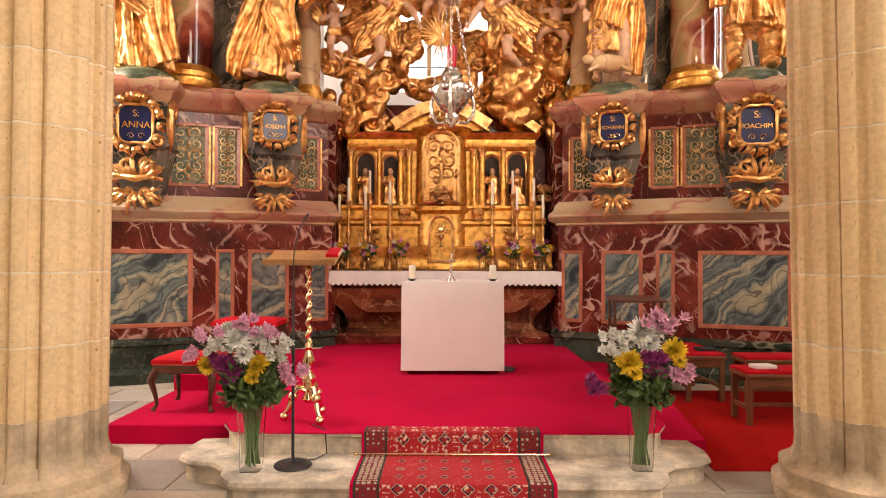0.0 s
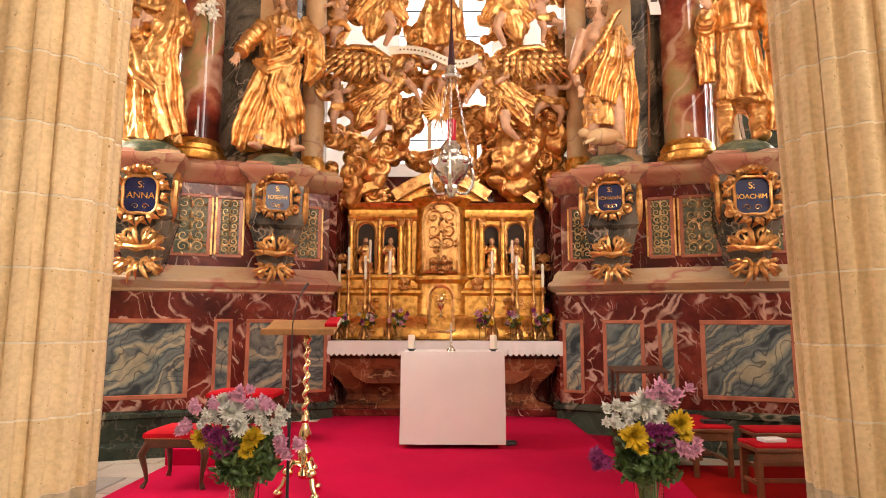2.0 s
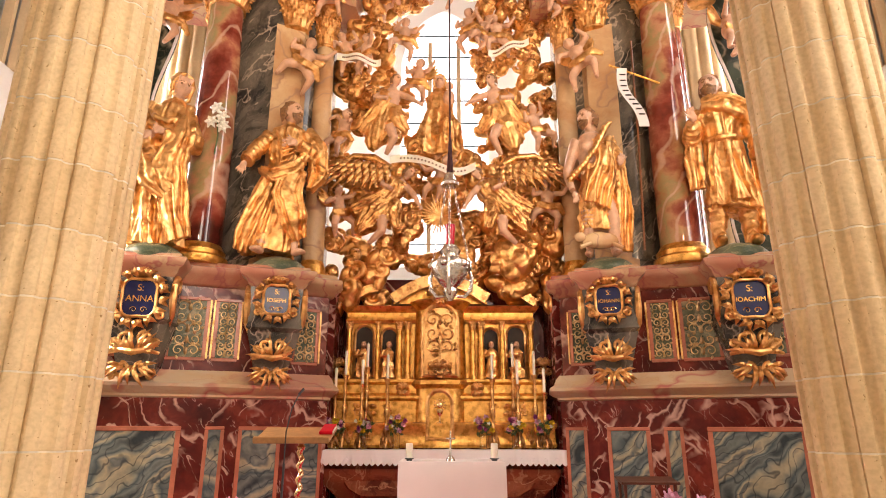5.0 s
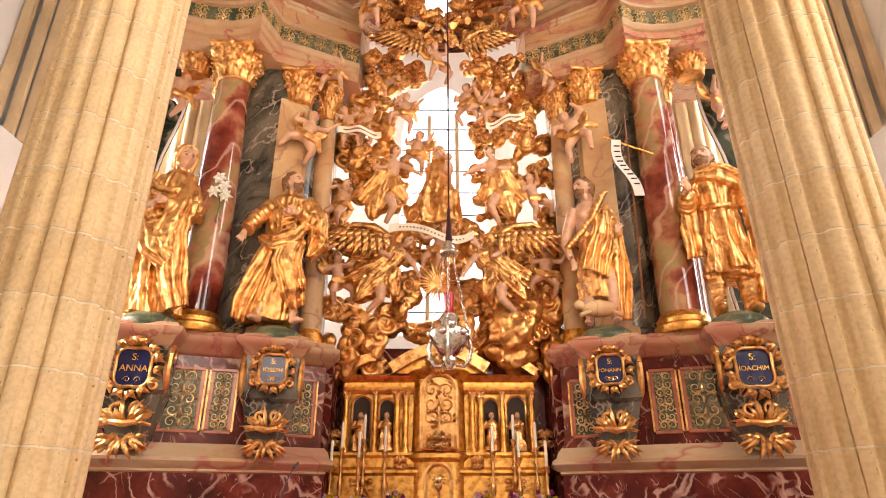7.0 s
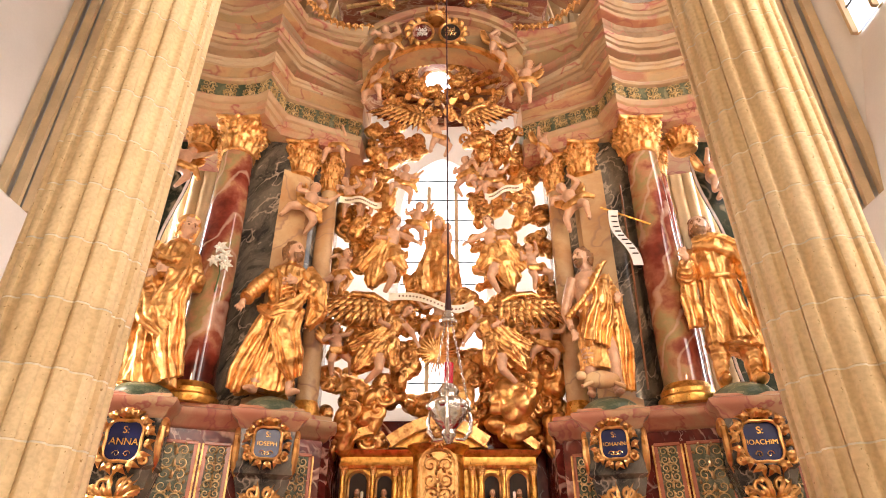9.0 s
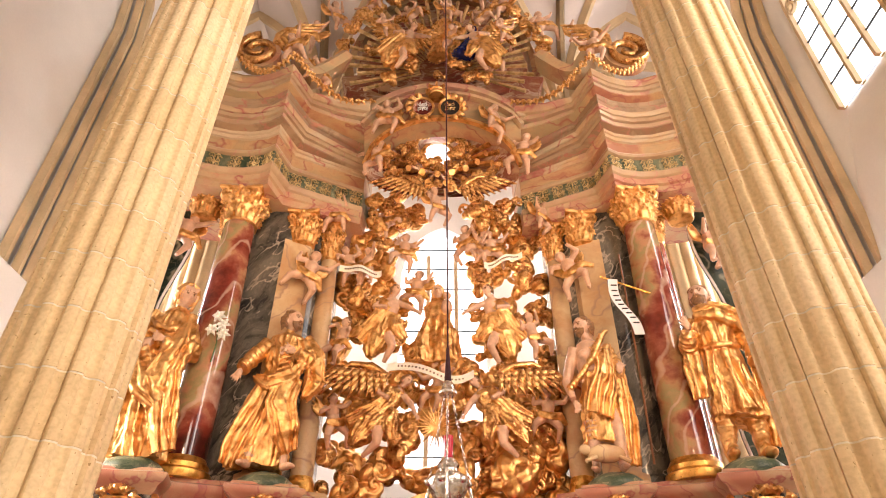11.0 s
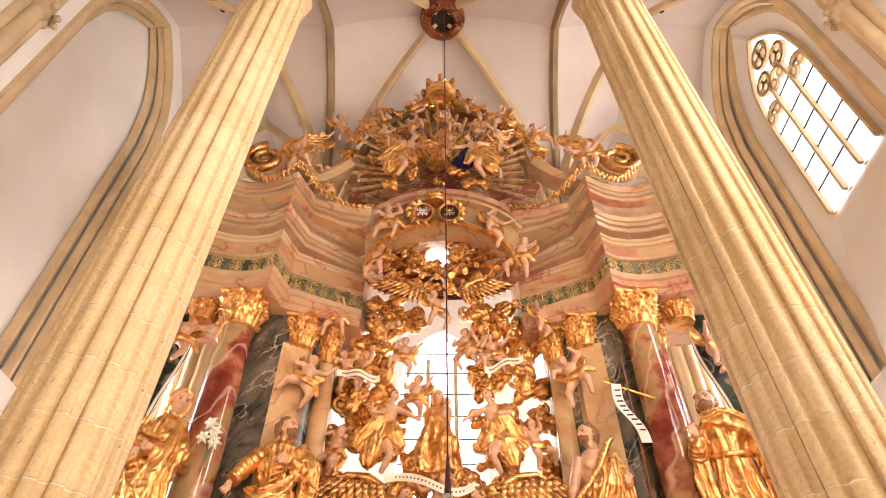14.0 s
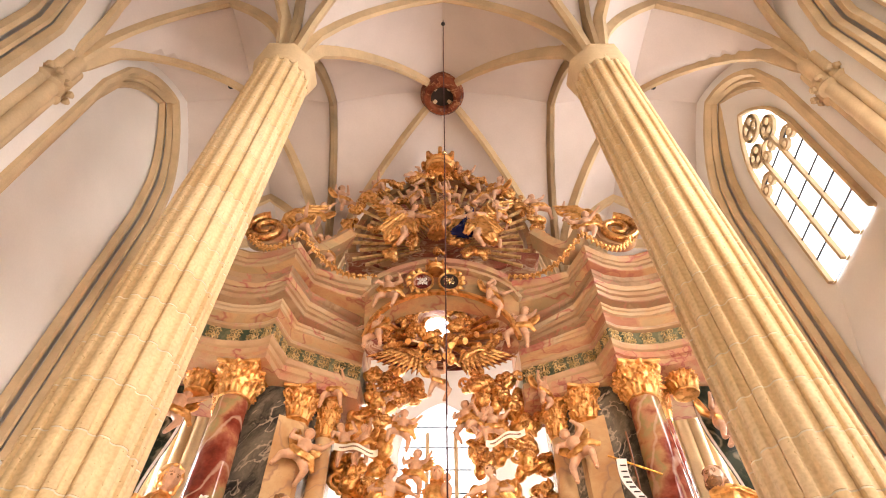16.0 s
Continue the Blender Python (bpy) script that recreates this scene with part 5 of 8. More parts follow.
# attributes of the saints
lily = thing("lily_stem", "white carved lily held by the statue", "lily", pose(-3.3, 8.05, 5.5))
part("stem", Mesh().tube([(0, 0, 0), (0.02, 0, 0.3), (-0.02, -0.02, 0.62)], 0.012, 6), STEM, lily)
for a, (x, z) in enumerate(((-0.08, 0.5), (0.07, 0.58), (-0.02, 0.72), (0.1, 0.42))):
    fl = Mesh()
    for q in range(6):
        leaf(fl, 0, 0, q * 1.05 + a, 0.11, 0.028, lift=0.04)
    part("blossom", Mesh().merge(fl, pose(x, -0.03, z)), WHITE_P, lily)
staff = thing("cross_staff", "long thin cross staff with a white scroll banner", "staff", pose(2.78, 8.15, 4.1))
part("pole", Mesh().tube([(0, 0, 0), (0.06, 0, 1.6), (0.09, 0, 3.35)], 0.016, 8), WOOD, staff)
part("crossbar", Mesh().tube([(-0.28, 0, 2.93), (0.46, 0, 2.62)], 0.016, 8), ALTARGOLD, staff)
rows = [[(x - 0.05 * math.sin(u * 5), -0.03 + 0.05 * math.sin(u * 6), 2.86 - u * 0.98) for x in (-0.17 + 0.2 * u, -0.02 + 0.2 * u)] for u in [i / 12 for i in range(13)]]
rows = [[r[0], r[1], (r[1][0], r[1][1] + 0.012, r[1][2]), (r[0][0], r[0][1] + 0.012, r[0][2])] for r in rows]
part("banner", Mesh().rings(rows), LINEN, staff, "white lettered scroll banner")
for i in range(9):
    u = 0.1 + i * 0.09
    part("lettering", Mesh().box(-0.13 + 0.2 * u - 0.05 * math.sin(u * 5), -0.04 + 0.2 * u - 0.05 * math.sin(u * 5), -0.04 + 0.05 * math.sin(u * 6), -0.033 + 0.05 * math.sin(u * 6), 2.86 - u * 0.98 - 0.012, 2.86 - u * 0.98 + 0.012, 0.002), DARK, staff)
lamb = Mesh().ball((0, 0, 0.16), (0.26, 0.11, 0.12), 14, 9, 0, lambda d: 1 + 0.05 * math.sin(17 * d.x) * math.sin(15 * d.z))
lamb.ball((-0.28, -0.03, 0.2), (0.08, 0.07, 0.07), 10, 7).tube([(-0.15, -0.08, 0.1), (-0.3, -0.12, 0.03)], 0.03, 7).tube([(0.15, -0.08, 0.1), (0.28, -0.12, 0.02)], 0.03, 7)
ob = tagged(new("lamb_statue", mesh_of("lamb_statue", lamb, PALE, 60)), "small pale carved lamb lying at a statue's feet", "statue")
ob.matrix_world = pose(2.17, 8.16, STAND + 0.02)


# small winged children, carved and painted
def putto_mesh(seed):
    rnd = random.Random(seed)
    g = Mesh()
    g.ball((0, 0, 0), (0.1, 0.09, 0.125), 18, 12, 0)
    g.ball((0, -0.01, 0.13), (0.1, 0.08, 0.1), 18, 12, 0)
    h = (rnd.uniform(-0.05, 0.05), -0.03, 0.3)
    g.tube([(0, 0, 0.18), h], 0.04, 10, 0)
    g.ball(h, (0.07, 0.075, 0.082), 26, 18, 0, face)
    g.ball((h[0], h[1] + 0.022, h[2] + 0.024), (0.077, 0.074, 0.078), 20, 14, 2, lambda d: 1 + 0.12 * math.sin(11 * d.x) * math.sin(9 * d.z + 2))
    for s in (-1, 1):
        e = (s * rnd.uniform(0.17, 0.23), rnd.uniform(-0.12, 0.02), 0.16 + rnd.uniform(-0.1, 0.14))
        hnd = (e[0] + s * rnd.uniform(-0.1, 0.12), e[1] - rnd.uniform(0.02, 0.1), e[2] + rnd.uniform(-0.1, 0.16))
        limb(g, [(s * 0.09, 0, 0.19), e, hnd], [0.042, 0.036, 0.022], 0, 10)
        g.ball(hnd, (0.028, 0.024, 0.028), 10, 7, 0)
        kn = (s * rnd.uniform(0.08, 0.2), -rnd.uniform(0.02, 0.16), -0.18 - rnd.uniform(0, 0.05))
        ft = (kn[0] + s * rnd.uniform(-0.08, 0.06), kn[1] + rnd.uniform(0.0, 0.15), kn[2] - 0.17)
        limb(g, [(s * 0.055, -0.01, -0.06), kn, ft], [0.072, 0.052, 0.026], 0, 12)
        g.ball((ft[0], ft[1] - 0.035, ft[2] - 0.01), (0.024, 0.05, 0.02), 10, 7, 0)
        for k in range(5):
            a, ln = 0.45 + 0.3 * k, 0.3 - 0.03 * k
            tip = (s * (0.05 + ln * math.sin(a)), 0.12, 0.12 + 0.02 * k + ln * math.cos(a))
            g.tube([(s * 0.04, 0.07, 0.1), (s * (0.05 + 0.6 * ln * math.sin(a)), 0.12, 0.14 + 0.6 * ln * math.cos(a)), tip], [0.03, 0.034, 0.014], 8, 1)
    cloth(g, [(-0.16, -0.06, -0.02), (0.0, -0.11, -0.07), (0.17, -0.06, -0.02), (0.28, 0.02, -0.12)], [0.07, 0.11, 0.1, 0.06], seed, 0.028, 3, 0.02, 1, 18)
    me = carve(g, [FLESH, GOLD, HAIR], 0.0125, 0.0, seed, 1)
    me.name = "putto_statue"
    return me


PUTTI = [putto_mesh(k) for k in range(7)]


def putto(i, at, size=1.0, turn=0, lean=0):
    ob = tagged(new("putto_statue", PUTTI[i % 7]), "small painted cherub statue with gilt wings and drapery", "statue", "cherubs")
    ob.matrix_world = pose(*at, 0, lean, turn) @ Matrix.Scale(size, 4)
    return ob


HIGH = [(-2.02, 9.0, 8.95), (-2.3, 8.72, 7.45), (-1.36, 9.3, 7.98), (-1.67, 9.3, 8.0), (-0.73, 9.4, 8.39), (-1.68, 9.15, 6.4), (-1.66, 9.15, 5.05), (-1.0, 9.4, 9.16), (-0.48, 9.4, 7.53),
        (1.86, 9.0, 8.9), (2.22, 8.72, 7.5), (0.92, 9.3, 8.38), (0.66, 9.3, 8.44), (0.43, 9.4, 8.58), (1.52, 9.15, 6.5), (1.63, 9.15, 5.15), (-0.08, 9.2, 5.6), (-0.1, 8.8, 9.0)]
for i, p in enumerate(HIGH):
    putto(i, p, 1.05 if i not in (1, 10) else 1.25, 40 * math.sin(i * 2.3), 22 * math.sin(i * 1.7))
CREST = [(-1.06, 8.2, 10.75), (0.99, 8.2, 10.65), (-1.25, 8.4, 9.84), (1.5, 8.4, 10.0), (-2.41, 8.3, 14.2), (-2.91, 8.2, 13.4), (-1.61, 8.3, 14.7), (-0.57, 8.3, 15.2), (0.61, 8.3, 15.2),
         (1.37, 8.3, 14.6), (2.26, 8.3, 13.9), (2.92, 8.2, 13.3), (-2.9, 7.4, 11.85), (2.95, 7.4, 11.85), (-2.4, 7.75, 11.5), (-1.03, 8.1, 12.64), (0.12, 8.0, 12.9), (1.0, 8.1, 12.6)]
for i, p in enumerate(CREST):
    putto(i + 3, p, 1.15, 45 * math.sin(i * 1.9), 28 * math.sin(i * 2.9))
for p in ((-4.5, 8.5, 8.15), (4.6, 8.5, 7.9)):
    putto(2, p, 1.3, 30, 10)


# gilt clouds
def cloud_mesh(seed):
    """Billowing lumps that curl over, cut by flowing grooves and fused into one carving."""
    rnd = random.Random(seed)
    g = Mesh()
    for k in range(11):
        a, q = rnd.uniform(0, 6.28), rnd.uniform(0.02, 0.27)
        r = rnd.uniform(0.07, 0.15)
        ph, tw, tx, tz = rnd.uniform(0, 6), rnd.choice((-1, 1)), rnd.uniform(-1, 1), rnd.uniform(-1, 1)
        swirl = lambda d, ph=ph, tw=tw, tx=tx, tz=tz: 1 + 0.09 * abs(math.sin(1.5 * math.atan2(d.z - 0.3 * tz, d.x - 0.3 * tx) + tw * 5 * math.acos(max(-1, min(1, -d.y))) + ph))
        c = (q * math.cos(a), rnd.uniform(-0.08, 0.08), q * math.sin(a) * 0.7)
        g.ball(c, (r * rnd.uniform(1.0, 1.7), r, r * rnd.uniform(0.75, 1.0)), 30, 18, 0, swirl)
    for k in range(2):
        x, z = rnd.uniform(-0.22, 0.22), rnd.uniform(-0.18, 0.18)
        pts = spiral(x, z, rnd.uniform(0.09, 0.15), 1.3, rnd.uniform(0, 6), rnd.choice((-1, 1)), 18)
        g.tube([(px, -0.1 - 0.05 * i / 18, pz) for i, (px, pz) in enumerate(pts)], [0.05 * (1 - 0.5 * i / 18) for i in range(19)], 8)
    me = carve(g, [GOLD if seed % 2 else OLDGOLD], 0.0125, 0.012, seed, 1)
    me.name = "gilt_cloud"
    return me


CLOUDS = [cloud_mesh(40 + k) for k in range(8)]


def cloud(i, at, size=1.0, turn=0, roll=0, wide=1.0):
    ob = tagged(new("gilt_cloud", CLOUDS[i % 8]), "carved billowing gilt cloud with curled edges", "carved cloud", "gilt clouds")
    ob.matrix_world = pose(*at, 0, roll, turn) @ Matrix.Diagonal((size * wide, size, size, 1))
    return ob


rnd = random.Random(11)
k = 0
for row in range(15):
    z = 3.85 + row * 0.43
    for col in range(-5, 6):
        x = col * 0.36 + rnd.uniform(-0.12, 0.12)
        zz = z + rnd.uniform(-0.14, 0.14)
        hole = abs(x + 0.05) < 0.36 + 0.3 * math.sin(max(0, min(1, (zz - 6.2) / 3.2)) * math.pi) if zz > 6.25 else abs(x) < 0.25 and 4.6 < zz < 5.3
        gap = rnd.random() < (0.08 if zz < 6.0 else 0.3)
        if hole or gap or (zz > 9.2 and abs(x) < 0.62):
            continue
        cloud(k, (x, 9.62 + rnd.uniform(-0.2, 0.2), zz), rnd.uniform(0.8, 1.15) * (1.2 if zz < 5.4 else 1.0), rnd.uniform(-25, 25), rnd.uniform(-180, 180))
        k += 1

for i, (x, z) in enumerate(((-0.95, 9.35), (-1.25, 9.0), (-0.75, 9.05), (0.8, 9.3), (1.15, 9.1), (0.7, 8.95), (1.3, 9.45), (-1.3, 9.5), (-1.2, 7.1), (-1.45, 7.35))):
    cloud(i, (x, 9.3, z), 0.72, 0, 53 * i)


# wings and large angels
def wing_mesh(s, length=1.0):
    g = Mesh()
    for row, (n, ln, off) in enumerate(((10, 0.62, 0.0), (9, 0.42, -0.03), (8, 0.26, -0.06))):
        for i in range(n):
            u = i / (n - 1)
            base = (s * length * (0.08 + 0.62 * u), length * (0.04 + 0.26 * u - 0.1 * u * u))
            a = -math.pi / 2 + s * (0.12 + 1.05 * u)
            leaf(g, base[0], base[1], a, length * ln * (0.6 + 0.5 * u), length * 0.052, y=off, lift=0.05)
    g.tube([(0, -0.03, -0.05), (s * 0.25 * length, -0.07, 0.16 * length), (s * 0.55 * length, -0.06, 0.25 * length), (s * 0.76 * length, -0.02, 0.2 * length)], [0.05, 0.065, 0.05, 0.02], 8)
    return g


def angel(at, H, s, seed, lean, robe=GOLD, wings=True):
    """A kneeling or flying gilt angel, one carved piece."""
    g = Mesh()
    skirt(g, [(-0.12 * s, 0, 0.05, 0.05, 0.0), (-0.1 * s, 0, 0.13, 0.1, 0.12), (-0.05 * s, 0, 0.15, 0.12, 0.32), (0.0, 0, 0.11, 0.09, 0.5), (0.01 * s, 0, 0.1, 0.075, 0.6)], 8, 0.42, seed, m=26, n=80)
    chest = Mesh().lathe([(0.085, 0.56), (0.1, 0.66), (0.115, 0.75), (0.09, 0.8), (0.042, 0.84), (0.04, 0.88)], 22, at=(0.02 * s, 0, 0), squash=0.7)
    g.merge(chest, None, 1 if robe is GOLD else 0)
    limb(g, [(0.1 * s, 0, 0.77), (0.24 * s, -0.06, 0.7), (0.36 * s, -0.14, 0.6)], [0.042, 0.036, 0.022], 1)
    grasp(g, (0.385 * s, -0.155, 0.58), 0.028, -35 if s > 0 else 215)
    limb(g, [(-0.09 * s, 0, 0.77), (-0.16 * s, -0.09, 0.64), (0.0, -0.16, 0.62)], [0.042, 0.036, 0.024], 1)
    limb(g, [(0.05 * s, -0.05, 0.3), (0.13 * s, -0.09, 0.14), (0.05 * s, 0.0, -0.04)], [0.07, 0.05, 0.028], 1)
    cloth(g, [(-s * 0.08, -0.04, 0.78), (-s * 0.06, -0.09, 0.62), (-s * 0.16, -0.05, 0.42), (-s * 0.3, 0.0, 0.22)], [0.07, 0.12, 0.2, 0.16], seed, 0.03, 4, 0.035)
    cloth(g, [(s * 0.1, -0.06, 0.56), (s * 0.14, -0.1, 0.4), (s * 0.26, -0.04, 0.26)], [0.12, 0.18, 0.1], seed + 1, 0.03, 3, 0.035)
    head_on(g, (s * 0.06, -0.05, 0.93), 0.062, beard=False, turn=s * 45, tilt=10)
    g.v = [(x * H, y * H, z * H) for x, y, z in g.v]
    me = carve(g, [robe, FLESH, HAIR], 0.0135, 0.012, seed, 1)
    me.name = "angel_statue"
    ob = tagged(new("angel_statue", me), "carved gilt angel with spread wings among the clouds", "statue", "angels")
    ob.matrix_world = pose(*at, 0, lean, 0)
    if wings:
        for q in (-1, 1):
            w = tagged(new("carved_wing", mesh_of("carved_wing", wing_mesh(q, H * 0.7), GOLD, 60)), "raised gilt angel wing with layered feathers", "carved wing", "carved wings")
            w.matrix_world = ob.matrix_world @ pose(q * 0.05 * H, 0.09 * H, 0.62 * H, 0, -q * 38, 0)
    return ob


angel((-1.02, 9.2, 6.1), 1.4, 1, 51, 6, GOLD, False)
angel((1.0, 9.2, 6.1), 1.4, -1, 52, -6, GOLD, False)
angel((-1.2, 9.05, 4.55), 1.35, 1, 53, 28, OLDGOLD, False)
angel((1.15, 9.05, 4.55), 1.35, -1, 54, -28, OLDGOLD, False)
angel((-1.0, 7.9, 11.95), 1.4, 1, 55, 14)
angel((0.95, 7.9, 11.9), 1.4, -1, 56, -14)
for s in (-1, 1):
    w = tagged(new("carved_wing", mesh_of("carved_wing", wing_mesh(s, 1.05), OLDGOLD, 60)), "large carved gilt wing with layered feathers", "carved wing", "carved wings")
    w.matrix_world = pose(s * 0.82, 8.95, 5.7, -10, s * 8, 0)
    w = tagged(new("carved_wing", mesh_of("carved_wing", wing_mesh(s, 0.85), OLDGOLD, 60)), "outspread gilt wing below the round opening", "carved wing", "carved wings")
    w.matrix_world = pose(s * 0.3, 8.7, 9.3, 0, -s * 12, 0)
    w = tagged(new("carved_wing", mesh_of("carved_wing", wing_mesh(-s, 0.9), GOLD, 60)), "gilt wing beside the scroll on the cornice", "carved wing", "carved wings")
    w.matrix_world = pose(s * 3.35, 7.5, 12.0, 0, s * 40, 0)
# seated mother with child on the central cloud
g = Mesh()
skirt(g, [(0, 0, 0.42, 0.3, 0), (0, 0, 0.4, 0.32, 0.3), (0, 0, 0.34, 0.28, 0.6), (0, 0, 0.22, 0.18, 0.9), (0, 0, 0.24, 0.17, 1.15), (0, 0, 0.08, 0.08, 1.32)], 9, 0.35, 61)
head_on(g, (0.0, -0.05, 1.42), 0.11, beard=False, hood=True)
g.ball((0.16, -0.2, 1.05), (0.1, 0.1, 0.14), 12, 8, 1).ball((0.17, -0.22, 1.26), 0.075, 12, 8, 1)
ob = tagged(new("madonna_statue", carve(g, [GOLD, FLESH, HAIR], 0.014, 0.014, 4, 1)), "gilded seated mother and child statue before the window", "statue")
ob.matrix_world = pose(-0.08, 9.5, 6.1)

CAPITALS = {}


def capital(name, r, h, at, parent, label=""):
    """A leafy capital fused from a bell, three tiers of curling leaves, corner scrolls, rosettes and a slab."""
    if (r, h) not in CAPITALS:
        g = Mesh().lathe([(r * 1.04, -0.03 * h), (r * 1.14, 0.0), (r * 1.04, 0.05 * h), (r * 0.92, 0.1 * h), (r * 0.98, h * 0.5), (r * 1.25, h * 0.88)], 28)
        for row, (z0, hh, k, n) in enumerate(((0.05, 0.34, 1.0, 9), (0.22, 0.4, 1.06, 9), (0.42, 0.36, 1.16, 12))):
            for i in range(n):
                a = 2 * math.pi * (i + 0.5 * (row % 2)) / n
                for b, q in ((0, 1.0), (-0.16, 0.7), (0.16, 0.7)):
                    pts = [((r * k * f) * math.cos(a + b * (1 - 0.3 * j / 4)), (r * k * f) * math.sin(a + b * (1 - 0.3 * j / 4)), h * (z0 + hh * q * u)) for j, (f, u) in enumerate(((0.98, 0.0), (1.06, 0.5), (1.16, 0.85), (1.34, 1.0), (1.42, 0.82)))]
                    g.tube(pts, [r * 0.13, r * 0.16, r * 0.14, r * 0.12, r * 0.07], 7)
        for i in range(4):
            a = math.pi / 4 + math.pi / 2 * i
            for e in (-1, 1):
                path = []
                for q in range(16):
                    u = q / 15
                    ang, rad = u * 2.4 * math.pi, 0.36 * r * (1 - 0.75 * u)
                    cx, side = r * 1.5 - rad * math.cos(ang), e * r * (0.16 - 0.1 * u)
                    path.append((cx * math.cos(a) - side * math.sin(a), cx * math.sin(a) + side * math.cos(a), h * 0.74 + rad * math.sin(ang) * 1.1))
                g.tube(path, [r * 0.15 * (1 - 0.5 * q / 15) for q in range(16)], 7)
            b = math.pi / 2 * i
            g.ball((r * 1.42 * math.cos(b), r * 1.42 * math.sin(b), h * 0.9), r * 0.2, 10, 8, 0, lambda d: 1 + 0.2 * math.sin(7 * d.x + 7 * d.y) * math.sin(6 * d.z))
        q = r * 1.42
        bowed = [(q, -q), (q * 0.86, 0), (q, q), (0, q * 0.86), (-q, q), (-q * 0.86, 0), (-q, -q), (0, -q * 0.86)]
        g.solid(bowed, [(-0.04 * r, h * 0.9), (0.05 * r, h * 0.93), (0.05 * r, h)])
        CAPITALS[(r, h)] = carve(g, [GOLD], max(0.0045, r * 0.055), r * 0.03, 3, 1)
    ob = piece(name, CAPITALS[(r, h)], parent, pose(*at))
    if label:
        ob["label"] = label
    return ob


for nm, r, h, at, owner in LATER:
    capital(nm, r, h, at, owner, "gilt leafy capital")

# ---- statue pedestals with name shields ----
def text_mesh(body, size, depth=0.004):
    cu = bpy.data.curves.new("lettering", "FONT")
    cu.body, cu.size, cu.extrude, cu.align_x, cu.align_y = body, size, depth, "CENTER", "CENTER"
    ob = bpy.data.objects.new("lettering", cu)
    me = bpy.data.meshes.new_from_object(ob)
    me.materials.clear()
    me.materials.append(ALTARGOLD)
    bpy.data.objects.remove(ob)
    return me


def pedestal(x, y, rz, w, lines, sw, sh, label_z, s):
    p = thing("statue_pedestal", "marble statue console with a gilt framed blue name shield", "pedestal", pose(x, y, 0, 0, 0, rz), group="statue pedestals")
    sq = [(-w / 2, 0.0), (w / 2, 0.0), (w / 2 - 0.06, 0.75), (-w / 2 + 0.06, 0.75)]
    part("slab", Mesh().solid(sq, [(-0.06, 3.6), (-0.02, 3.64), (0.0, 3.7), (0.06, 3.74), (0.09, 3.79), (0.09, 3.83), (0.02, 3.86), (0.0, 3.9)]), PINKISH, p)
    part("block", Mesh().solid([(-w * 0.42, 0.06), (w * 0.42, 0.06), (w * 0.42, 0.7), (-w * 0.42, 0.7)], [(-0.05, 2.98), (0.02, 3.04), (0.0, 3.1), (0.0, 3.62)]), SLATE, p, "grey marble block")
    part("console", Mesh().solid([(-w * 0.3, 0.2), (w * 0.3, 0.2), (w * 0.3, 0.7), (-w * 0.3, 0.7)], [(-0.05, 2.35), (0.0, 2.6), (0.1, 3.0)]), SLATE, p, "tapering dark marble console")
    part("mound", Mesh().ball((0, 0.3, 3.9), (w * 0.46, 0.34, 0.2), 24, 10, 0, lambda d: 1 + 0.05 * noise.noise(d * 6)), FRIEZE, p, "mottled green rocky mound")
    m = pose(0, 0.02, label_z)
    out = [(sw / 2 * math.cos(a) * (1 - 0.13 * math.cos(4 * a)), sh / 2 * math.sin(a) * (1 - 0.13 * math.cos(4 * a))) for a in [2 * math.pi * i / 32 for i in range(32)]]
    sh_ob = part("name_shield", Mesh().plate(out, 0.05, m, bevel=0.012), BLUE, p, "dark blue enamel shield")
    n = len(lines)
    for i, (txt, size) in enumerate(lines):
        ob = piece("lettering", text_mesh(txt, size), sh_ob, Matrix.Translation((0, 0.012, label_z + sh * (0.26 - 0.28 * i))) @ pose(0, 0, 0, 90))
    orn = Mesh()
    for k in (-1, 1):
        pts = spiral(k * sw * 0.13, -sh * 0.3, sw * 0.1, 1.1, 0 if k > 0 else math.pi, k, 12)
        orn.tube([(a, 0.012, label_z + b) for a, b in pts], 0.006, 5)
    part("flourish", orn, BRASS, sh_ob)
    part("shield_frame", Mesh().merge(cartouche_frame(sw * 1.42, sh * 1.42), m), GOLD, p, "gilt leafy frame with a shell")
    part("bracket_leaf", Mesh().merge(bracket_foliage(sw * 1.35, 0.74), pose(0, 0.12, 2.62)), GOLD, p, "pierced gilt leaf bracket")
    for k in (-1, 1):
        g = Mesh()
        pts = spiral(0.2, 3.5, 0.12, 1.5, math.pi, -1, 18)
        g.tube([(k * (w * 0.43 + 0.02), a, b) for a, b in pts] , [0.045 * (1 - 0.5 * i / 18) for i in range(19)], 7)
        g.tube([(k * (w * 0.43 + 0.02), 0.08, 3.5), (k * (w * 0.43 + 0.02), 0.05, 3.3), (k * (w * 0.43 + 0.01), 0.12, 3.1), (k * w * 0.4, 0.2, 2.98)], [0.045, 0.05, 0.04, 0.015], 7)
        part("side_scroll", g, GOLD, p, "gilt side scroll")
    return p


pedestal(-3.84, 7.58, 10, 0.86, [("S:", 0.12), ("ANNA", 0.115)], 0.44, 0.5, 3.3, -1)
pedestal(-2.3, 8.28, 17, 0.84, [("S:", 0.1), ("IOSEPH", 0.08), ("VS", 0.07)], 0.38, 0.42, 3.42, -1)
pedestal(2.26, 8.28, -17, 0.84, [("S:", 0.1), ("IOHANN", 0.072), ("ES", 0.07)], 0.38, 0.42, 3.42, 1)
pedestal(3.86, 7.58, -10, 0.86, [("S:", 0.12), ("IOACHIM", 0.085)], 0.46, 0.5, 3.3, 1)

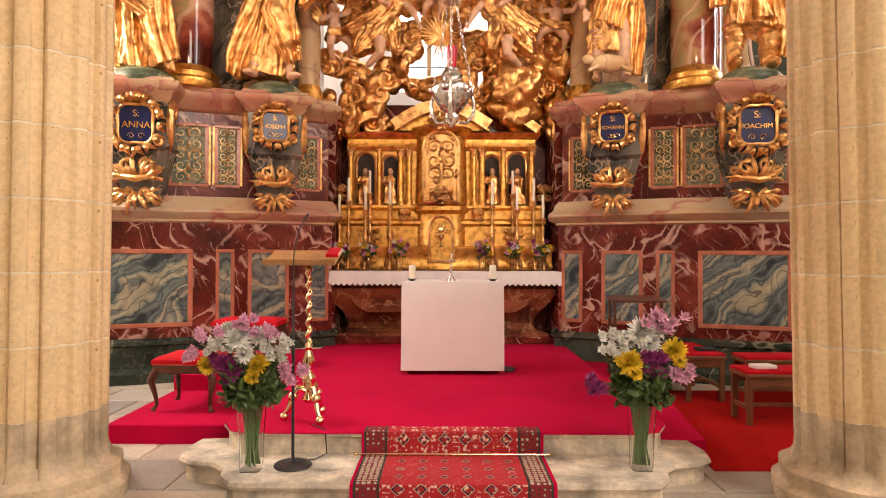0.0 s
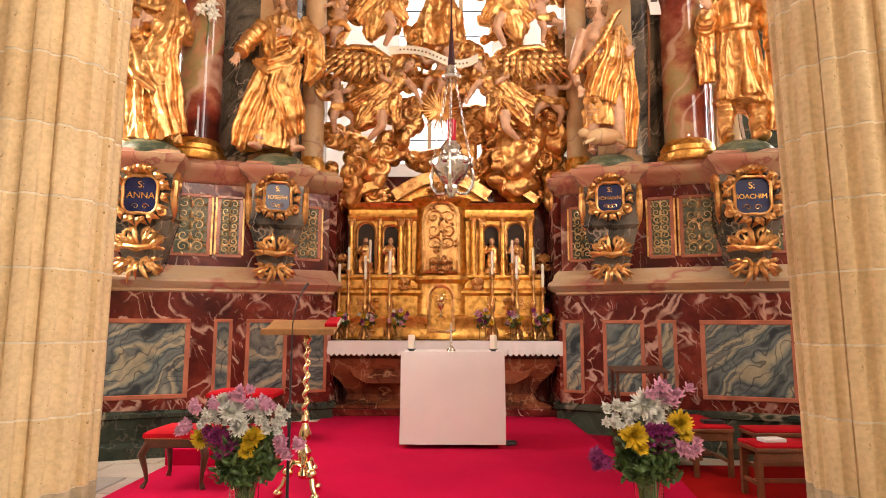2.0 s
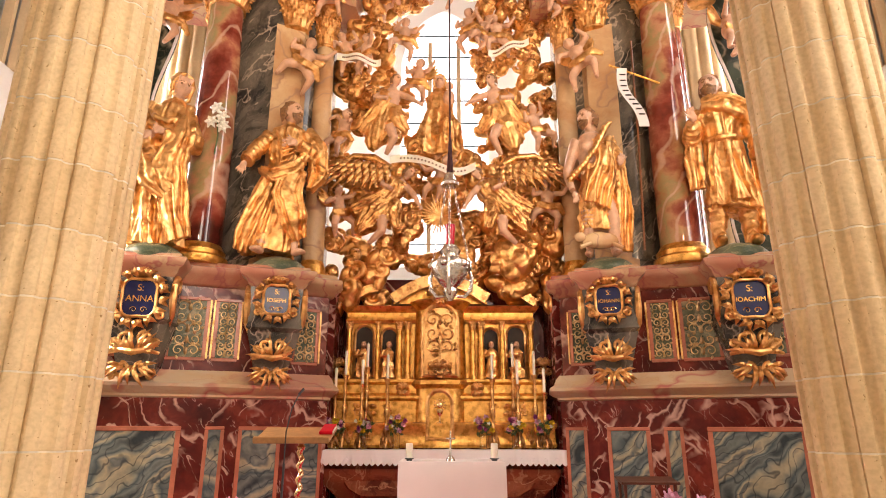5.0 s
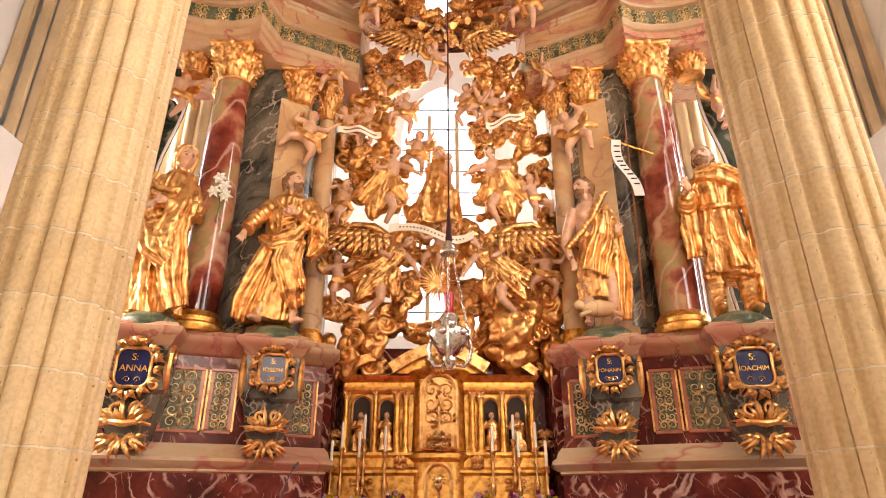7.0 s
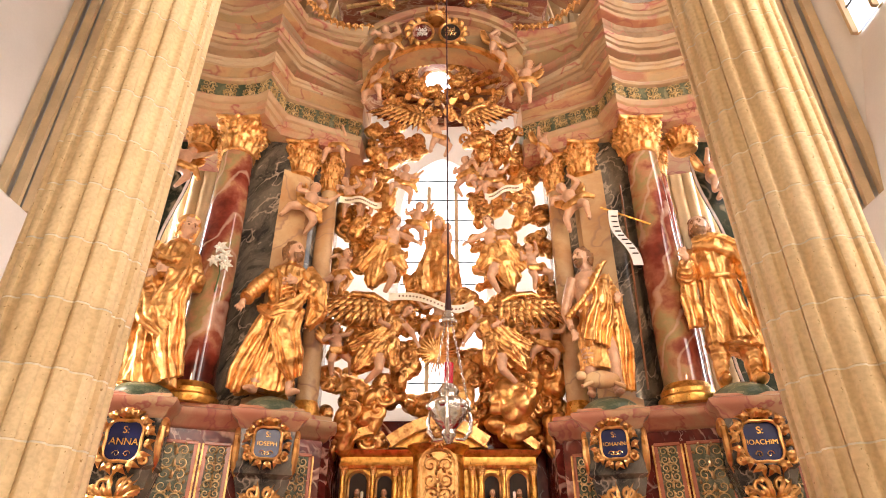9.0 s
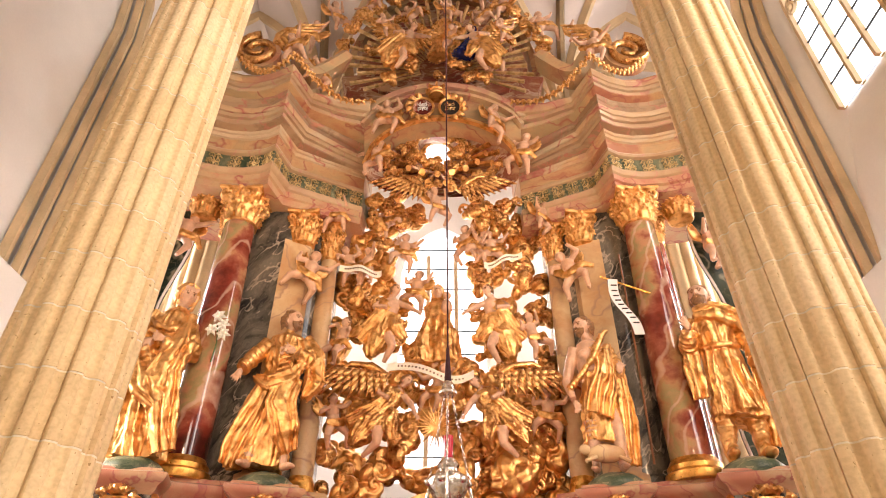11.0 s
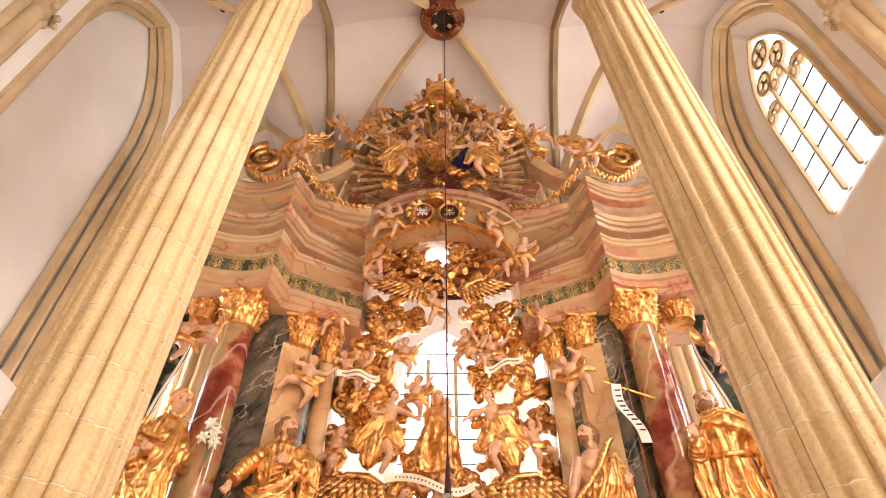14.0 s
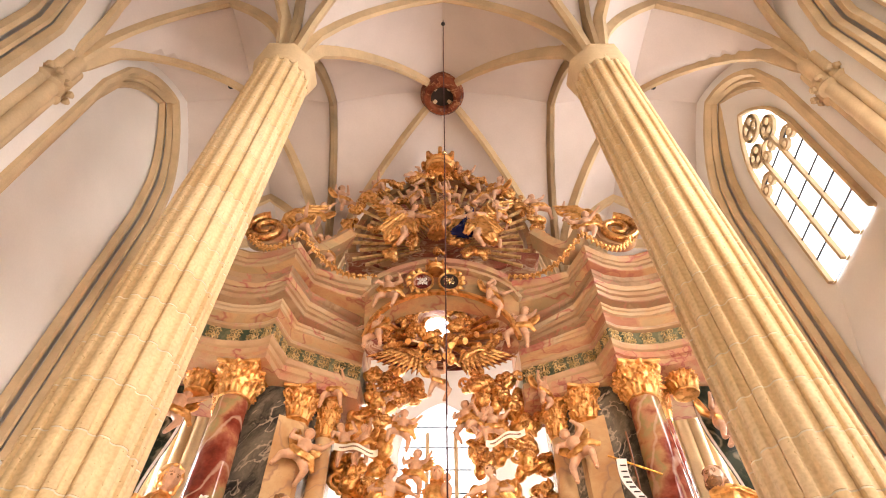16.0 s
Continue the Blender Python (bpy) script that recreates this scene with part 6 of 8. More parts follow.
# gilt scrollwork panels on the pedestal zone
for s in (-1, 1):
    flip = Matrix.Diagonal((1 if s < 0 else -1, 1, 1, 1))
    for k, (a, b, u, w, z0, z1) in enumerate(((A1, A2, 0.05, 0.3, 2.66, 3.36), (A1, A2, 0.585, 0.42, 2.64, 3.4), (A1, A2, 0.9, 0.25, 2.64, 3.4), (A2, A3, 0.72, 0.3, 2.64, 3.36))):
        m = flip @ on_front(a, b, u, -0.055)
        p = thing("scrollwork_panel", "sage marble panel with gilt openwork scrolls", "ornament panel", group="scrollwork panels")
        framed_panel(p, m, w + 0.08, z0 - 0.05, z1 + 0.05, FRIEZE, ROSE, 0.045)
        part("scrollwork", Mesh().merge(scrolls(w * 0.88, z1 - z0 - 0.02, 7 + k, 0.011), m @ pose(0, -0.012, (z0 + z1) / 2)), PALEGOLD, p, "gilt curling scrollwork")
        for e in (-1, 1):
            part("gilt_fillet", Mesh().merge(Mesh().box(-0.012, 0.012, -0.035, 0, z0 - 0.02, z1 + 0.02, 0.004), m @ pose(e * (w / 2 + 0.055), 0, 0)), GOLD, p)

# dark red core behind the high altar
core = thing("altar_niche", "dark red marble niche walls behind the high altar", "altarpiece")
part("back", Mesh().box(-1.9, 1.9, 9.98, 10.2, 0.3, 4.12), RED, core)
for s in (-1, 1):
    part("cheek", Mesh().solid(mirror([(-1.84, 9.25), (-1.66, 9.25), (-1.62, 10.0), (-1.84, 10.0)], s), [(0, 0.36), (0, 3.66), (0.05, 3.74), (0.05, 3.86), (0, 3.9)]), RED, core)

# ---- the gilded high altar ----
AX = -0.06
PEDIMENT = [(-0.1, -0.07), (-0.13, -0.05), (-0.13, -0.01), (-0.09, 0.0), (-0.09, 0.02), (-0.17, 0.05), (-0.18, 0.08), (-0.14, 0.1), (0.14, 0.1), (0.14, -0.07)]
alt = thing("gilded_altar", "gilded altar shrine with tabernacle, columns and saint niches", "altar shrine", pose(AX, 0, 0))


def steps_out(x, y0, y1, rows, dx=0.0):
    return Mesh().solid([(-x, y0), (x, y0), (x, y1), (-x, y1)], rows)


part("gradine", steps_out(1.68, 9.32, 9.95, [(0, 1.46), (0.02, 1.5), (0, 1.54), (0, 1.72), (0.03, 1.76), (0.03, 1.8), (-0.03, 1.82)]), ALTARGOLD, alt)
part("predella", steps_out(1.55, 9.45, 9.95, [(0, 1.8), (0, 2.12), (0.05, 2.16), (0.05, 2.2), (0.0, 2.24), (0.0, 2.36), (0.04, 2.4), (0.04, 2.44), (-0.02, 2.46)]), ALTARGOLD, alt)
part("body", steps_out(1.44, 9.62, 9.95, [(0, 2.44), (0, 3.34)]), ALTARGOLD, alt)
part("architrave", steps_out(1.46, 9.55, 9.95, [(0, 3.32), (0.02, 3.36), (0.0, 3.4), (0.0, 3.48), (0.06, 3.52), (0.09, 3.57), (0.02, 3.6)]), ALTARGOLD, alt)
bow = [(0.4 * math.cos(a), 9.55 + 0.24 * math.sin(a)) for a in [math.pi + math.pi * i / 16 for i in range(17)]]
part("tabernacle", Mesh().solid(bow, [(0.03, 1.46), (0.03, 1.56), (0.0, 1.6), (0.0, 2.3), (0.06, 2.36), (0.06, 2.42), (0.0, 2.46), (-0.02, 3.56)]), ALTARGOLD, alt)
part("tabernacle_cornice", Mesh().solid(bow, [(-0.02, 3.5), (0.05, 3.56), (0.1, 3.62), (0.02, 3.66)]), ALTARGOLD, alt)


def arch_line(w, z0, z1, n=14):
    return [(-w / 2, z0), (w / 2, z0)] + [(w / 2 * math.cos(a), z1 - w / 2 + w / 2 * math.sin(a)) for a in [math.pi * i / n for i in range(n + 1)]]


def arch_frame(w, z0, z1, m, t=0.03):
    line = arch_line(w, z0, z1)
    line = line[1:] + line[:2]
    pts = [m @ Vector((x, 0, z)) for x, z in line]
    return Mesh().sweep([(-t, -0.02), (-t, 0.02), (0, 0.035), (t, 0.02), (t, -0.02)], pts, ups=[m.to_3x3() @ Vector((0, -1, 0))] * len(pts))


door = part("tabernacle_door", Mesh().plate(arch_line(0.34, 1.6, 2.24), 0.05, pose(0, 9.285, 0), bevel=0.01), ALTARGOLD, alt, "arched gilt door with a chalice relief")
part("door_frame", arch_frame(0.36, 1.58, 2.27, pose(0, 9.29, 0)), GOLD, door)
ch = Mesh().lathe([(0.05, 0), (0.05, 0.012), (0.015, 0.03), (0.012, 0.1), (0.02, 0.11), (0.045, 0.14), (0.05, 0.2)], 14, squash=0.5)
ch.ball((0, 0, 0.26), (0.045, 0.015, 0.045), 14, 8)
for i in range(12):
    leaf(ch, 0.05 * math.cos(i * 0.5236), 0.26 + 0.05 * math.sin(i * 0.5236), i * 0.5236, 0.06, 0.008, lift=0.01)
part("chalice_relief", Mesh().merge(ch, pose(0, 9.27, 1.8)), BRASS, door)
part("niche_panel", Mesh().plate(arch_line(0.5, 2.5, 3.52), 0.05, pose(0, 9.315, 0), bevel=0.01), GOLD, alt, "shining gilt arched panel")
part("niche_frame", arch_frame(0.52, 2.48, 3.56, pose(0, 9.3, 0)), GOLD, alt)
part("panel_foliage", Mesh().merge(scrolls(0.44, 0.62, 5, 0.02), pose(0, 9.3, 3.12)), OLDGOLD, alt, "carved gilt foliage")
part("panel_leaf", Mesh().merge(bracket_foliage(0.34, 0.22), pose(0, 9.27, 2.6)), OLDGOLD, alt)
cr = Mesh().box(-0.016, 0.016, -0.015, 0.015, 0, 0.62, 0.004).box(-0.13, 0.13, -0.015, 0.015, 0.42, 0.45, 0.004)
cr.lathe([(0.07, 0), (0.06, 0.03), (0.02, 0.06)], 14)
part("crucifix", Mesh().merge(cr, pose(0, 9.2, 2.44)), OLDGOLD, alt, "plain gilt crucifix")
for s in (-1, 1):
    for x, r in ((0.5, 0.045), (0.63, 0.05), (1.4, 0.045), (0.96, 0.035)):
        c = part("column", Mesh().lathe([(r * 1.4, 2.44), (r * 1.4, 2.48), (r * 1.1, 2.5), (r, 2.53), (r * 1.03, 2.8), (r * 0.86, 3.2)], 16, at=(s * x, 9.47, 0)), ALTARGOLD, alt)
        capital("capital", r * 0.86, 0.13, (s * x, 9.47, 3.2), c)
    for x, w, z1 in ((1.18, 0.28, 3.26), (0.79, 0.24, 3.22)):
        # no hollow here: a flat plate with the niche's shade as its colour
        part("niche", Mesh().plate(arch_line(w, 2.5, z1), 0.04, pose(s * x, 9.605, 0)), DARK, alt, "flat dark round-headed plate standing for a shaded niche")
        part("niche_frame", arch_frame(w + 0.02, 2.48, z1 + 0.02, pose(s * x, 9.6, 0), 0.022), GOLD, alt)
        g = Mesh()
        drapery(g, 0.56, ROBE, (0.03 * s, 0.0), 0.4, int(x * 100) + s, n=22, m=16)
        head_on(g, (0, -0.02, 0.5), 0.045, beard=(x > 1))
        limb(g, [(-0.08, 0, 0.42), (-0.13, -0.04, 0.32), (0.02, -0.1, 0.34)], [0.03, 0.03, 0.02], 0, 7)
        st = tagged(new("niche_statue", mesh_of("niche_statue", g, [OLDGOLD, FLESH, HAIR], 55)), "small gilt saint standing in the shrine niche", "statue", "niche statues")
        st.matrix_world = pose(AX + s * x, 9.53, 2.47)
    # broken pediments
    pts = [(s * (0.98 + 0.5 * u), 9.5, 3.6 + 0.24 * math.sin((1 - u) * math.pi * 0.5) * 1.0) for u in [i / 10 for i in range(11)]]
    part("side_pediment", Mesh().sweep([(a * 0.75, b * 0.75) for a, b in PEDIMENT], pts if s > 0 else pts[::-1]), OLDGOLD, alt)
    pts = [(s * (0.72 - 0.7 * u), 9.42, 3.64 + 0.3 * math.sin(u * math.pi * 0.5)) for u in [i / 10 for i in range(11)]]
    part("middle_pediment", Mesh().sweep(PEDIMENT, pts if s < 0 else pts[::-1]), OLDGOLD, alt)
    wall = [(s * 0.74, 3.6)] + [(p[0], p[2]) for p in pts] + [(0, 3.6)]
    part("tympanum", Mesh().plate(wall if s < 0 else wall[::-1], 0.1, pose(0, 9.44, 0)), ALTARGOLD, alt)
    part("side_leaf", Mesh().merge(bracket_foliage(0.26, 0.3), pose(s * 1.58, 9.6, 2.66)), OLDGOLD, alt)
    part("gradine_scroll", Mesh().merge(scrolls(0.9, 0.2, 9, 0.012), pose(s * 1.0, 9.43, 2.0)), GOLD, alt)
    part("gradine_scroll", Mesh().merge(scrolls(1.0, 0.16, 8, 0.012), pose(s * 1.05, 9.3, 1.63)), GOLD, alt)
    part("bracket_leaf", Mesh().merge(bracket_foliage(0.16, 0.2), pose(s * 0.56, 9.42, 2.3)), GOLD, alt)
part("crest_leaf", Mesh().merge(bracket_foliage(0.4, 0.34), pose(0, 9.35, 3.72)), OLDGOLD, alt)

# altar table
mensa = thing("altar_table", "brown and black marble altar table with curved front", "altar table", pose(AX, 0, 0))
part("top", Mesh().box(-1.84, 1.84, 9.0, 9.75, 1.36, 1.43, 0.01), BROWN, mensa)
part("chest", Mesh().solid([(-1.6, 9.25), (1.6, 9.25), (1.6, 9.9), (-1.6, 9.9)], [(0.02, 0.36), (0.02, 0.5), (-0.16, 0.56), (-0.2, 0.64), (-0.12, 0.8), (0.04, 0.98), (0.1, 1.1), (0.1, 1.18), (0.0, 1.26), (0.04, 1.36)]), BROWN, mensa, "brown veined marble chest")
part("front_panel", Mesh().plate([(-1.42, 1.1), (1.42, 1.1), (1.3, 0.92), (1.12, 0.82), (-1.12, 0.82), (-1.3, 0.92)], 0.1, pose(0, 9.19, 0) , bevel=0.02), BROWN, mensa, "chestnut brown marble front panel")
part("foot", Mesh().box(-1.72, 1.72, 9.12, 9.9, 0.36, 0.46, 0.01), RED, mensa)
cloth = thing("altar_cloth", "white altar cloth with a scalloped lace edge", "altar cloth", pose(AX, 0, 0))
part("linen", Mesh().box(-1.85, 1.85, 8.985, 9.4, 1.431, 1.442, 0.004), LINEN, cloth)
lace = Mesh()
n = 46
for i in range(n):
    x0, x1 = -1.86 + 3.72 * i / n, -1.86 + 3.72 * (i + 1) / n
    cols = []
    for q in range(6):
        u = q / 5
        x = x0 + (x1 - x0) * u
        yy = 8.975 - 0.012 * math.sin(i * 1.7 + u)
        cols.append([(x, yy, 1.44), (x, yy - 0.006, 1.34), (x, yy - 0.004, 1.265 - 0.035 * math.sin(math.pi * u)), (x, yy + 0.006, 1.265 - 0.035 * math.sin(math.pi * u)), (x, yy + 0.006, 1.44)])
    lace.rings(cols, close=False, caps=False)
part("lace", lace, LINEN, cloth, "scalloped white lace border")
for i in range(23):
    part("lace_rosette", Mesh().lathe([(0.03, 0), (0.034, 0.004), (0.03, 0.008)], 12, at=(0, 0, 0)), LINEN, cloth).matrix_basis = pose(-1.78 + i * 0.162, 8.962, 1.3, 90)

# candlesticks and vases on the altar
stick = Mesh()
for i in range(3):
    a = i * 2.094 + 0.5
    stick.tube([(0, 0, 0.14), (0.07 * math.cos(a), 0.07 * math.sin(a), 0.08), (0.1 * math.cos(a), 0.1 * math.sin(a), 0.01)], [0.03, 0.026, 0.02], 8)
stick.lathe([(0.03, 0.1), (0.05, 0.16), (0.03, 0.22), (0.015, 0.25), (0.03, 0.3), (0.04, 0.36), (0.016, 0.42), (0.022, 0.5), (0.03, 0.55), (0.015, 0.6), (0.045, 0.66), (0.05, 0.675), (0.02, 0.68)], 16)
ME_STICK = mesh_of("candlestick", stick, OLDGOLD, 50)
ME_CANDLE = mesh_of("candle", Mesh().lathe([(0.021, 0), (0.021, 0.34), (0.016, 0.352), (0.003, 0.355), (0.002, 0.37)], 14), WAX, 50)
for s in (-1, 1):
    for x, y, z1 in ((1.53, 9.22, 2.24), (1.4, 9.28, 2.5), (1.14, 9.22, 2.36), (1.09, 9.36, 2.62), (0.77, 9.22, 2.44)):
        c = thing("altar_candlestick", "gilt altar candlestick holding a tall ivory candle", "candlestick", pose(AX + s * x, y, 1.45 if y < 9.3 else 1.83), group="altar candlesticks")
        h = z1 - (1.45 if y < 9.3 else 1.83)
        piece("stem", ME_STICK, c, Matrix.Diagonal((1, 1, h / 0.68, 1)))
        piece("candle", ME_CANDLE, c, pose(0, 0, h - 0.005))


# ---- flowers ----
def bloom(petal, r, n, layers, cup=0.5, wide=0.075, seed=1):
    """A full flower head: many layers of petals, each a little out of line."""
    rnd = random.Random(seed)
    g = Mesh()
    for L in range(layers):
        el = -0.25 + 1.6 * L / max(1, layers - 1)
        for i in range(n):
            a = 2 * math.pi * (i + 0.5 * (L % 2) + rnd.uniform(-0.35, 0.35)) / n
            rr = r * (1 - 0.4 * L / layers) * rnd.uniform(0.75, 1.1)
            tilt, curl = el + rnd.uniform(-0.22, 0.22), cup * rnd.uniform(0.4, 1.6)
            rows = []
            for q in range(4):
                u = q / 3
                w = rr * wide * (0.45 + math.sin(math.pi * min(1, u + 0.12)))
                e = tilt + curl * u
                rows.append([(rr * u * math.cos(e), b * w, rr * u * math.sin(e) + (0.12 * w if b == 0 else 0)) for b in (-1, 0, 1)])
            g.merge(Mesh().rings(rows, close=False, caps=False), pose(0, 0, 0, 0, 0, math.degrees(a)))
    g.ball((0, 0, 0), r * 0.3, 8, 6)
    return mesh_of("blossom", g, petal, 0)


BLOOMS = {"white": bloom(WHITE_P, 0.088, 30, 8, 0.35, 0.08), "yellow": bloom(YELLOW_P, 0.078, 26, 8, 0.3, 0.09), "pink": bloom(PINK_P, 0.055, 12, 5, 0.9, 0.17), "purple": bloom(PURPLE_P, 0.05, 16, 4, 0.5, 0.11), "button": bloom(WHITE_P, 0.036, 12, 5, 0.8, 0.16)}


def leaves_mesh(n, rx, rz, seed, size=0.07):
    rnd = random.Random(seed)
    g = Mesh()
    for i in range(n):
        a, u = rnd.uniform(0, 6.28), rnd.random() ** 0.5
        z = rnd.uniform(-rz, rz)
        sub = Mesh()
        leaf(sub, 0, 0, rnd.uniform(0.2, 2.9), size * rnd.uniform(0.6, 1.4), size * 0.22, lift=0.015)
        g.merge(sub, pose(rx * u * math.cos(a), rx * u * math.sin(a), z, rnd.uniform(-60, 60), 0, rnd.uniform(0, 360)))
    return g


def bouquet(at, seed, pick, flare):
    rnd = random.Random(seed)
    v = thing("flower_vase", "clear glass vase of white, yellow, pink and purple flowers", "flower vase", pose(*at), group="floor vases")
    sq = [(-0.07, -0.07), (0.07, -0.07), (0.07, 0.07), (-0.07, 0.07)]
    ring = lambda k, z: [(k * math.cos(a) * (1 + 0.12 * math.cos(4 * a - math.pi) ** 1), k * math.sin(a) * (1 + 0.12 * math.cos(4 * a - math.pi)), z) for a in [2 * math.pi * i / 24 + math.pi / 4 for i in range(24)]]
    gl = Mesh().rings([ring(0.075, 0), ring(0.078, 0.01), ring(0.085, 0.25), ring(0.1, 0.46), ring(0.096, 0.46), ring(0.081, 0.25), ring(0.072, 0.02)])
    part("glass", gl, GLASS, v, "clear square glass").visible_shadow = False
    for i in range(26):
        a, r0, r1 = rnd.uniform(0, 6.28), rnd.uniform(0.01, 0.05), rnd.uniform(0.02, 0.085)
        part("stem", Mesh().tube([(r0 * 1.2 * math.cos(a + 0.8), r0 * 1.2 * math.sin(a + 0.8), 0.04), (r1 * 0.6 * math.cos(a), r1 * 0.6 * math.sin(a), 0.26), (r1 * math.cos(a), r1 * math.sin(a), 0.47), (2.2 * r1 * math.cos(a), 2.2 * r1 * math.sin(a), 0.62)], 0.006, 5), STEM, v)
    lv = part("foliage", Mesh().merge(leaves_mesh(560, 0.19, 0.15, seed, 0.07), pose(0, 0, 0.6)), LEAF, v, "mixed green leaves")
    lv["kind"] = "stuff"
    for kind, x, y, z, size in pick:
        piece("blossom", BLOOMS[kind], v, Matrix.Translation((x, y, z)) @ pose(0, 0, 0, 55 + rnd.uniform(-20, 20), rnd.uniform(-25, 25), 0) @ Matrix.Rotation(rnd.uniform(0, 6), 4, "Z") @ Matrix.Scale(size, 4))
    for kind, n, cx, cz, sp in flare:
        for i in range(n):
            x, z = cx + rnd.uniform(-sp, sp), cz + rnd.uniform(-sp, sp) * 0.8
            piece("blossom", BLOOMS[kind], v, Matrix.Translation((x, -0.12 - rnd.uniform(0, 0.06), z)) @ pose(0, 0, 0, 60 + rnd.uniform(-25, 25), rnd.uniform(-25, 25), 0) @ Matrix.Scale(rnd.uniform(0.85, 1.2), 4))
            part("stem", Mesh().tube([(x, -0.1, z), (x * 0.6, -0.05, (z + 0.55) / 2), (x * 0.15, 0, 0.5)], 0.003, 4), STEM, v)
    return v


bouquet((-1.35, 4.3, 0.18), 5, [("white", -0.05, -0.14, 0.93, 1.15), ("white", 0.0, -0.16, 0.84, 0.9), ("white", -0.13, -0.1, 0.99, 0.8), ("white", 0.08, -0.1, 0.95, 0.8), ("yellow", -0.25, -0.14, 0.76, 1.0), ("yellow", 0.1, -0.17, 0.76, 1.15), ("yellow", 0.06, -0.18, 0.68, 0.7)],
        [("purple", 16, -0.13, 0.73, 0.09), ("pink", 5, 0.02, 1.05, 0.1), ("pink", 3, -0.24, 0.95, 0.07), ("pink", 3, -0.34, 0.8, 0.05), ("pink", 5, 0.32, 0.68, 0.09), ("pink", 3, 0.2, 0.98, 0.06), ("button", 22, 0.2, 0.88, 0.1), ("button", 14, -0.17, 0.9, 0.08)])
bouquet((1.39, 4.35, 0.18), 6, [("white", -0.05, -0.14, 0.98, 1.2), ("white", 0.02, -0.1, 0.9, 1.0), ("white", -0.14, -0.1, 0.92, 0.8), ("white", 0.08, -0.12, 1.0, 0.8), ("yellow", -0.14, -0.17, 0.78, 1.3), ("yellow", 0.18, -0.14, 0.86, 1.15), ("yellow", 0.22, -0.12, 0.78, 0.8), ("yellow", -0.1, -0.19, 0.7, 0.7)],
        [("purple", 16, 0.02, 0.76, 0.08), ("pink", 6, 0.16, 1.05, 0.1), ("pink", 5, 0.26, 0.68, 0.08), ("pink", 4, 0.02, 1.08, 0.06), ("purple", 6, -0.33, 0.62, 0.07), ("button", 22, -0.24, 0.92, 0.09)])
for s in (-1, 1):
    for i, x in enumerate((1.48, 1.08, 0.62)):
        v = thing("altar_flower_vase", "small glass vase of mixed flowers on the altar", "flower vase", pose(AX + s * x, 9.16, 1.45), group="altar vases")
        part("glass", Mesh().lathe([(0.045, 0), (0.05, 0.02), (0.05, 0.18), (0.06, 0.22), (0.055, 0.22), (0.044, 0.18), (0.042, 0.02)], 16), GLASS, v)
        lv = part("foliage", Mesh().merge(leaves_mesh(50, 0.1, 0.09, i, 0.06), pose(0, 0, 0.27)), LEAF, v)
        lv["kind"] = "stuff"
        for k in range(13):
            kind = ("yellow", "button", "pink", "purple")[(k + i) % 4]
            piece("blossom", BLOOMS[kind], v, pose(random.uniform(-0.13, 0.13), -0.06 - random.uniform(0, 0.06), 0.32 + random.uniform(-0.08, 0.12), 60, random.uniform(-30, 30)) @ Matrix.Scale(0.55 if kind == "yellow" else 0.9, 4))

# ---- middle arch, round opening, crowning glory ----
def crest(u):
    """The outer edge of the middle arch."""
    return 10.86 + 0.78 * max(0.0, math.cos(u * math.pi / 2)) ** 0.6


arch = thing("altar_arch", "curved ochre marble arch joining the entablatures", "arch")
outer = [(1.56 * u, crest(u)) for u in [-1 + i / 12 for i in range(25)]]
inner = [(1.45 * u, 9.62 + 1.16 * math.sqrt(max(0, 1 - u * u))) for u in [-1 + i / 12 for i in range(25)]]
g = Mesh()
g.rings([[(x, 8.74, z) for x, z in inner], [(x, 8.42 + 0.12 * (1 - (x / 1.5) ** 2) * -1, z) for x, z in inner], [(x, 8.42 - 0.12 * (1 - (x / 1.5) ** 2), z) for x, z in outer], [(x, 9.7, z) for x, z in outer]], close=False, caps=False)
part("fascia", g, OCHRE, arch)
for off, dz, t in ((0.0, 0.0, 0.07), (-0.06, -0.16, 0.04)):
    pts = [(x, 8.38 - 0.12 * (1 - (x / 1.5) ** 2) + off * 0.3, z + dz) for x, z in outer]
    part("moulding", Mesh().sweep([(-t * 1.6, -t), (-t * 2, 0), (-t, t), (t * 2, t), (t * 2, -t)], pts), BLUSH, arch)
pts = [(x, 8.36 - 0.1 * (1 - (x / 1.5) ** 2), z + 0.02) for x, z in inner]
part("gilt_edge", Mesh().sweep([(-0.05, -0.03), (-0.06, 0.03), (0.05, 0.04), (0.05, -0.03)], pts), GOLD, arch)
# half-dome with the round opening
OC = (-0.1, 9.3, 10.8)
g = Mesh()
n = 32
ring0 = [(OC[0] + 0.3 * math.cos(2 * math.pi * i / n), OC[1], OC[2] + 0.42 * math.sin(2 * math.pi * i / n)) for i in range(n)]
ring1 = [(1.46 * math.cos(2 * math.pi * i / n), 8.5 + 0.5 * max(0, -math.sin(2 * math.pi * i / n)), 9.62 + (1.26 if math.sin(2 * math.pi * i / n) > 0 else -0.12) * abs(math.sin(2 * math.pi * i / n))) for i in range(n)]
g.rings([ring0, [tuple(a * 0.55 + b * 0.45 for a, b in zip(p, q)) for p, q in zip(ring0, ring1)], ring1], caps=False)
g.rings([[(p[0], p[1] + 0.12, p[2]) for p in r] for r in (ring0, ring1)], caps=False)
part("half_dome", g, PINK, arch, "rosy marble half-dome")
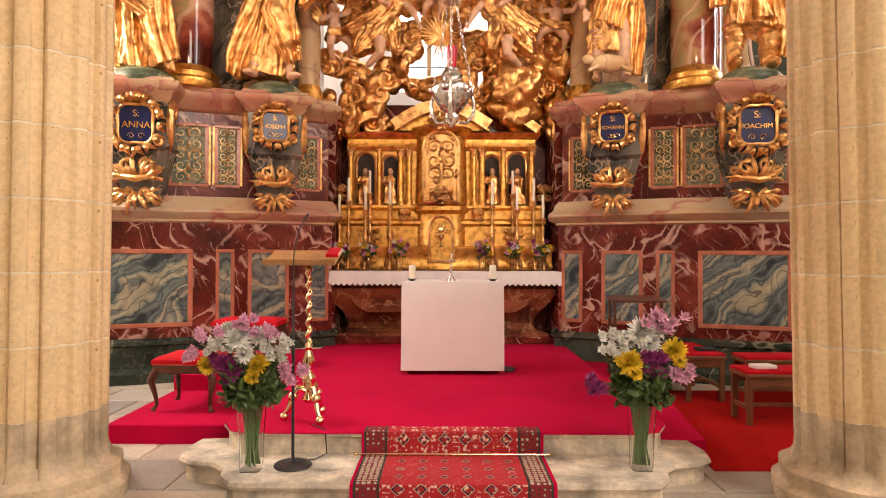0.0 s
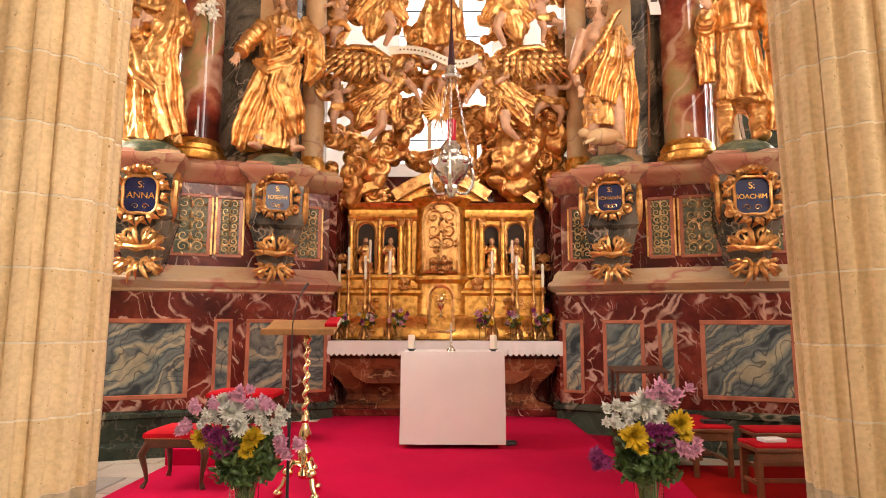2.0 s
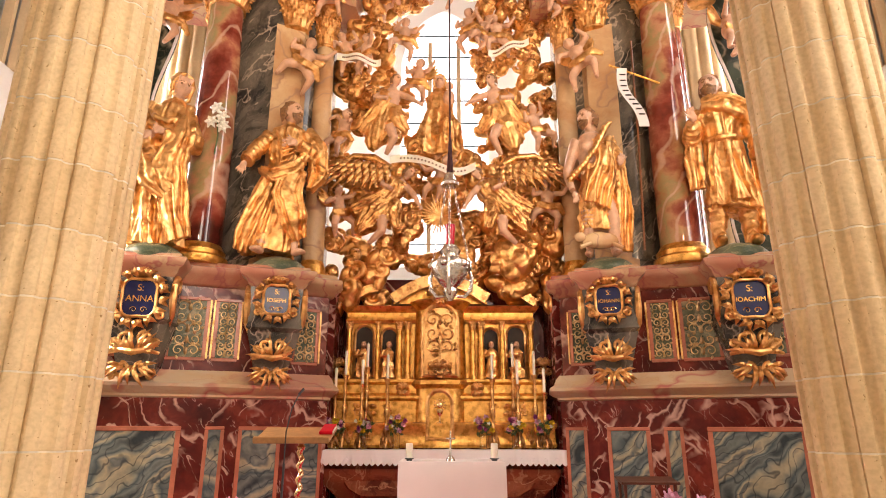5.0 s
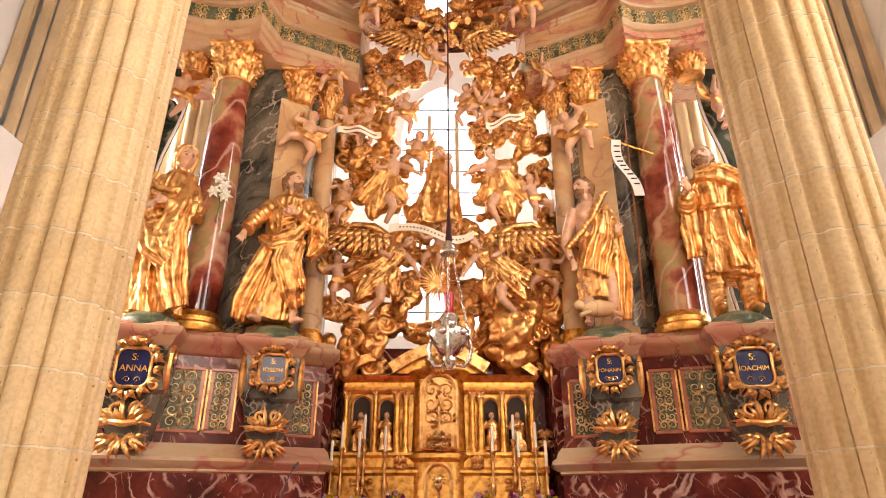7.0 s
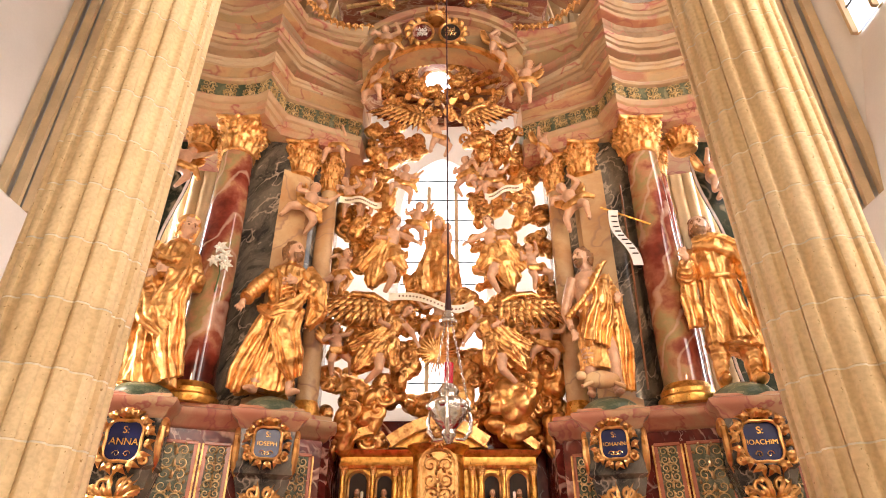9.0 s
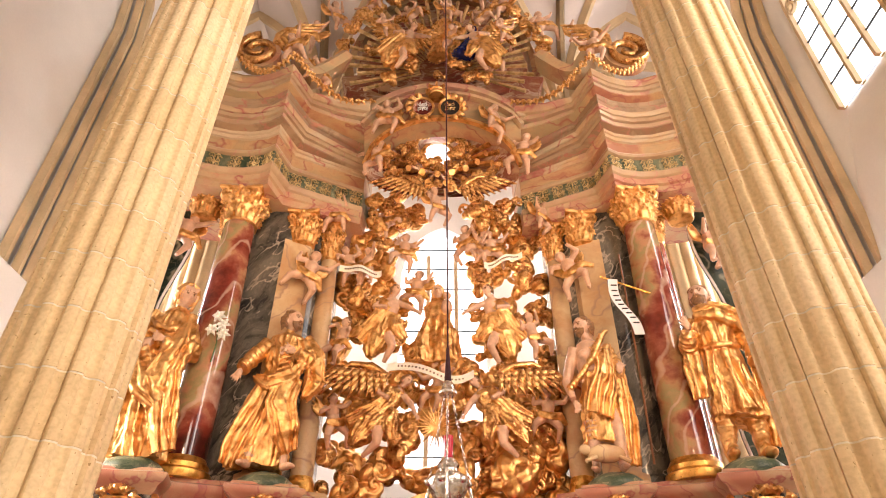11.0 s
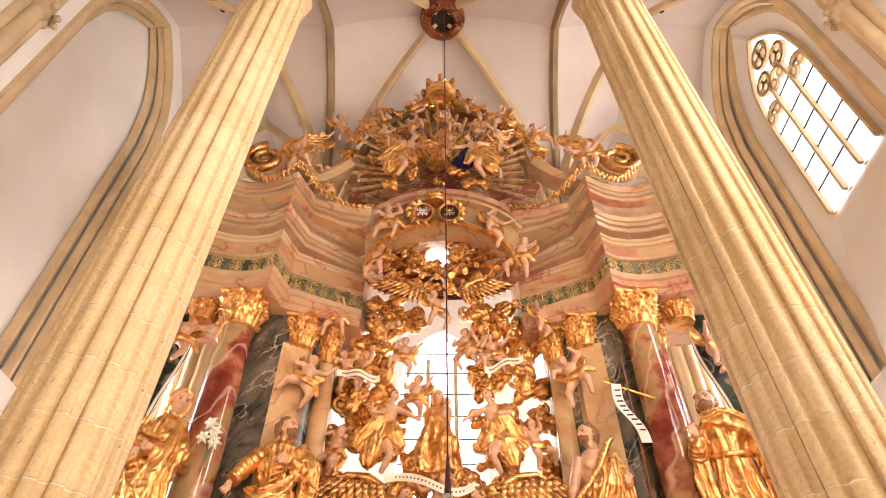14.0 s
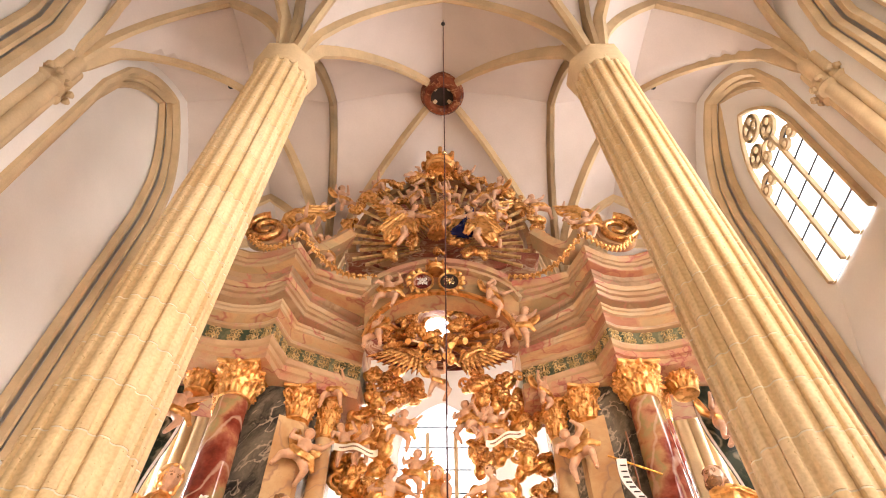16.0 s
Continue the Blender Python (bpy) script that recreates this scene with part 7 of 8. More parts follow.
part("opening_pane", Mesh().plate([(0.31 * math.cos(a), 0.43 * math.sin(a)) for a in [2 * math.pi * i / 28 for i in range(28)]], 0.02, pose(OC[0], OC[1] + 0.06, OC[2])), SKYGLASS, arch, "bright daylight opening")
ring = [(OC[0] + 0.31 * math.cos(a), OC[1] - 0.02, OC[2] + 0.42 * math.sin(a)) for a in [2 * math.pi * i / 36 for i in range(37)]]
part("opening_ring", Mesh().tube(ring, 0.045, 8), OLDGOLD, arch)
for i in range(48):
    a = 2 * math.pi * i / 48
    ln = 0.98 if i % 2 else 0.74
    if 0.5 < a < 2.7:
        ln *= 0.6
    sub = Mesh().tube([(0.44 * math.cos(a), 0, 0.54 * math.sin(a)), ((0.36 + ln) * math.cos(a), -0.62, (0.36 + ln) * math.sin(a))], [0.022, 0.07], 6)
    part("ray", Mesh().merge(sub, pose(OC[0], OC[1] - 0.02, OC[2])), GOLD if i % 3 else OLDGOLD, arch)
for i in range(26):
    a = 2 * math.pi * i / 26
    q = 0.5 if i % 2 else 0.68
    cloud(i, (OC[0] + q * math.cos(a), OC[1] - 0.36 - 0.08 * (i % 3), OC[2] - 0.14 + q * 1.02 * math.sin(a)), 0.4 + 0.06 * (i % 4), 0, 47 * i)
for i in range(12):
    a = math.pi + math.pi * i / 11
    cloud(i + 3, (1.15 * math.cos(a), 8.75, 10.25 + 0.75 * math.sin(a)), 0.5, 0, 70 * i)
# twin coats of arms
for s in (-1, 1):
    c = thing("heraldic_shield", "oval painted coat of arms in a gilt frame", "coat of arms", pose(-0.12 + s * 0.27, 8.16, 11.0), group="coats of arms")
    oval = [(0.2 * math.cos(a), 0.25 * math.sin(a)) for a in [2 * math.pi * i / 28 for i in range(28)]]
    part("field", Mesh().plate(oval, 0.05, bevel=0.02), DARK if s > 0 else RED, c, "dark painted oval field")
    part("charge", Mesh().merge(scrolls(0.18, 0.24, 3, 0.014), pose(0, -0.01, 0)), BRASS if s > 0 else LINEN, c)
    part("frame", Mesh().tube([(0.21 * math.cos(a), -0.01, 0.26 * math.sin(a)) for a in [2 * math.pi * i / 32 for i in range(33)]], 0.028, 7), GOLD, c)
    fr = Mesh()
    for i in range(7):
        a = (0.0 if s > 0 else math.pi) + (i - 3) * 0.5
        leaf(fr, 0.22 * math.cos(a), 0.27 * math.sin(a), a + 1.0, 0.17, 0.06, lift=0.06)
    part("leaf_frame", fr, GOLD, c)


def crown(r):
    g = Mesh().lathe([(r * 0.8, 0), (r * 0.9, r * 0.15), (r * 0.85, r * 0.4), (r, r * 0.6)], 20)
    for i in range(8):
        a = i * math.pi / 4
        g.tube([(r * math.cos(a), r * math.sin(a), r * 0.5), (r * 1.1 * math.cos(a), r * 1.1 * math.sin(a), r), (r * 0.2 * math.cos(a), r * 0.2 * math.sin(a), r * 1.5)], [r * 0.15, r * 0.12, r * 0.07], 6)
        g.ball((r * 1.05 * math.cos(a), r * 1.05 * math.sin(a), r * 1.1), r * 0.14, 8, 6)
    return g.ball((0, 0, r * 1.65), r * 0.2, 10, 8)


part("crown", Mesh().merge(crown(0.19), pose(-0.12, 8.16, 11.3)), GOLD, arch, "gilt carved crown")

# crowning glory: rays, clouds, curved frame
GC = (0.0, 8.3, 12.5)
glory = thing("glory", "gilt aureole of long rays in an arched marble frame", "aureole", pose(*GC))
fan = [(1.9 * math.cos(a), 0.3 + (2.85 if math.sin(a) > 0 else 0.9) * math.sin(a)) for a in [2 * math.pi * i / 40 for i in range(40)]]
part("backing", Mesh().plate(fan, 0.12, pose(0, 0.5, 0.1), bevel=0.02), PINK, glory, "brown marble arched ground")
rim = [(2.05 * math.cos(a), 0.5, 0.3 + 2.9 * math.sin(a)) for a in [math.pi * i / 30 for i in range(31)]]
part("rim", Mesh().sweep([(-0.14, -0.08), (-0.2, 0.04), (-0.08, 0.12), (0.14, 0.12), (0.14, -0.08)], rim), OCHRE, glory)
part("crown", Mesh().merge(crown(0.42), pose(-0.05, -0.1, 2.8)), GOLD, glory, "gilt carved crown")
rnd = random.Random(4)
for i in range(32):
    a = -0.4 + (math.pi + 0.8) * i / 31
    ln = rnd.uniform(1.7, 2.3) * (1.0 if abs(math.cos(a)) > 0.6 else 1.05)
    part("ray", Mesh().tube([(0.5 * math.cos(a), 0.1, 0.45 * math.sin(a)), (ln * math.cos(a), -0.02, ln * math.sin(a) * 1.2)], [0.02, 0.05], 6), PALEGOLD, glory)
for i in range(30):
    a = math.pi * i / 29
    cloud(i, (2.25 * math.cos(a), 8.3 + rnd.uniform(-0.1, 0.1), 12.4 + 2.85 * math.sin(a) + rnd.uniform(-0.1, 0.1)), rnd.uniform(0.5, 0.72), 0, rnd.uniform(0, 360))
for i in range(16):
    a = 0.15 + (math.pi - 0.3) * i / 15
    cloud(i + 1, ((1.05 + 0.5 * (i % 2)) * math.cos(a), 8.12, 12.5 + (1.1 + 0.6 * (i % 2)) * math.sin(a)), 0.5, 0, 61 * i)
    if i % 3 == 1:
        putto(i, (1.4 * math.cos(a), 7.98, 12.75 + 1.25 * math.sin(a)), 0.95, 50 * math.sin(i), 30 * math.cos(i * 2.2))
for i in range(22):
    cloud(i + 2, (rnd.uniform(-1.1, 1.1), 8.1 + rnd.uniform(-0.1, 0.1), 11.85 + rnd.uniform(0, 1.3)), rnd.uniform(0.45, 0.7), 0, rnd.uniform(0, 360))
for x, z in ((-0.25, 15.6), (0.25, 15.6), (0.0, 15.75)):
    cloud(3, (x, 8.25, z), 0.6)
g = Mesh()
drapery(g, 0.95, ROBE, (0.05, 0.05), 0.4, 77)
head_on(g, (0.06, -0.03, 0.86), 0.065, beard=False, hood=True)
ob = tagged(new("crowned_statue", mesh_of("crowned_statue", g, [BLUE, FLESH, HAIR], 55)), "small robed statue in dark blue at the heart of the glory", "statue")
ob.matrix_world = pose(0.42, 7.95, 12.35, 0, 12, 0)
for x, z, k in ((-0.1, 12.75, 81), (0.08, 13.35, 82)):
    g = Mesh()
    drapery(g, 0.9, ROBE, (0.05, 0.05), 0.4, k)
    head_on(g, (0.04, -0.03, 0.82), 0.06)
    ob = tagged(new("crowned_statue", mesh_of("crowned_statue", g, [GOLD, FLESH, HAIR], 55)), "small gilt robed statue at the heart of the glory", "statue")
    ob.matrix_world = pose(x, 8.0, z - 0.4, 0, -10, 0)

# set-back block in a darker marble, with its shade put into the colour
att = thing("attic_block", "attic block under the glory, its rosy marble darkened for shade", "attic block")
part("block", Mesh().solid([(-2.1, 8.9), (2.1, 8.9), (2.1, 9.4), (-2.1, 9.4)], [(0, 11.6), (0, 12.4), (0.05, 12.5), (0.12, 12.6), (0.12, 12.7), (0.0, 12.9)]), PINK, att)

# curved scroll gables and gilt volutes on the cornice
for s in (-1, 1):
    v = thing("scroll_gable", "curved ochre marble gable scroll with gilt volute", "gable scroll", group="gable scrolls")
    pts = [(s * (2.0 + 0.85 * u), 7.95 - 0.35 * u, 12.2 - 1.0 * math.sin(u * math.pi * 0.5) + 0.9 * max(0, u - 0.62) ** 1.2 * 2) for u in [i / 14 for i in range(15)]]
    part("gable", Mesh().sweep([(-0.2, -0.14), (-0.24, 0.02), (-0.16, 0.12), (0.2, 0.12), (0.24, -0.1)], pts), OCHRE, v)
    g = Mesh()
    pts = spiral(s * 3.55, 11.72, 0.42, 1.8, math.pi / 2, -s, 40, 0.85)
    g.tube([(x, 7.35, z) for x, z in pts], [0.1 * (1 - 0.6 * i / 40) for i in range(41)], 9)
    part("volute", g, OLDGOLD, v, "gilt spiral volute")
    part("volute_back", Mesh().plate([(s * 3.55 + 0.42 * math.cos(a), 11.7 + 0.42 * math.sin(a)) for a in [2 * math.pi * i / 24 for i in range(24)]], 0.2, pose(0, 7.42, 0)), OCHRE, v)
    for k, (p, q) in enumerate((((3.75, 7.32, 11.3), (2.75, 7.22, 11.3)), ((2.7, 7.3, 11.3), (1.4, 8.25, 11.2)))):
        sw = thing("garland", "gilt leaf garland hanging on the cornice", "garland", group="garlands")
        g = Mesh()
        for i in range(26):
            u = i / 25
            c = Vector((s * p[0], p[1] - 0.05, p[2])).lerp(Vector((s * q[0], q[1] - 0.05, q[2])), u)
            c.z -= 0.42 * math.sin(math.pi * u)
            for e in range(3):
                leaf(g, c.x, c.z, 2.1 * e + i, 0.09, 0.028, y=c.y, lift=0.04)
        part("leaf_rope", g, GOLD, sw)
# gilt ornament on the friezes
for s in (-1, 1):
    flip = Matrix.Diagonal((1 if s < 0 else -1, 1, 1, 1))
    for a, b in zip(FRIEZE_PLAN[1:], FRIEZE_PLAN[2:]):
        ln = math.hypot(b[0] - a[0], b[1] - a[1])
        n = max(1, round(ln / 0.3))
        fr = thing("frieze_ornament", "gilt leafwork on the green frieze", "frieze ornament", group="frieze ornaments")
        for k in range(n):
            m = pose(0, 0.08 if s > 0 else 0, 0) @ flip @ on_front(a, b, (k + 0.5) / n, 0.004)
            part("leafwork", Mesh().merge(scrolls(0.24, 0.29, k, 0.012), m @ pose(0, -0.004, 9.43)), PALEGOLD, fr)
# dark green pierced flank beside each outer statue
for s in (-1, 1):
    fl = thing("altar_flank", "curved dark green flank board with a pale edge", "altar flank")
    line = [(-5.1, 4.0)] + [(-4.48 + 0.16 * math.sin(u * 9) - 0.1 * u, 4.0 + 4.9 * u) for u in [i / 24 for i in range(25)]] + [(-5.1, 8.9)]
    if s > 0:
        line = [(-x, z) for x, z in line]
    part("board", Mesh().plate(line, 0.06, pose(0, 8.75, 0)), GREEN, fl)
    part("edge", Mesh().tube([(x, 8.74, z) for x, z in line[1:-1]], 0.022, 6), LINEN, fl, "pale painted edge")
    capital("outer_capital", 0.2, 0.7, (s * 4.25, 8.55, 8.5), fl, "gilt leafy capital")

# rays and scroll banner in the middle of the clouds
sun = thing("ray_monstrance", "gilt sunburst of pointed rays amid the clouds", "sunburst", pose(-0.08, 9.15, 4.95))
part("disc", Mesh().plate([(0.06 * math.cos(a), 0.06 * math.sin(a)) for a in [2 * math.pi * i / 24 for i in range(24)]], 0.05, bevel=0.02), GOLD, sun)
for i in range(30):
    a = 2 * math.pi * i / 30
    part("ray", Mesh().tube([(0.05 * math.cos(a), 0.02, 0.05 * math.sin(a)), ((0.42 if i % 2 else 0.3) * math.cos(a), -0.04, (0.42 if i % 2 else 0.3) * math.sin(a))], [0.022, 0.004], 5), GOLD, sun)


def ribbon(name, at, w, h, waves, seed):
    r = thing(name, "pale lettered scroll ribbon held by carved figures", "scroll ribbon", pose(*at), group="scroll ribbons")
    rows = []
    for i in range(25):
        u = i / 24
        x, z = w * (u - 0.5), h * math.sin(u * waves + seed)
        rows.append([(x, 0.06 * math.sin(u * 9), z - 0.065), (x, 0.06 * math.sin(u * 9), z + 0.065), (x, 0.06 * math.sin(u * 9) + 0.012, z + 0.065), (x, 0.06 * math.sin(u * 9) + 0.012, z - 0.065)])
    part("scroll", Mesh().rings(rows), WAX, r)
    for i in range(3, 22):
        u = i / 24
        x, z, y = w * (u - 0.5), h * math.sin(u * waves + seed), 0.06 * math.sin(u * 9)
        part("lettering", Mesh().box(x - 0.012, x + 0.012, y - 0.005, y + 0.002, z - 0.013, z + 0.013, 0.001), WOOD, r)


ribbon("scroll_ribbon", (-0.18, 8.85, 5.72), 1.35, 0.12, 5.5, 0.6)
ribbon("scroll_ribbon", (-1.45, 9.05, 7.75), 0.75, 0.06, 4, 1)
ribbon("scroll_ribbon", (1.1, 9.05, 8.0), 0.7, 0.14, 2.2, 5)

# ---- the hanging sanctuary lamp ----
lampo = thing("sanctuary_lamp", "silver hanging sanctuary lamp with a ruby glass on a long cord", "hanging lamp", pose(0.05, 4.85, 2.74))
part("bowl", Mesh().lathe([(0.02, -0.04), (0.045, 0.0), (0.06, 0.03), (0.05, 0.06), (0.09, 0.1), (0.14, 0.17), (0.165, 0.24), (0.15, 0.28), (0.1, 0.31), (0.075, 0.34), (0.09, 0.37), (0.07, 0.4), (0.055, 0.42)], 28), SILVER, lampo)
for i in range(6):
    a = i * math.pi / 3 + 0.2
    part("boss", Mesh().ball((0.155 * math.cos(a), 0.155 * math.sin(a), 0.24), 0.032, 10, 7), SILVER, lampo)
for i in range(3):
    a = i * 2.094 + 0.45
    pts = [(r * math.cos(a), r * math.sin(a), z) for r, z in ((0.06, 0.0), (0.13, -0.0), (0.19, 0.07), (0.2, 0.16), (0.17, 0.25), (0.19, 0.3), (0.16, 0.33))]
    part("arm", Mesh().tube(pts, [0.012, 0.015, 0.018, 0.016, 0.014, 0.012, 0.01], 8), SILVER, lampo)
    ch = Mesh()
    p, q = Vector((0.17 * math.cos(a), 0.17 * math.sin(a), 0.32)), Vector((0.03 * math.cos(a), 0.03 * math.sin(a), 0.97))
    for k in range(26):
        c = p.lerp(q, k / 25)
        lk = [(0.009 * math.cos(b), 0, 0.016 * math.sin(b)) for b in [2 * math.pi * j / 8 for j in range(9)]]
        ch.merge(Mesh().tube(lk, 0.0028, 4), Matrix.Translation(c) @ pose(0, 0, 0, 0, 0, 90 * (k % 2) + 30))
    part("chain", ch, SILVER, lampo)
part("ruby_glass", Mesh().lathe([(0.035, 0.41), (0.036, 0.42), (0.042, 0.6), (0.038, 0.6), (0.033, 0.42)], 20), RUBY, lampo, "deep red glass cylinder")
part("canopy", Mesh().lathe([(0.075, 0.95), (0.08, 0.97), (0.06, 1.0), (0.05, 1.04), (0.02, 1.08)], 20), SILVER, lampo)
part("tassel", Mesh().lathe([(0.03, 1.07), (0.022, 1.2), (0.012, 1.38)], 12), CORD, lampo, "dark red cord sleeve")
part("cord", Mesh().tube([(0, 0, 1.36), (-0.01, 0, 7.6), (-0.03, 0, 14.35)], 0.008, 6), CORD, lampo, "thin dark red cord")
part("cord_ball", Mesh().ball((-0.015, 0, 7.6), 0.04, 12, 8), BRASS, lampo)
part("cord_hook", Mesh().ball((-0.03, 0, 13.85), 0.05, 12, 8), IRON, lampo)

# ---- things on the steps ----
table = thing("front_altar", "plain table altar hidden under a long pale cloth", "table altar", pose(0.085, 6.78, 0.36))
for x in (-0.52, 0.52):
    for y in (0.05, 0.6):
        part("leg", Mesh().box(x - 0.02, x + 0.02, y - 0.02, y + 0.02, 0.0, 0.98, 0.004), BRASS, table)
part("top", Mesh().box(-0.55, 0.55, 0.0, 0.65, 0.98, 1.015), WOOD, table)
rows = []
for z, o in ((0.05, 0.02), (0.4, 0.014), (0.8, 0.01), (1.0, 0.006), (1.028, -0.01)):
    ring = []
    for (xa, ya), (xb, yb) in (((-0.56, -0.01), (0.56, -0.01)), ((0.56, -0.01), (0.56, 0.66)), ((0.56, 0.66), (-0.56, 0.66)), ((-0.56, 0.66), (-0.56, -0.01))):
        for i in range(10):
            u = i / 10
            x, y = xa + (xb - xa) * u, ya + (yb - ya) * u
            w = 0.006 * math.sin(i * 2.1 + z * 2) * (1.03 - z)
            ring.append((x * (1 + o) + w, (y - 0.325) * (1 + o) + 0.325 + w, z))
    rows.append(ring)
part("cloth", Mesh().rings(rows), LINEN, table, "long pale linen cloth")
for x in (-0.455, 0.455):
    c = thing("pillar_candle", "thick ivory candle on a black iron dish", "candle", pose(0.085 + x, 6.92, 1.389), group="table candles")
    part("dish", Mesh().lathe([(0.03, 0), (0.03, 0.012), (0.05, 0.022), (0.05, 0.028), (0.01, 0.026)], 18), IRON, c)
    part("wax", Mesh().lathe([(0.036, 0.027), (0.038, 0.04), (0.038, 0.17), (0.034, 0.18), (0.01, 0.175)], 20), WAX, c)
tc = thing("table_cross", "small silver standing cross", "cross", pose(0.07, 6.92, 1.389))
part("foot", Mesh().lathe([(0.05, 0), (0.045, 0.02), (0.012, 0.06), (0.01, 0.1)], 14), SILVER, tc)
part("shaft", Mesh().box(-0.008, 0.008, -0.006, 0.006, 0.09, 0.31, 0.002).box(-0.05, 0.05, -0.006, 0.006, 0.22, 0.236, 0.002), SILVER, tc)
sp = thing("cable_box", "small black cable box on the carpet", "cable box", pose(0.72, 7.05, 0.36))
part("case", Mesh().lathe([(0.08, 0), (0.09, 0.01), (0.08, 0.035), (0.03, 0.04)], 18), IRON, sp)

# brass lectern
le = thing("brass_lectern", "brass lectern with a twisted stem on ball feet", "lectern", pose(-1.09, 4.92, 0.362))
tw = Mesh()
rings = []
for i in range(60):
    z = 0.62 + 0.58 * i / 59
    ph = i * 0.62
    rings.append([((0.021 + 0.007 * math.cos(2 * math.pi * k / 12 - ph)) * math.cos(2 * math.pi * k / 12) + 0.005 * math.cos(ph), (0.021 + 0.007 * math.cos(2 * math.pi * k / 12 - ph)) * math.sin(2 * math.pi * k / 12) + 0.005 * math.sin(ph), z) for k in range(12)])
part("twisted_stem", tw.rings(rings), BRASS, le)
part("lower_stem", Mesh().lathe([(0.03, 0.14), (0.05, 0.17), (0.035, 0.2), (0.028, 0.24), (0.05, 0.3), (0.056, 0.34), (0.03, 0.38), (0.022, 0.4), (0.04, 0.44), (0.05, 0.48), (0.03, 0.53), (0.022, 0.56), (0.034, 0.58), (0.024, 0.62)], 22), BRASS, le)
part("upper_stem", Mesh().lathe([(0.026, 1.19), (0.034, 1.21), (0.022, 1.23), (0.024, 1.26), (0.018, 1.3)], 16), BRASS, le)
for a in (1.2, 3.3, 5.4):
    pts = [(r * math.cos(a), r * math.sin(a), z) for r, z in ((0.02, 0.24), (0.08, 0.26), (0.12, 0.19), (0.15, 0.1), (0.19, 0.05))]
    leg = part("leg", Mesh().tube(pts, [0.026, 0.03, 0.026, 0.022, 0.018], 10), BRASS, le)
    part("knob", Mesh().ball((0.12 * math.cos(a), 0.12 * math.sin(a), 0.19), 0.042, 14, 9), BRASS, leg)
    part("ball_foot", Mesh().ball((0.19 * math.cos(a), 0.19 * math.sin(a), 0.034), 0.036, 14, 9), BRASS, leg)
part("book_rest", Mesh().merge(Mesh().box(-0.29, 0.27, -0.17, 0.17, -0.012, 0.012), pose(-0.03, 0, 1.3, 16)), OAK, le, "varnished wooden book rest")
part("rest_ledge", Mesh().merge(Mesh().box(-0.29, 0.27, -0.19, -0.165, -0.01, 0.04), pose(-0.03, 0, 1.3, 16)), OAK, le)
bk = thing("missal", "closed red book on the lectern", "book", pose(-0.9, 4.98, 1.69, 16))
part("cover", Mesh().box(-0.05, 0.05, -0.1, 0.1, 0.0, 0.03), VELVET, bk)
part("pages", Mesh().box(-0.046, 0.052, -0.097, 0.097, 0.005, 0.025, 0.002), WAX, bk)

# microphone stand
ms = thing("microphone_stand", "black microphone stand with a round foot and gooseneck", "microphone stand", pose(-1.08, 4.38, 0.182))
part("foot", Mesh().lathe([(0.13, 0), (0.135, 0.006), (0.13, 0.016), (0.02, 0.026), (0.015, 0.04)], 30), IRON, ms)
part("pole", Mesh().lathe([(0.011, 0.03), (0.011, 0.78), (0.014, 0.79), (0.014, 0.84), (0.008, 0.85), (0.008, 1.3)], 12), IRON, ms)
part("gooseneck", Mesh().tube([(0, 0, 1.29), (0.0, 0.0, 1.5), (0.02, 0.04, 1.66), (0.05, 0.1, 1.76)], 0.005, 6), IRON, ms)
part("microphone", Mesh().tube([(0.05, 0.1, 1.76), (0.07, 0.14, 1.8)], 0.009, 8), IRON, ms)
cb = thing("microphone_cable", "thin black cable trailing over the step", "cable", pose(0, 0, 0))
part("wire", Mesh().tube([(-1.06, 4.46, 0.19), (-0.95, 4.5, 0.188), (-0.88, 4.6, 0.2), (-0.9, 4.63, 0.37), (-1.02, 4.75, 0.37)], 0.005, 6), IRON, cb)


def stool(at, rz, w, d, h, seat=VELVET):
    s = thing("upholstered_stool", "carved dark wooden stool with a red velvet seat", "stool", pose(*at, 0, 0, rz), group="red stools")
    part("seat_frame", Mesh().box(-w / 2, w / 2, -d / 2, d / 2, h - 0.14, h - 0.05, 0.01), DARKWOOD, s)
    rows = []
    for z, o in ((h - 0.06, 0.0), (h - 0.045, 0.012), (h - 0.01, 0.008), (h + 0.015, -0.03), (h + 0.03, -0.12), (h + 0.034, -0.2)):
        rows.append((o, z))
    part("seat", Mesh().solid([(-w / 2, -d / 2), (w / 2, -d / 2), (w / 2, d / 2), (-w / 2, d / 2)], rows), seat, s, "padded red velvet seat")
    for i in range(22):
        part("nail", Mesh().ball((-w / 2 + 0.02 + (w - 0.04) * i / 21, -d / 2 - 0.012, h - 0.052), 0.006, 6, 4), BRASS, s)
    for x in (-1, 1):
        for y in (-1, 1):
            pts = [(x * (w / 2 - 0.03), y * (d / 2 - 0.03), h - 0.1), (x * (w / 2 + 0.012), y * (d / 2 + 0.01), h - 0.2), (x * (w / 2 - 0.02), y * (d / 2 - 0.02), h * 0.3), (x * (w / 2 - 0.03), y * (d / 2 - 0.03), 0.06), (x * (w / 2 + 0.0), y * (d / 2 + 0.0), 0.0)]
            part("leg", Mesh().tube(pts, [0.04, 0.036, 0.022, 0.018, 0.026], 10), DARKWOOD, s)
    return s


stool((-2.49, 6.1, 0.181), -3, 0.58, 0.5, 0.5)
stool((-2.3, 7.25, 0.362), 0, 0.74, 0.42, 0.55)


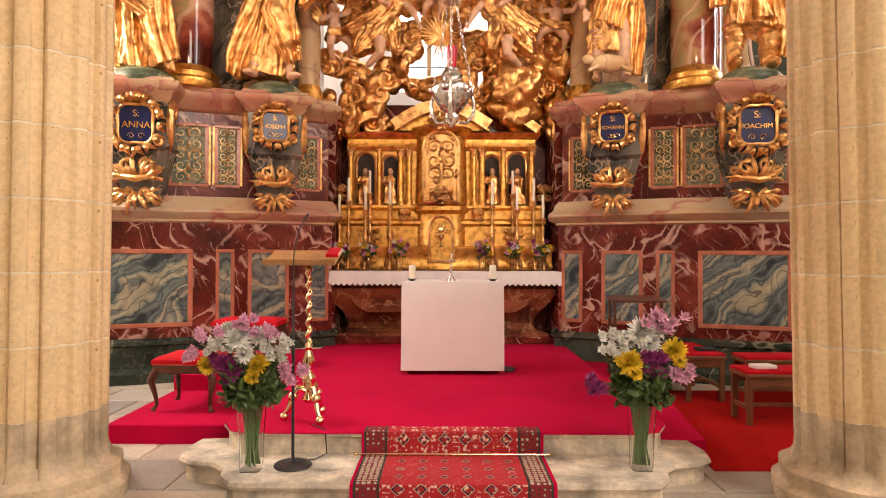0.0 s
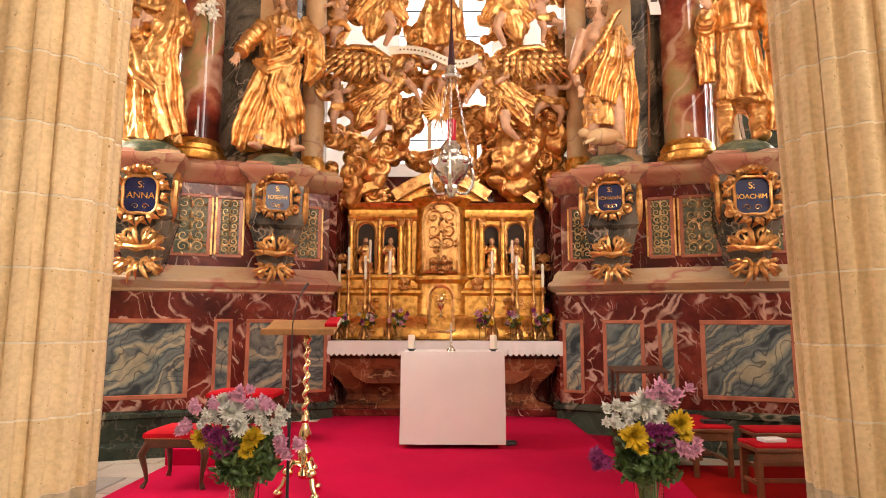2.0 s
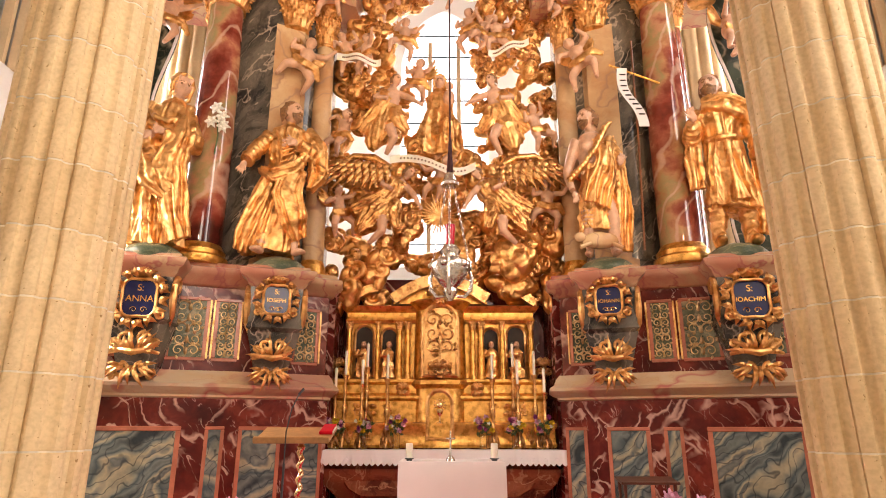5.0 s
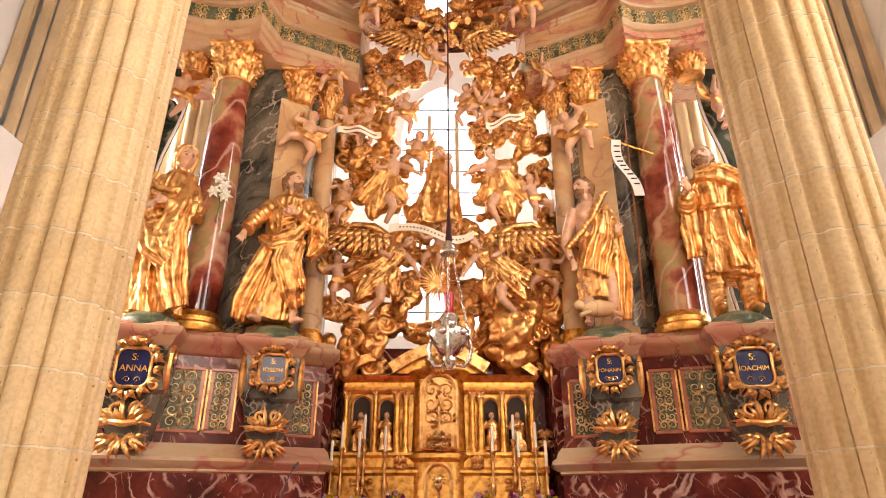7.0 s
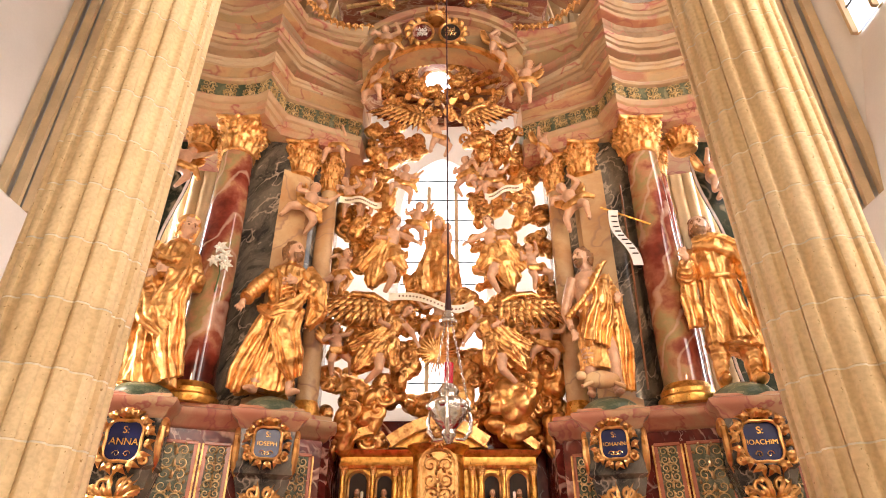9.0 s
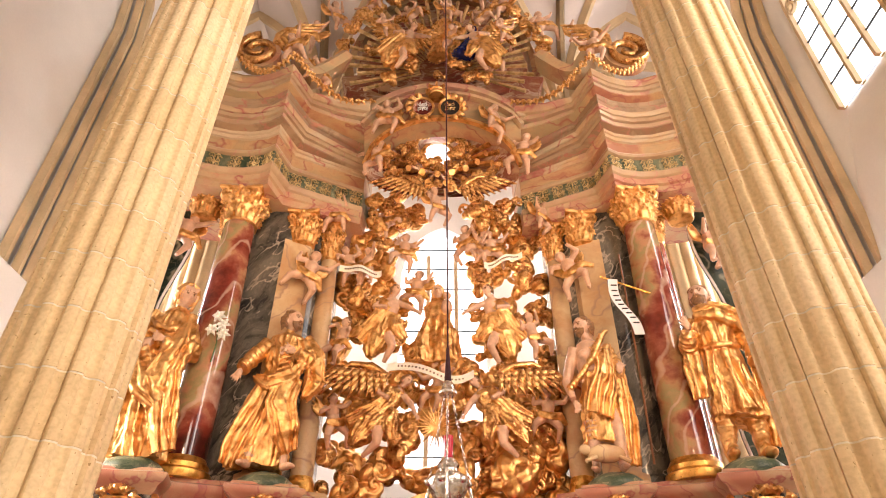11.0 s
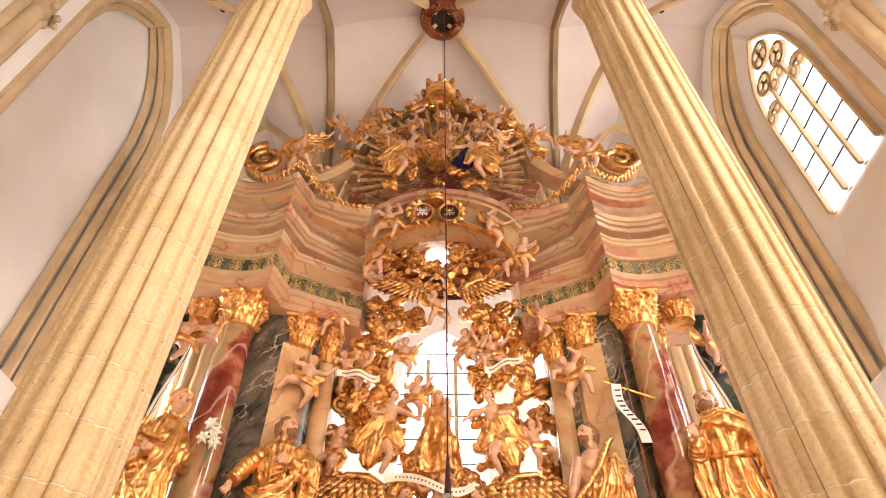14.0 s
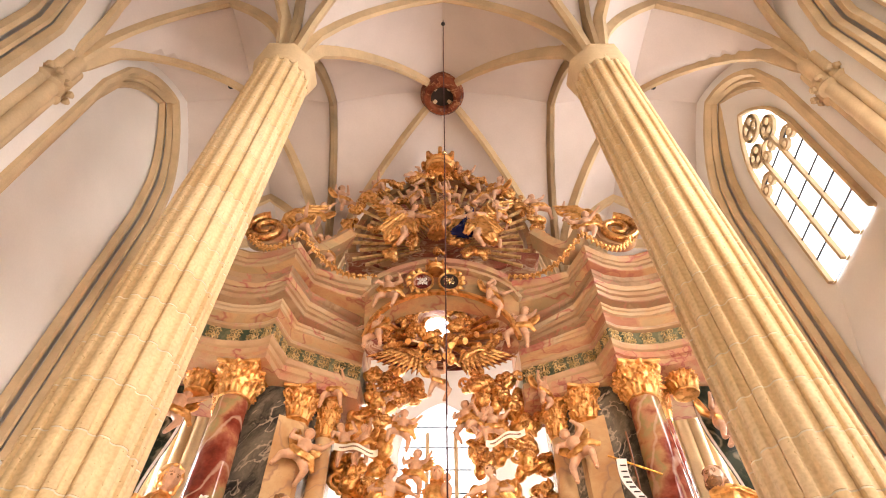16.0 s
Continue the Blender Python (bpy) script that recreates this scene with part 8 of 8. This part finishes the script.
def bench(name, label, x0, x1, y0, y1, h, cushion=True):
    b = thing(name, label, "bench", pose((x0 + x1) / 2, (y0 + y1) / 2, 0.021), group="side benches")
    w, d = (x1 - x0) / 2, (y1 - y0) / 2
    part("seat_board", Mesh().box(-w, w, -d, d, h - 0.04, h, 0.006), WOOD, b)
    part("apron", Mesh().box(-w + 0.04, w - 0.04, -d + 0.02, -d + 0.04, h - 0.13, h - 0.04), WOOD, b)
    part("apron", Mesh().box(-w + 0.04, w - 0.04, d - 0.04, d - 0.02, h - 0.13, h - 0.04), WOOD, b)
    for x in (-w + 0.04, w - 0.04):
        part("stretcher", Mesh().box(x - 0.015, x + 0.015, -d + 0.05, d - 0.05, 0.14, 0.18), WOOD, b)
        for y in (-d + 0.04, d - 0.04):
            part("leg", Mesh().box(x - 0.025, x + 0.025, y - 0.025, y + 0.025, 0.0, h - 0.04, 0.004), WOOD, b)
    part("stretcher", Mesh().box(-w + 0.05, w - 0.05, -0.015, 0.015, 0.14, 0.18), WOOD, b)
    if cushion:
        part("cushion", Mesh().solid([(-w + 0.01, -d + 0.01), (w - 0.01, -d + 0.01), (w - 0.01, d - 0.01), (-w + 0.01, d - 0.01)], [(0, h), (0.006, h + 0.012), (0, h + 0.028), (-0.02, h + 0.034)]), VELVET, b, "flat red seat cushion")
    return b


bench("side_bench", "low wooden bench with a flat red cushion by the wall", 2.74, 3.2, 6.98, 7.9, 0.52)
bench("side_bench", "wooden bench with a red cushion beside the pillar", 2.96, 4.5, 6.02, 6.42, 0.5)
bench("side_bench", "wooden bench with a red cushion behind another bench", 3.3, 4.6, 6.75, 7.1, 0.52)
for i, (x, y, z, rz, m) in enumerate(((3.2, 6.2, 0.556, 8, LINEN), (3.05, 7.2, 0.576, -5, IRON))):
    b = thing("hymn_book", ("closed white hymn book on a red cushion", "closed dark hymn book on a red cushion")[i], "book", pose(x, y, z, 0, 0, rz), group="hymn books")
    part("cover", Mesh().box(-0.11, 0.11, -0.07, 0.07, 0, 0.035, 0.004), m, b)
    part("pages", Mesh().box(-0.106, 0.113, -0.067, 0.067, 0.006, 0.029, 0.002), WAX, b)
pk = thing("prayer_desk", "dark wooden kneeler with turned posts and a sloping top", "kneeler", pose(2.4, 7.75, 0.0))
part("top", Mesh().merge(Mesh().box(-0.34, 0.34, -0.16, 0.16, 0, 0.03), pose(0, 0, 1.12, 8)), DARKWOOD, pk)
part("shelf", Mesh().box(-0.3, 0.3, -0.14, 0.14, 0.7, 0.725), DARKWOOD, pk)
part("kneeling_board", Mesh().box(-0.32, 0.32, -0.42, 0.14, 0.2, 0.24), DARKWOOD, pk)
for x in (-0.29, 0.29):
    for y in (-0.12, 0.12):
        part("post", Mesh().lathe([(0.02, 0), (0.02, 0.2), (0.028, 0.3), (0.014, 0.4), (0.026, 0.5), (0.014, 0.62), (0.022, 0.7), (0.026, 0.85), (0.014, 0.95), (0.022, 1.05), (0.022, 1.12)], 12, at=(x, y, 0)), DARKWOOD, pk)

# patterned runner on the steps
def oriental():
    m, t, b = nodes_of("patterned_wool")
    v = coords(t, (1, 1, 1))
    big = node(t, "ShaderNodeTexVoronoi", Scale=6.5, Randomness=0.0)
    mid = node(t, "ShaderNodeTexVoronoi", Scale=13.0, Randomness=0.12)
    vor2 = node(t, "ShaderNodeTexVoronoi", Scale=38.0, Randomness=0.95)
    big.distance, mid.distance = "MANHATTAN", "CHEBYCHEV"
    for n in (big, mid, vor2):
        t.links.new(v, n.inputs["Vector"])
    ground = ramp(t, big.outputs["Distance"], [(0.3, (0.3, 0.014, 0.02)), (0.34, (0.02, 0.014, 0.03)), (0.4, (0.025, 0.016, 0.035)), (0.43, (0.6, 0.48, 0.34)), (0.46, (0.36, 0.014, 0.02)), (1.0, (0.42, 0.016, 0.022))])
    motif = ramp(t, mid.outputs["Distance"], [(0.1, (1, 1, 1)), (0.14, (0, 0, 0)), (0.24, (0, 0, 0)), (0.27, (0.8,) * 3), (0.33, (0.8,) * 3), (0.36, (0, 0, 0))])
    speck = ramp(t, vor2.outputs["Distance"], [(0.4, (1, 1, 1)), (0.5, (0, 0, 0))])
    c = mix(t, mix(t, 1.0, motif, speck, "MULTIPLY"), ground, (0.72, 0.6, 0.44))
    fleck = ramp(t, vor2.outputs["Distance"], [(0.12, (0.5,) * 3), (0.2, (0, 0, 0))])
    t.links.new(mix(t, fleck, c, (0.66, 0.54, 0.4)), b.inputs["Base Color"])
    b.inputs["Roughness"].default_value = 0.95
    bump(t, b, vor2.outputs["Distance"], 0.3, 0.004)
    return m


def border_wool():
    m, t, b = nodes_of("border_wool")
    v = coords(t)
    vor = node(t, "ShaderNodeTexVoronoi", Scale=26.0, Randomness=0.2)
    t.links.new(v, vor.inputs["Vector"])
    a = ramp(t, vor.outputs["Distance"], [(0.15, (0.3, 0.02, 0.02)), (0.24, (0.5, 0.4, 0.29)), (0.4, (0.48, 0.38, 0.27)), (0.46, (0.05, 0.02, 0.03)), (0.55, (0.22, 0.015, 0.02))])
    t.links.new(a, b.inputs["Base Color"])
    b.inputs["Roughness"].default_value = 0.95
    return m


WOOL, BORDER = oriental(), border_wool()
run = thing("stair_runner", "red oriental runner with cream borders laid over the steps", "runner carpet")
LINE = [(4.72, 0.368), (4.63, 0.368), (4.6, 0.36), (4.595, 0.33), (4.6, 0.2), (4.58, 0.191), (4.3, 0.19), (4.06, 0.19), (4.028, 0.18), (4.02, 0.15), (4.03, 0.03), (3.99, 0.012), (3.6, 0.01), (2.4, 0.01)]


def strip(x0, x1, lift):
    rings = []
    for i, (y, z) in enumerate(LINE):
        rings.append([(x0, y - lift, z + lift), (x1, y - lift, z + lift), (x1, y + 0.008, z - 0.008), (x0, y + 0.008, z - 0.008)])
    return Mesh().rings(rings)


part("field", strip(-0.44, 0.56, 0.0), WOOL, run)
for x0, x1, m, nm in ((-0.62, -0.59, CARPET, "edge"), (-0.59, -0.44, BORDER, "border"), (0.56, 0.71, BORDER, "border"), (0.71, 0.74, CARPET, "edge")):
    part(nm, strip(x0, x1, 0.0005), m, run)
for x in (-0.435, 0.555, -0.592, 0.708):
    part("guard_stripe", strip(x - 0.008, x + 0.008, 0.0015), DARK, run)
rod = thing("stair_rod", "thin brass rod holding the runner in the step", "stair rod", pose(0.06, 4.575, 0.205))
part("bar", Mesh().tube([(-0.73, 0, 0), (0.73, 0, 0)], 0.007, 8), BRASS, rod)
for x in (-0.72, 0.72):
    part("finial", Mesh().ball((x, 0, 0), 0.015, 10, 7), BRASS, rod)
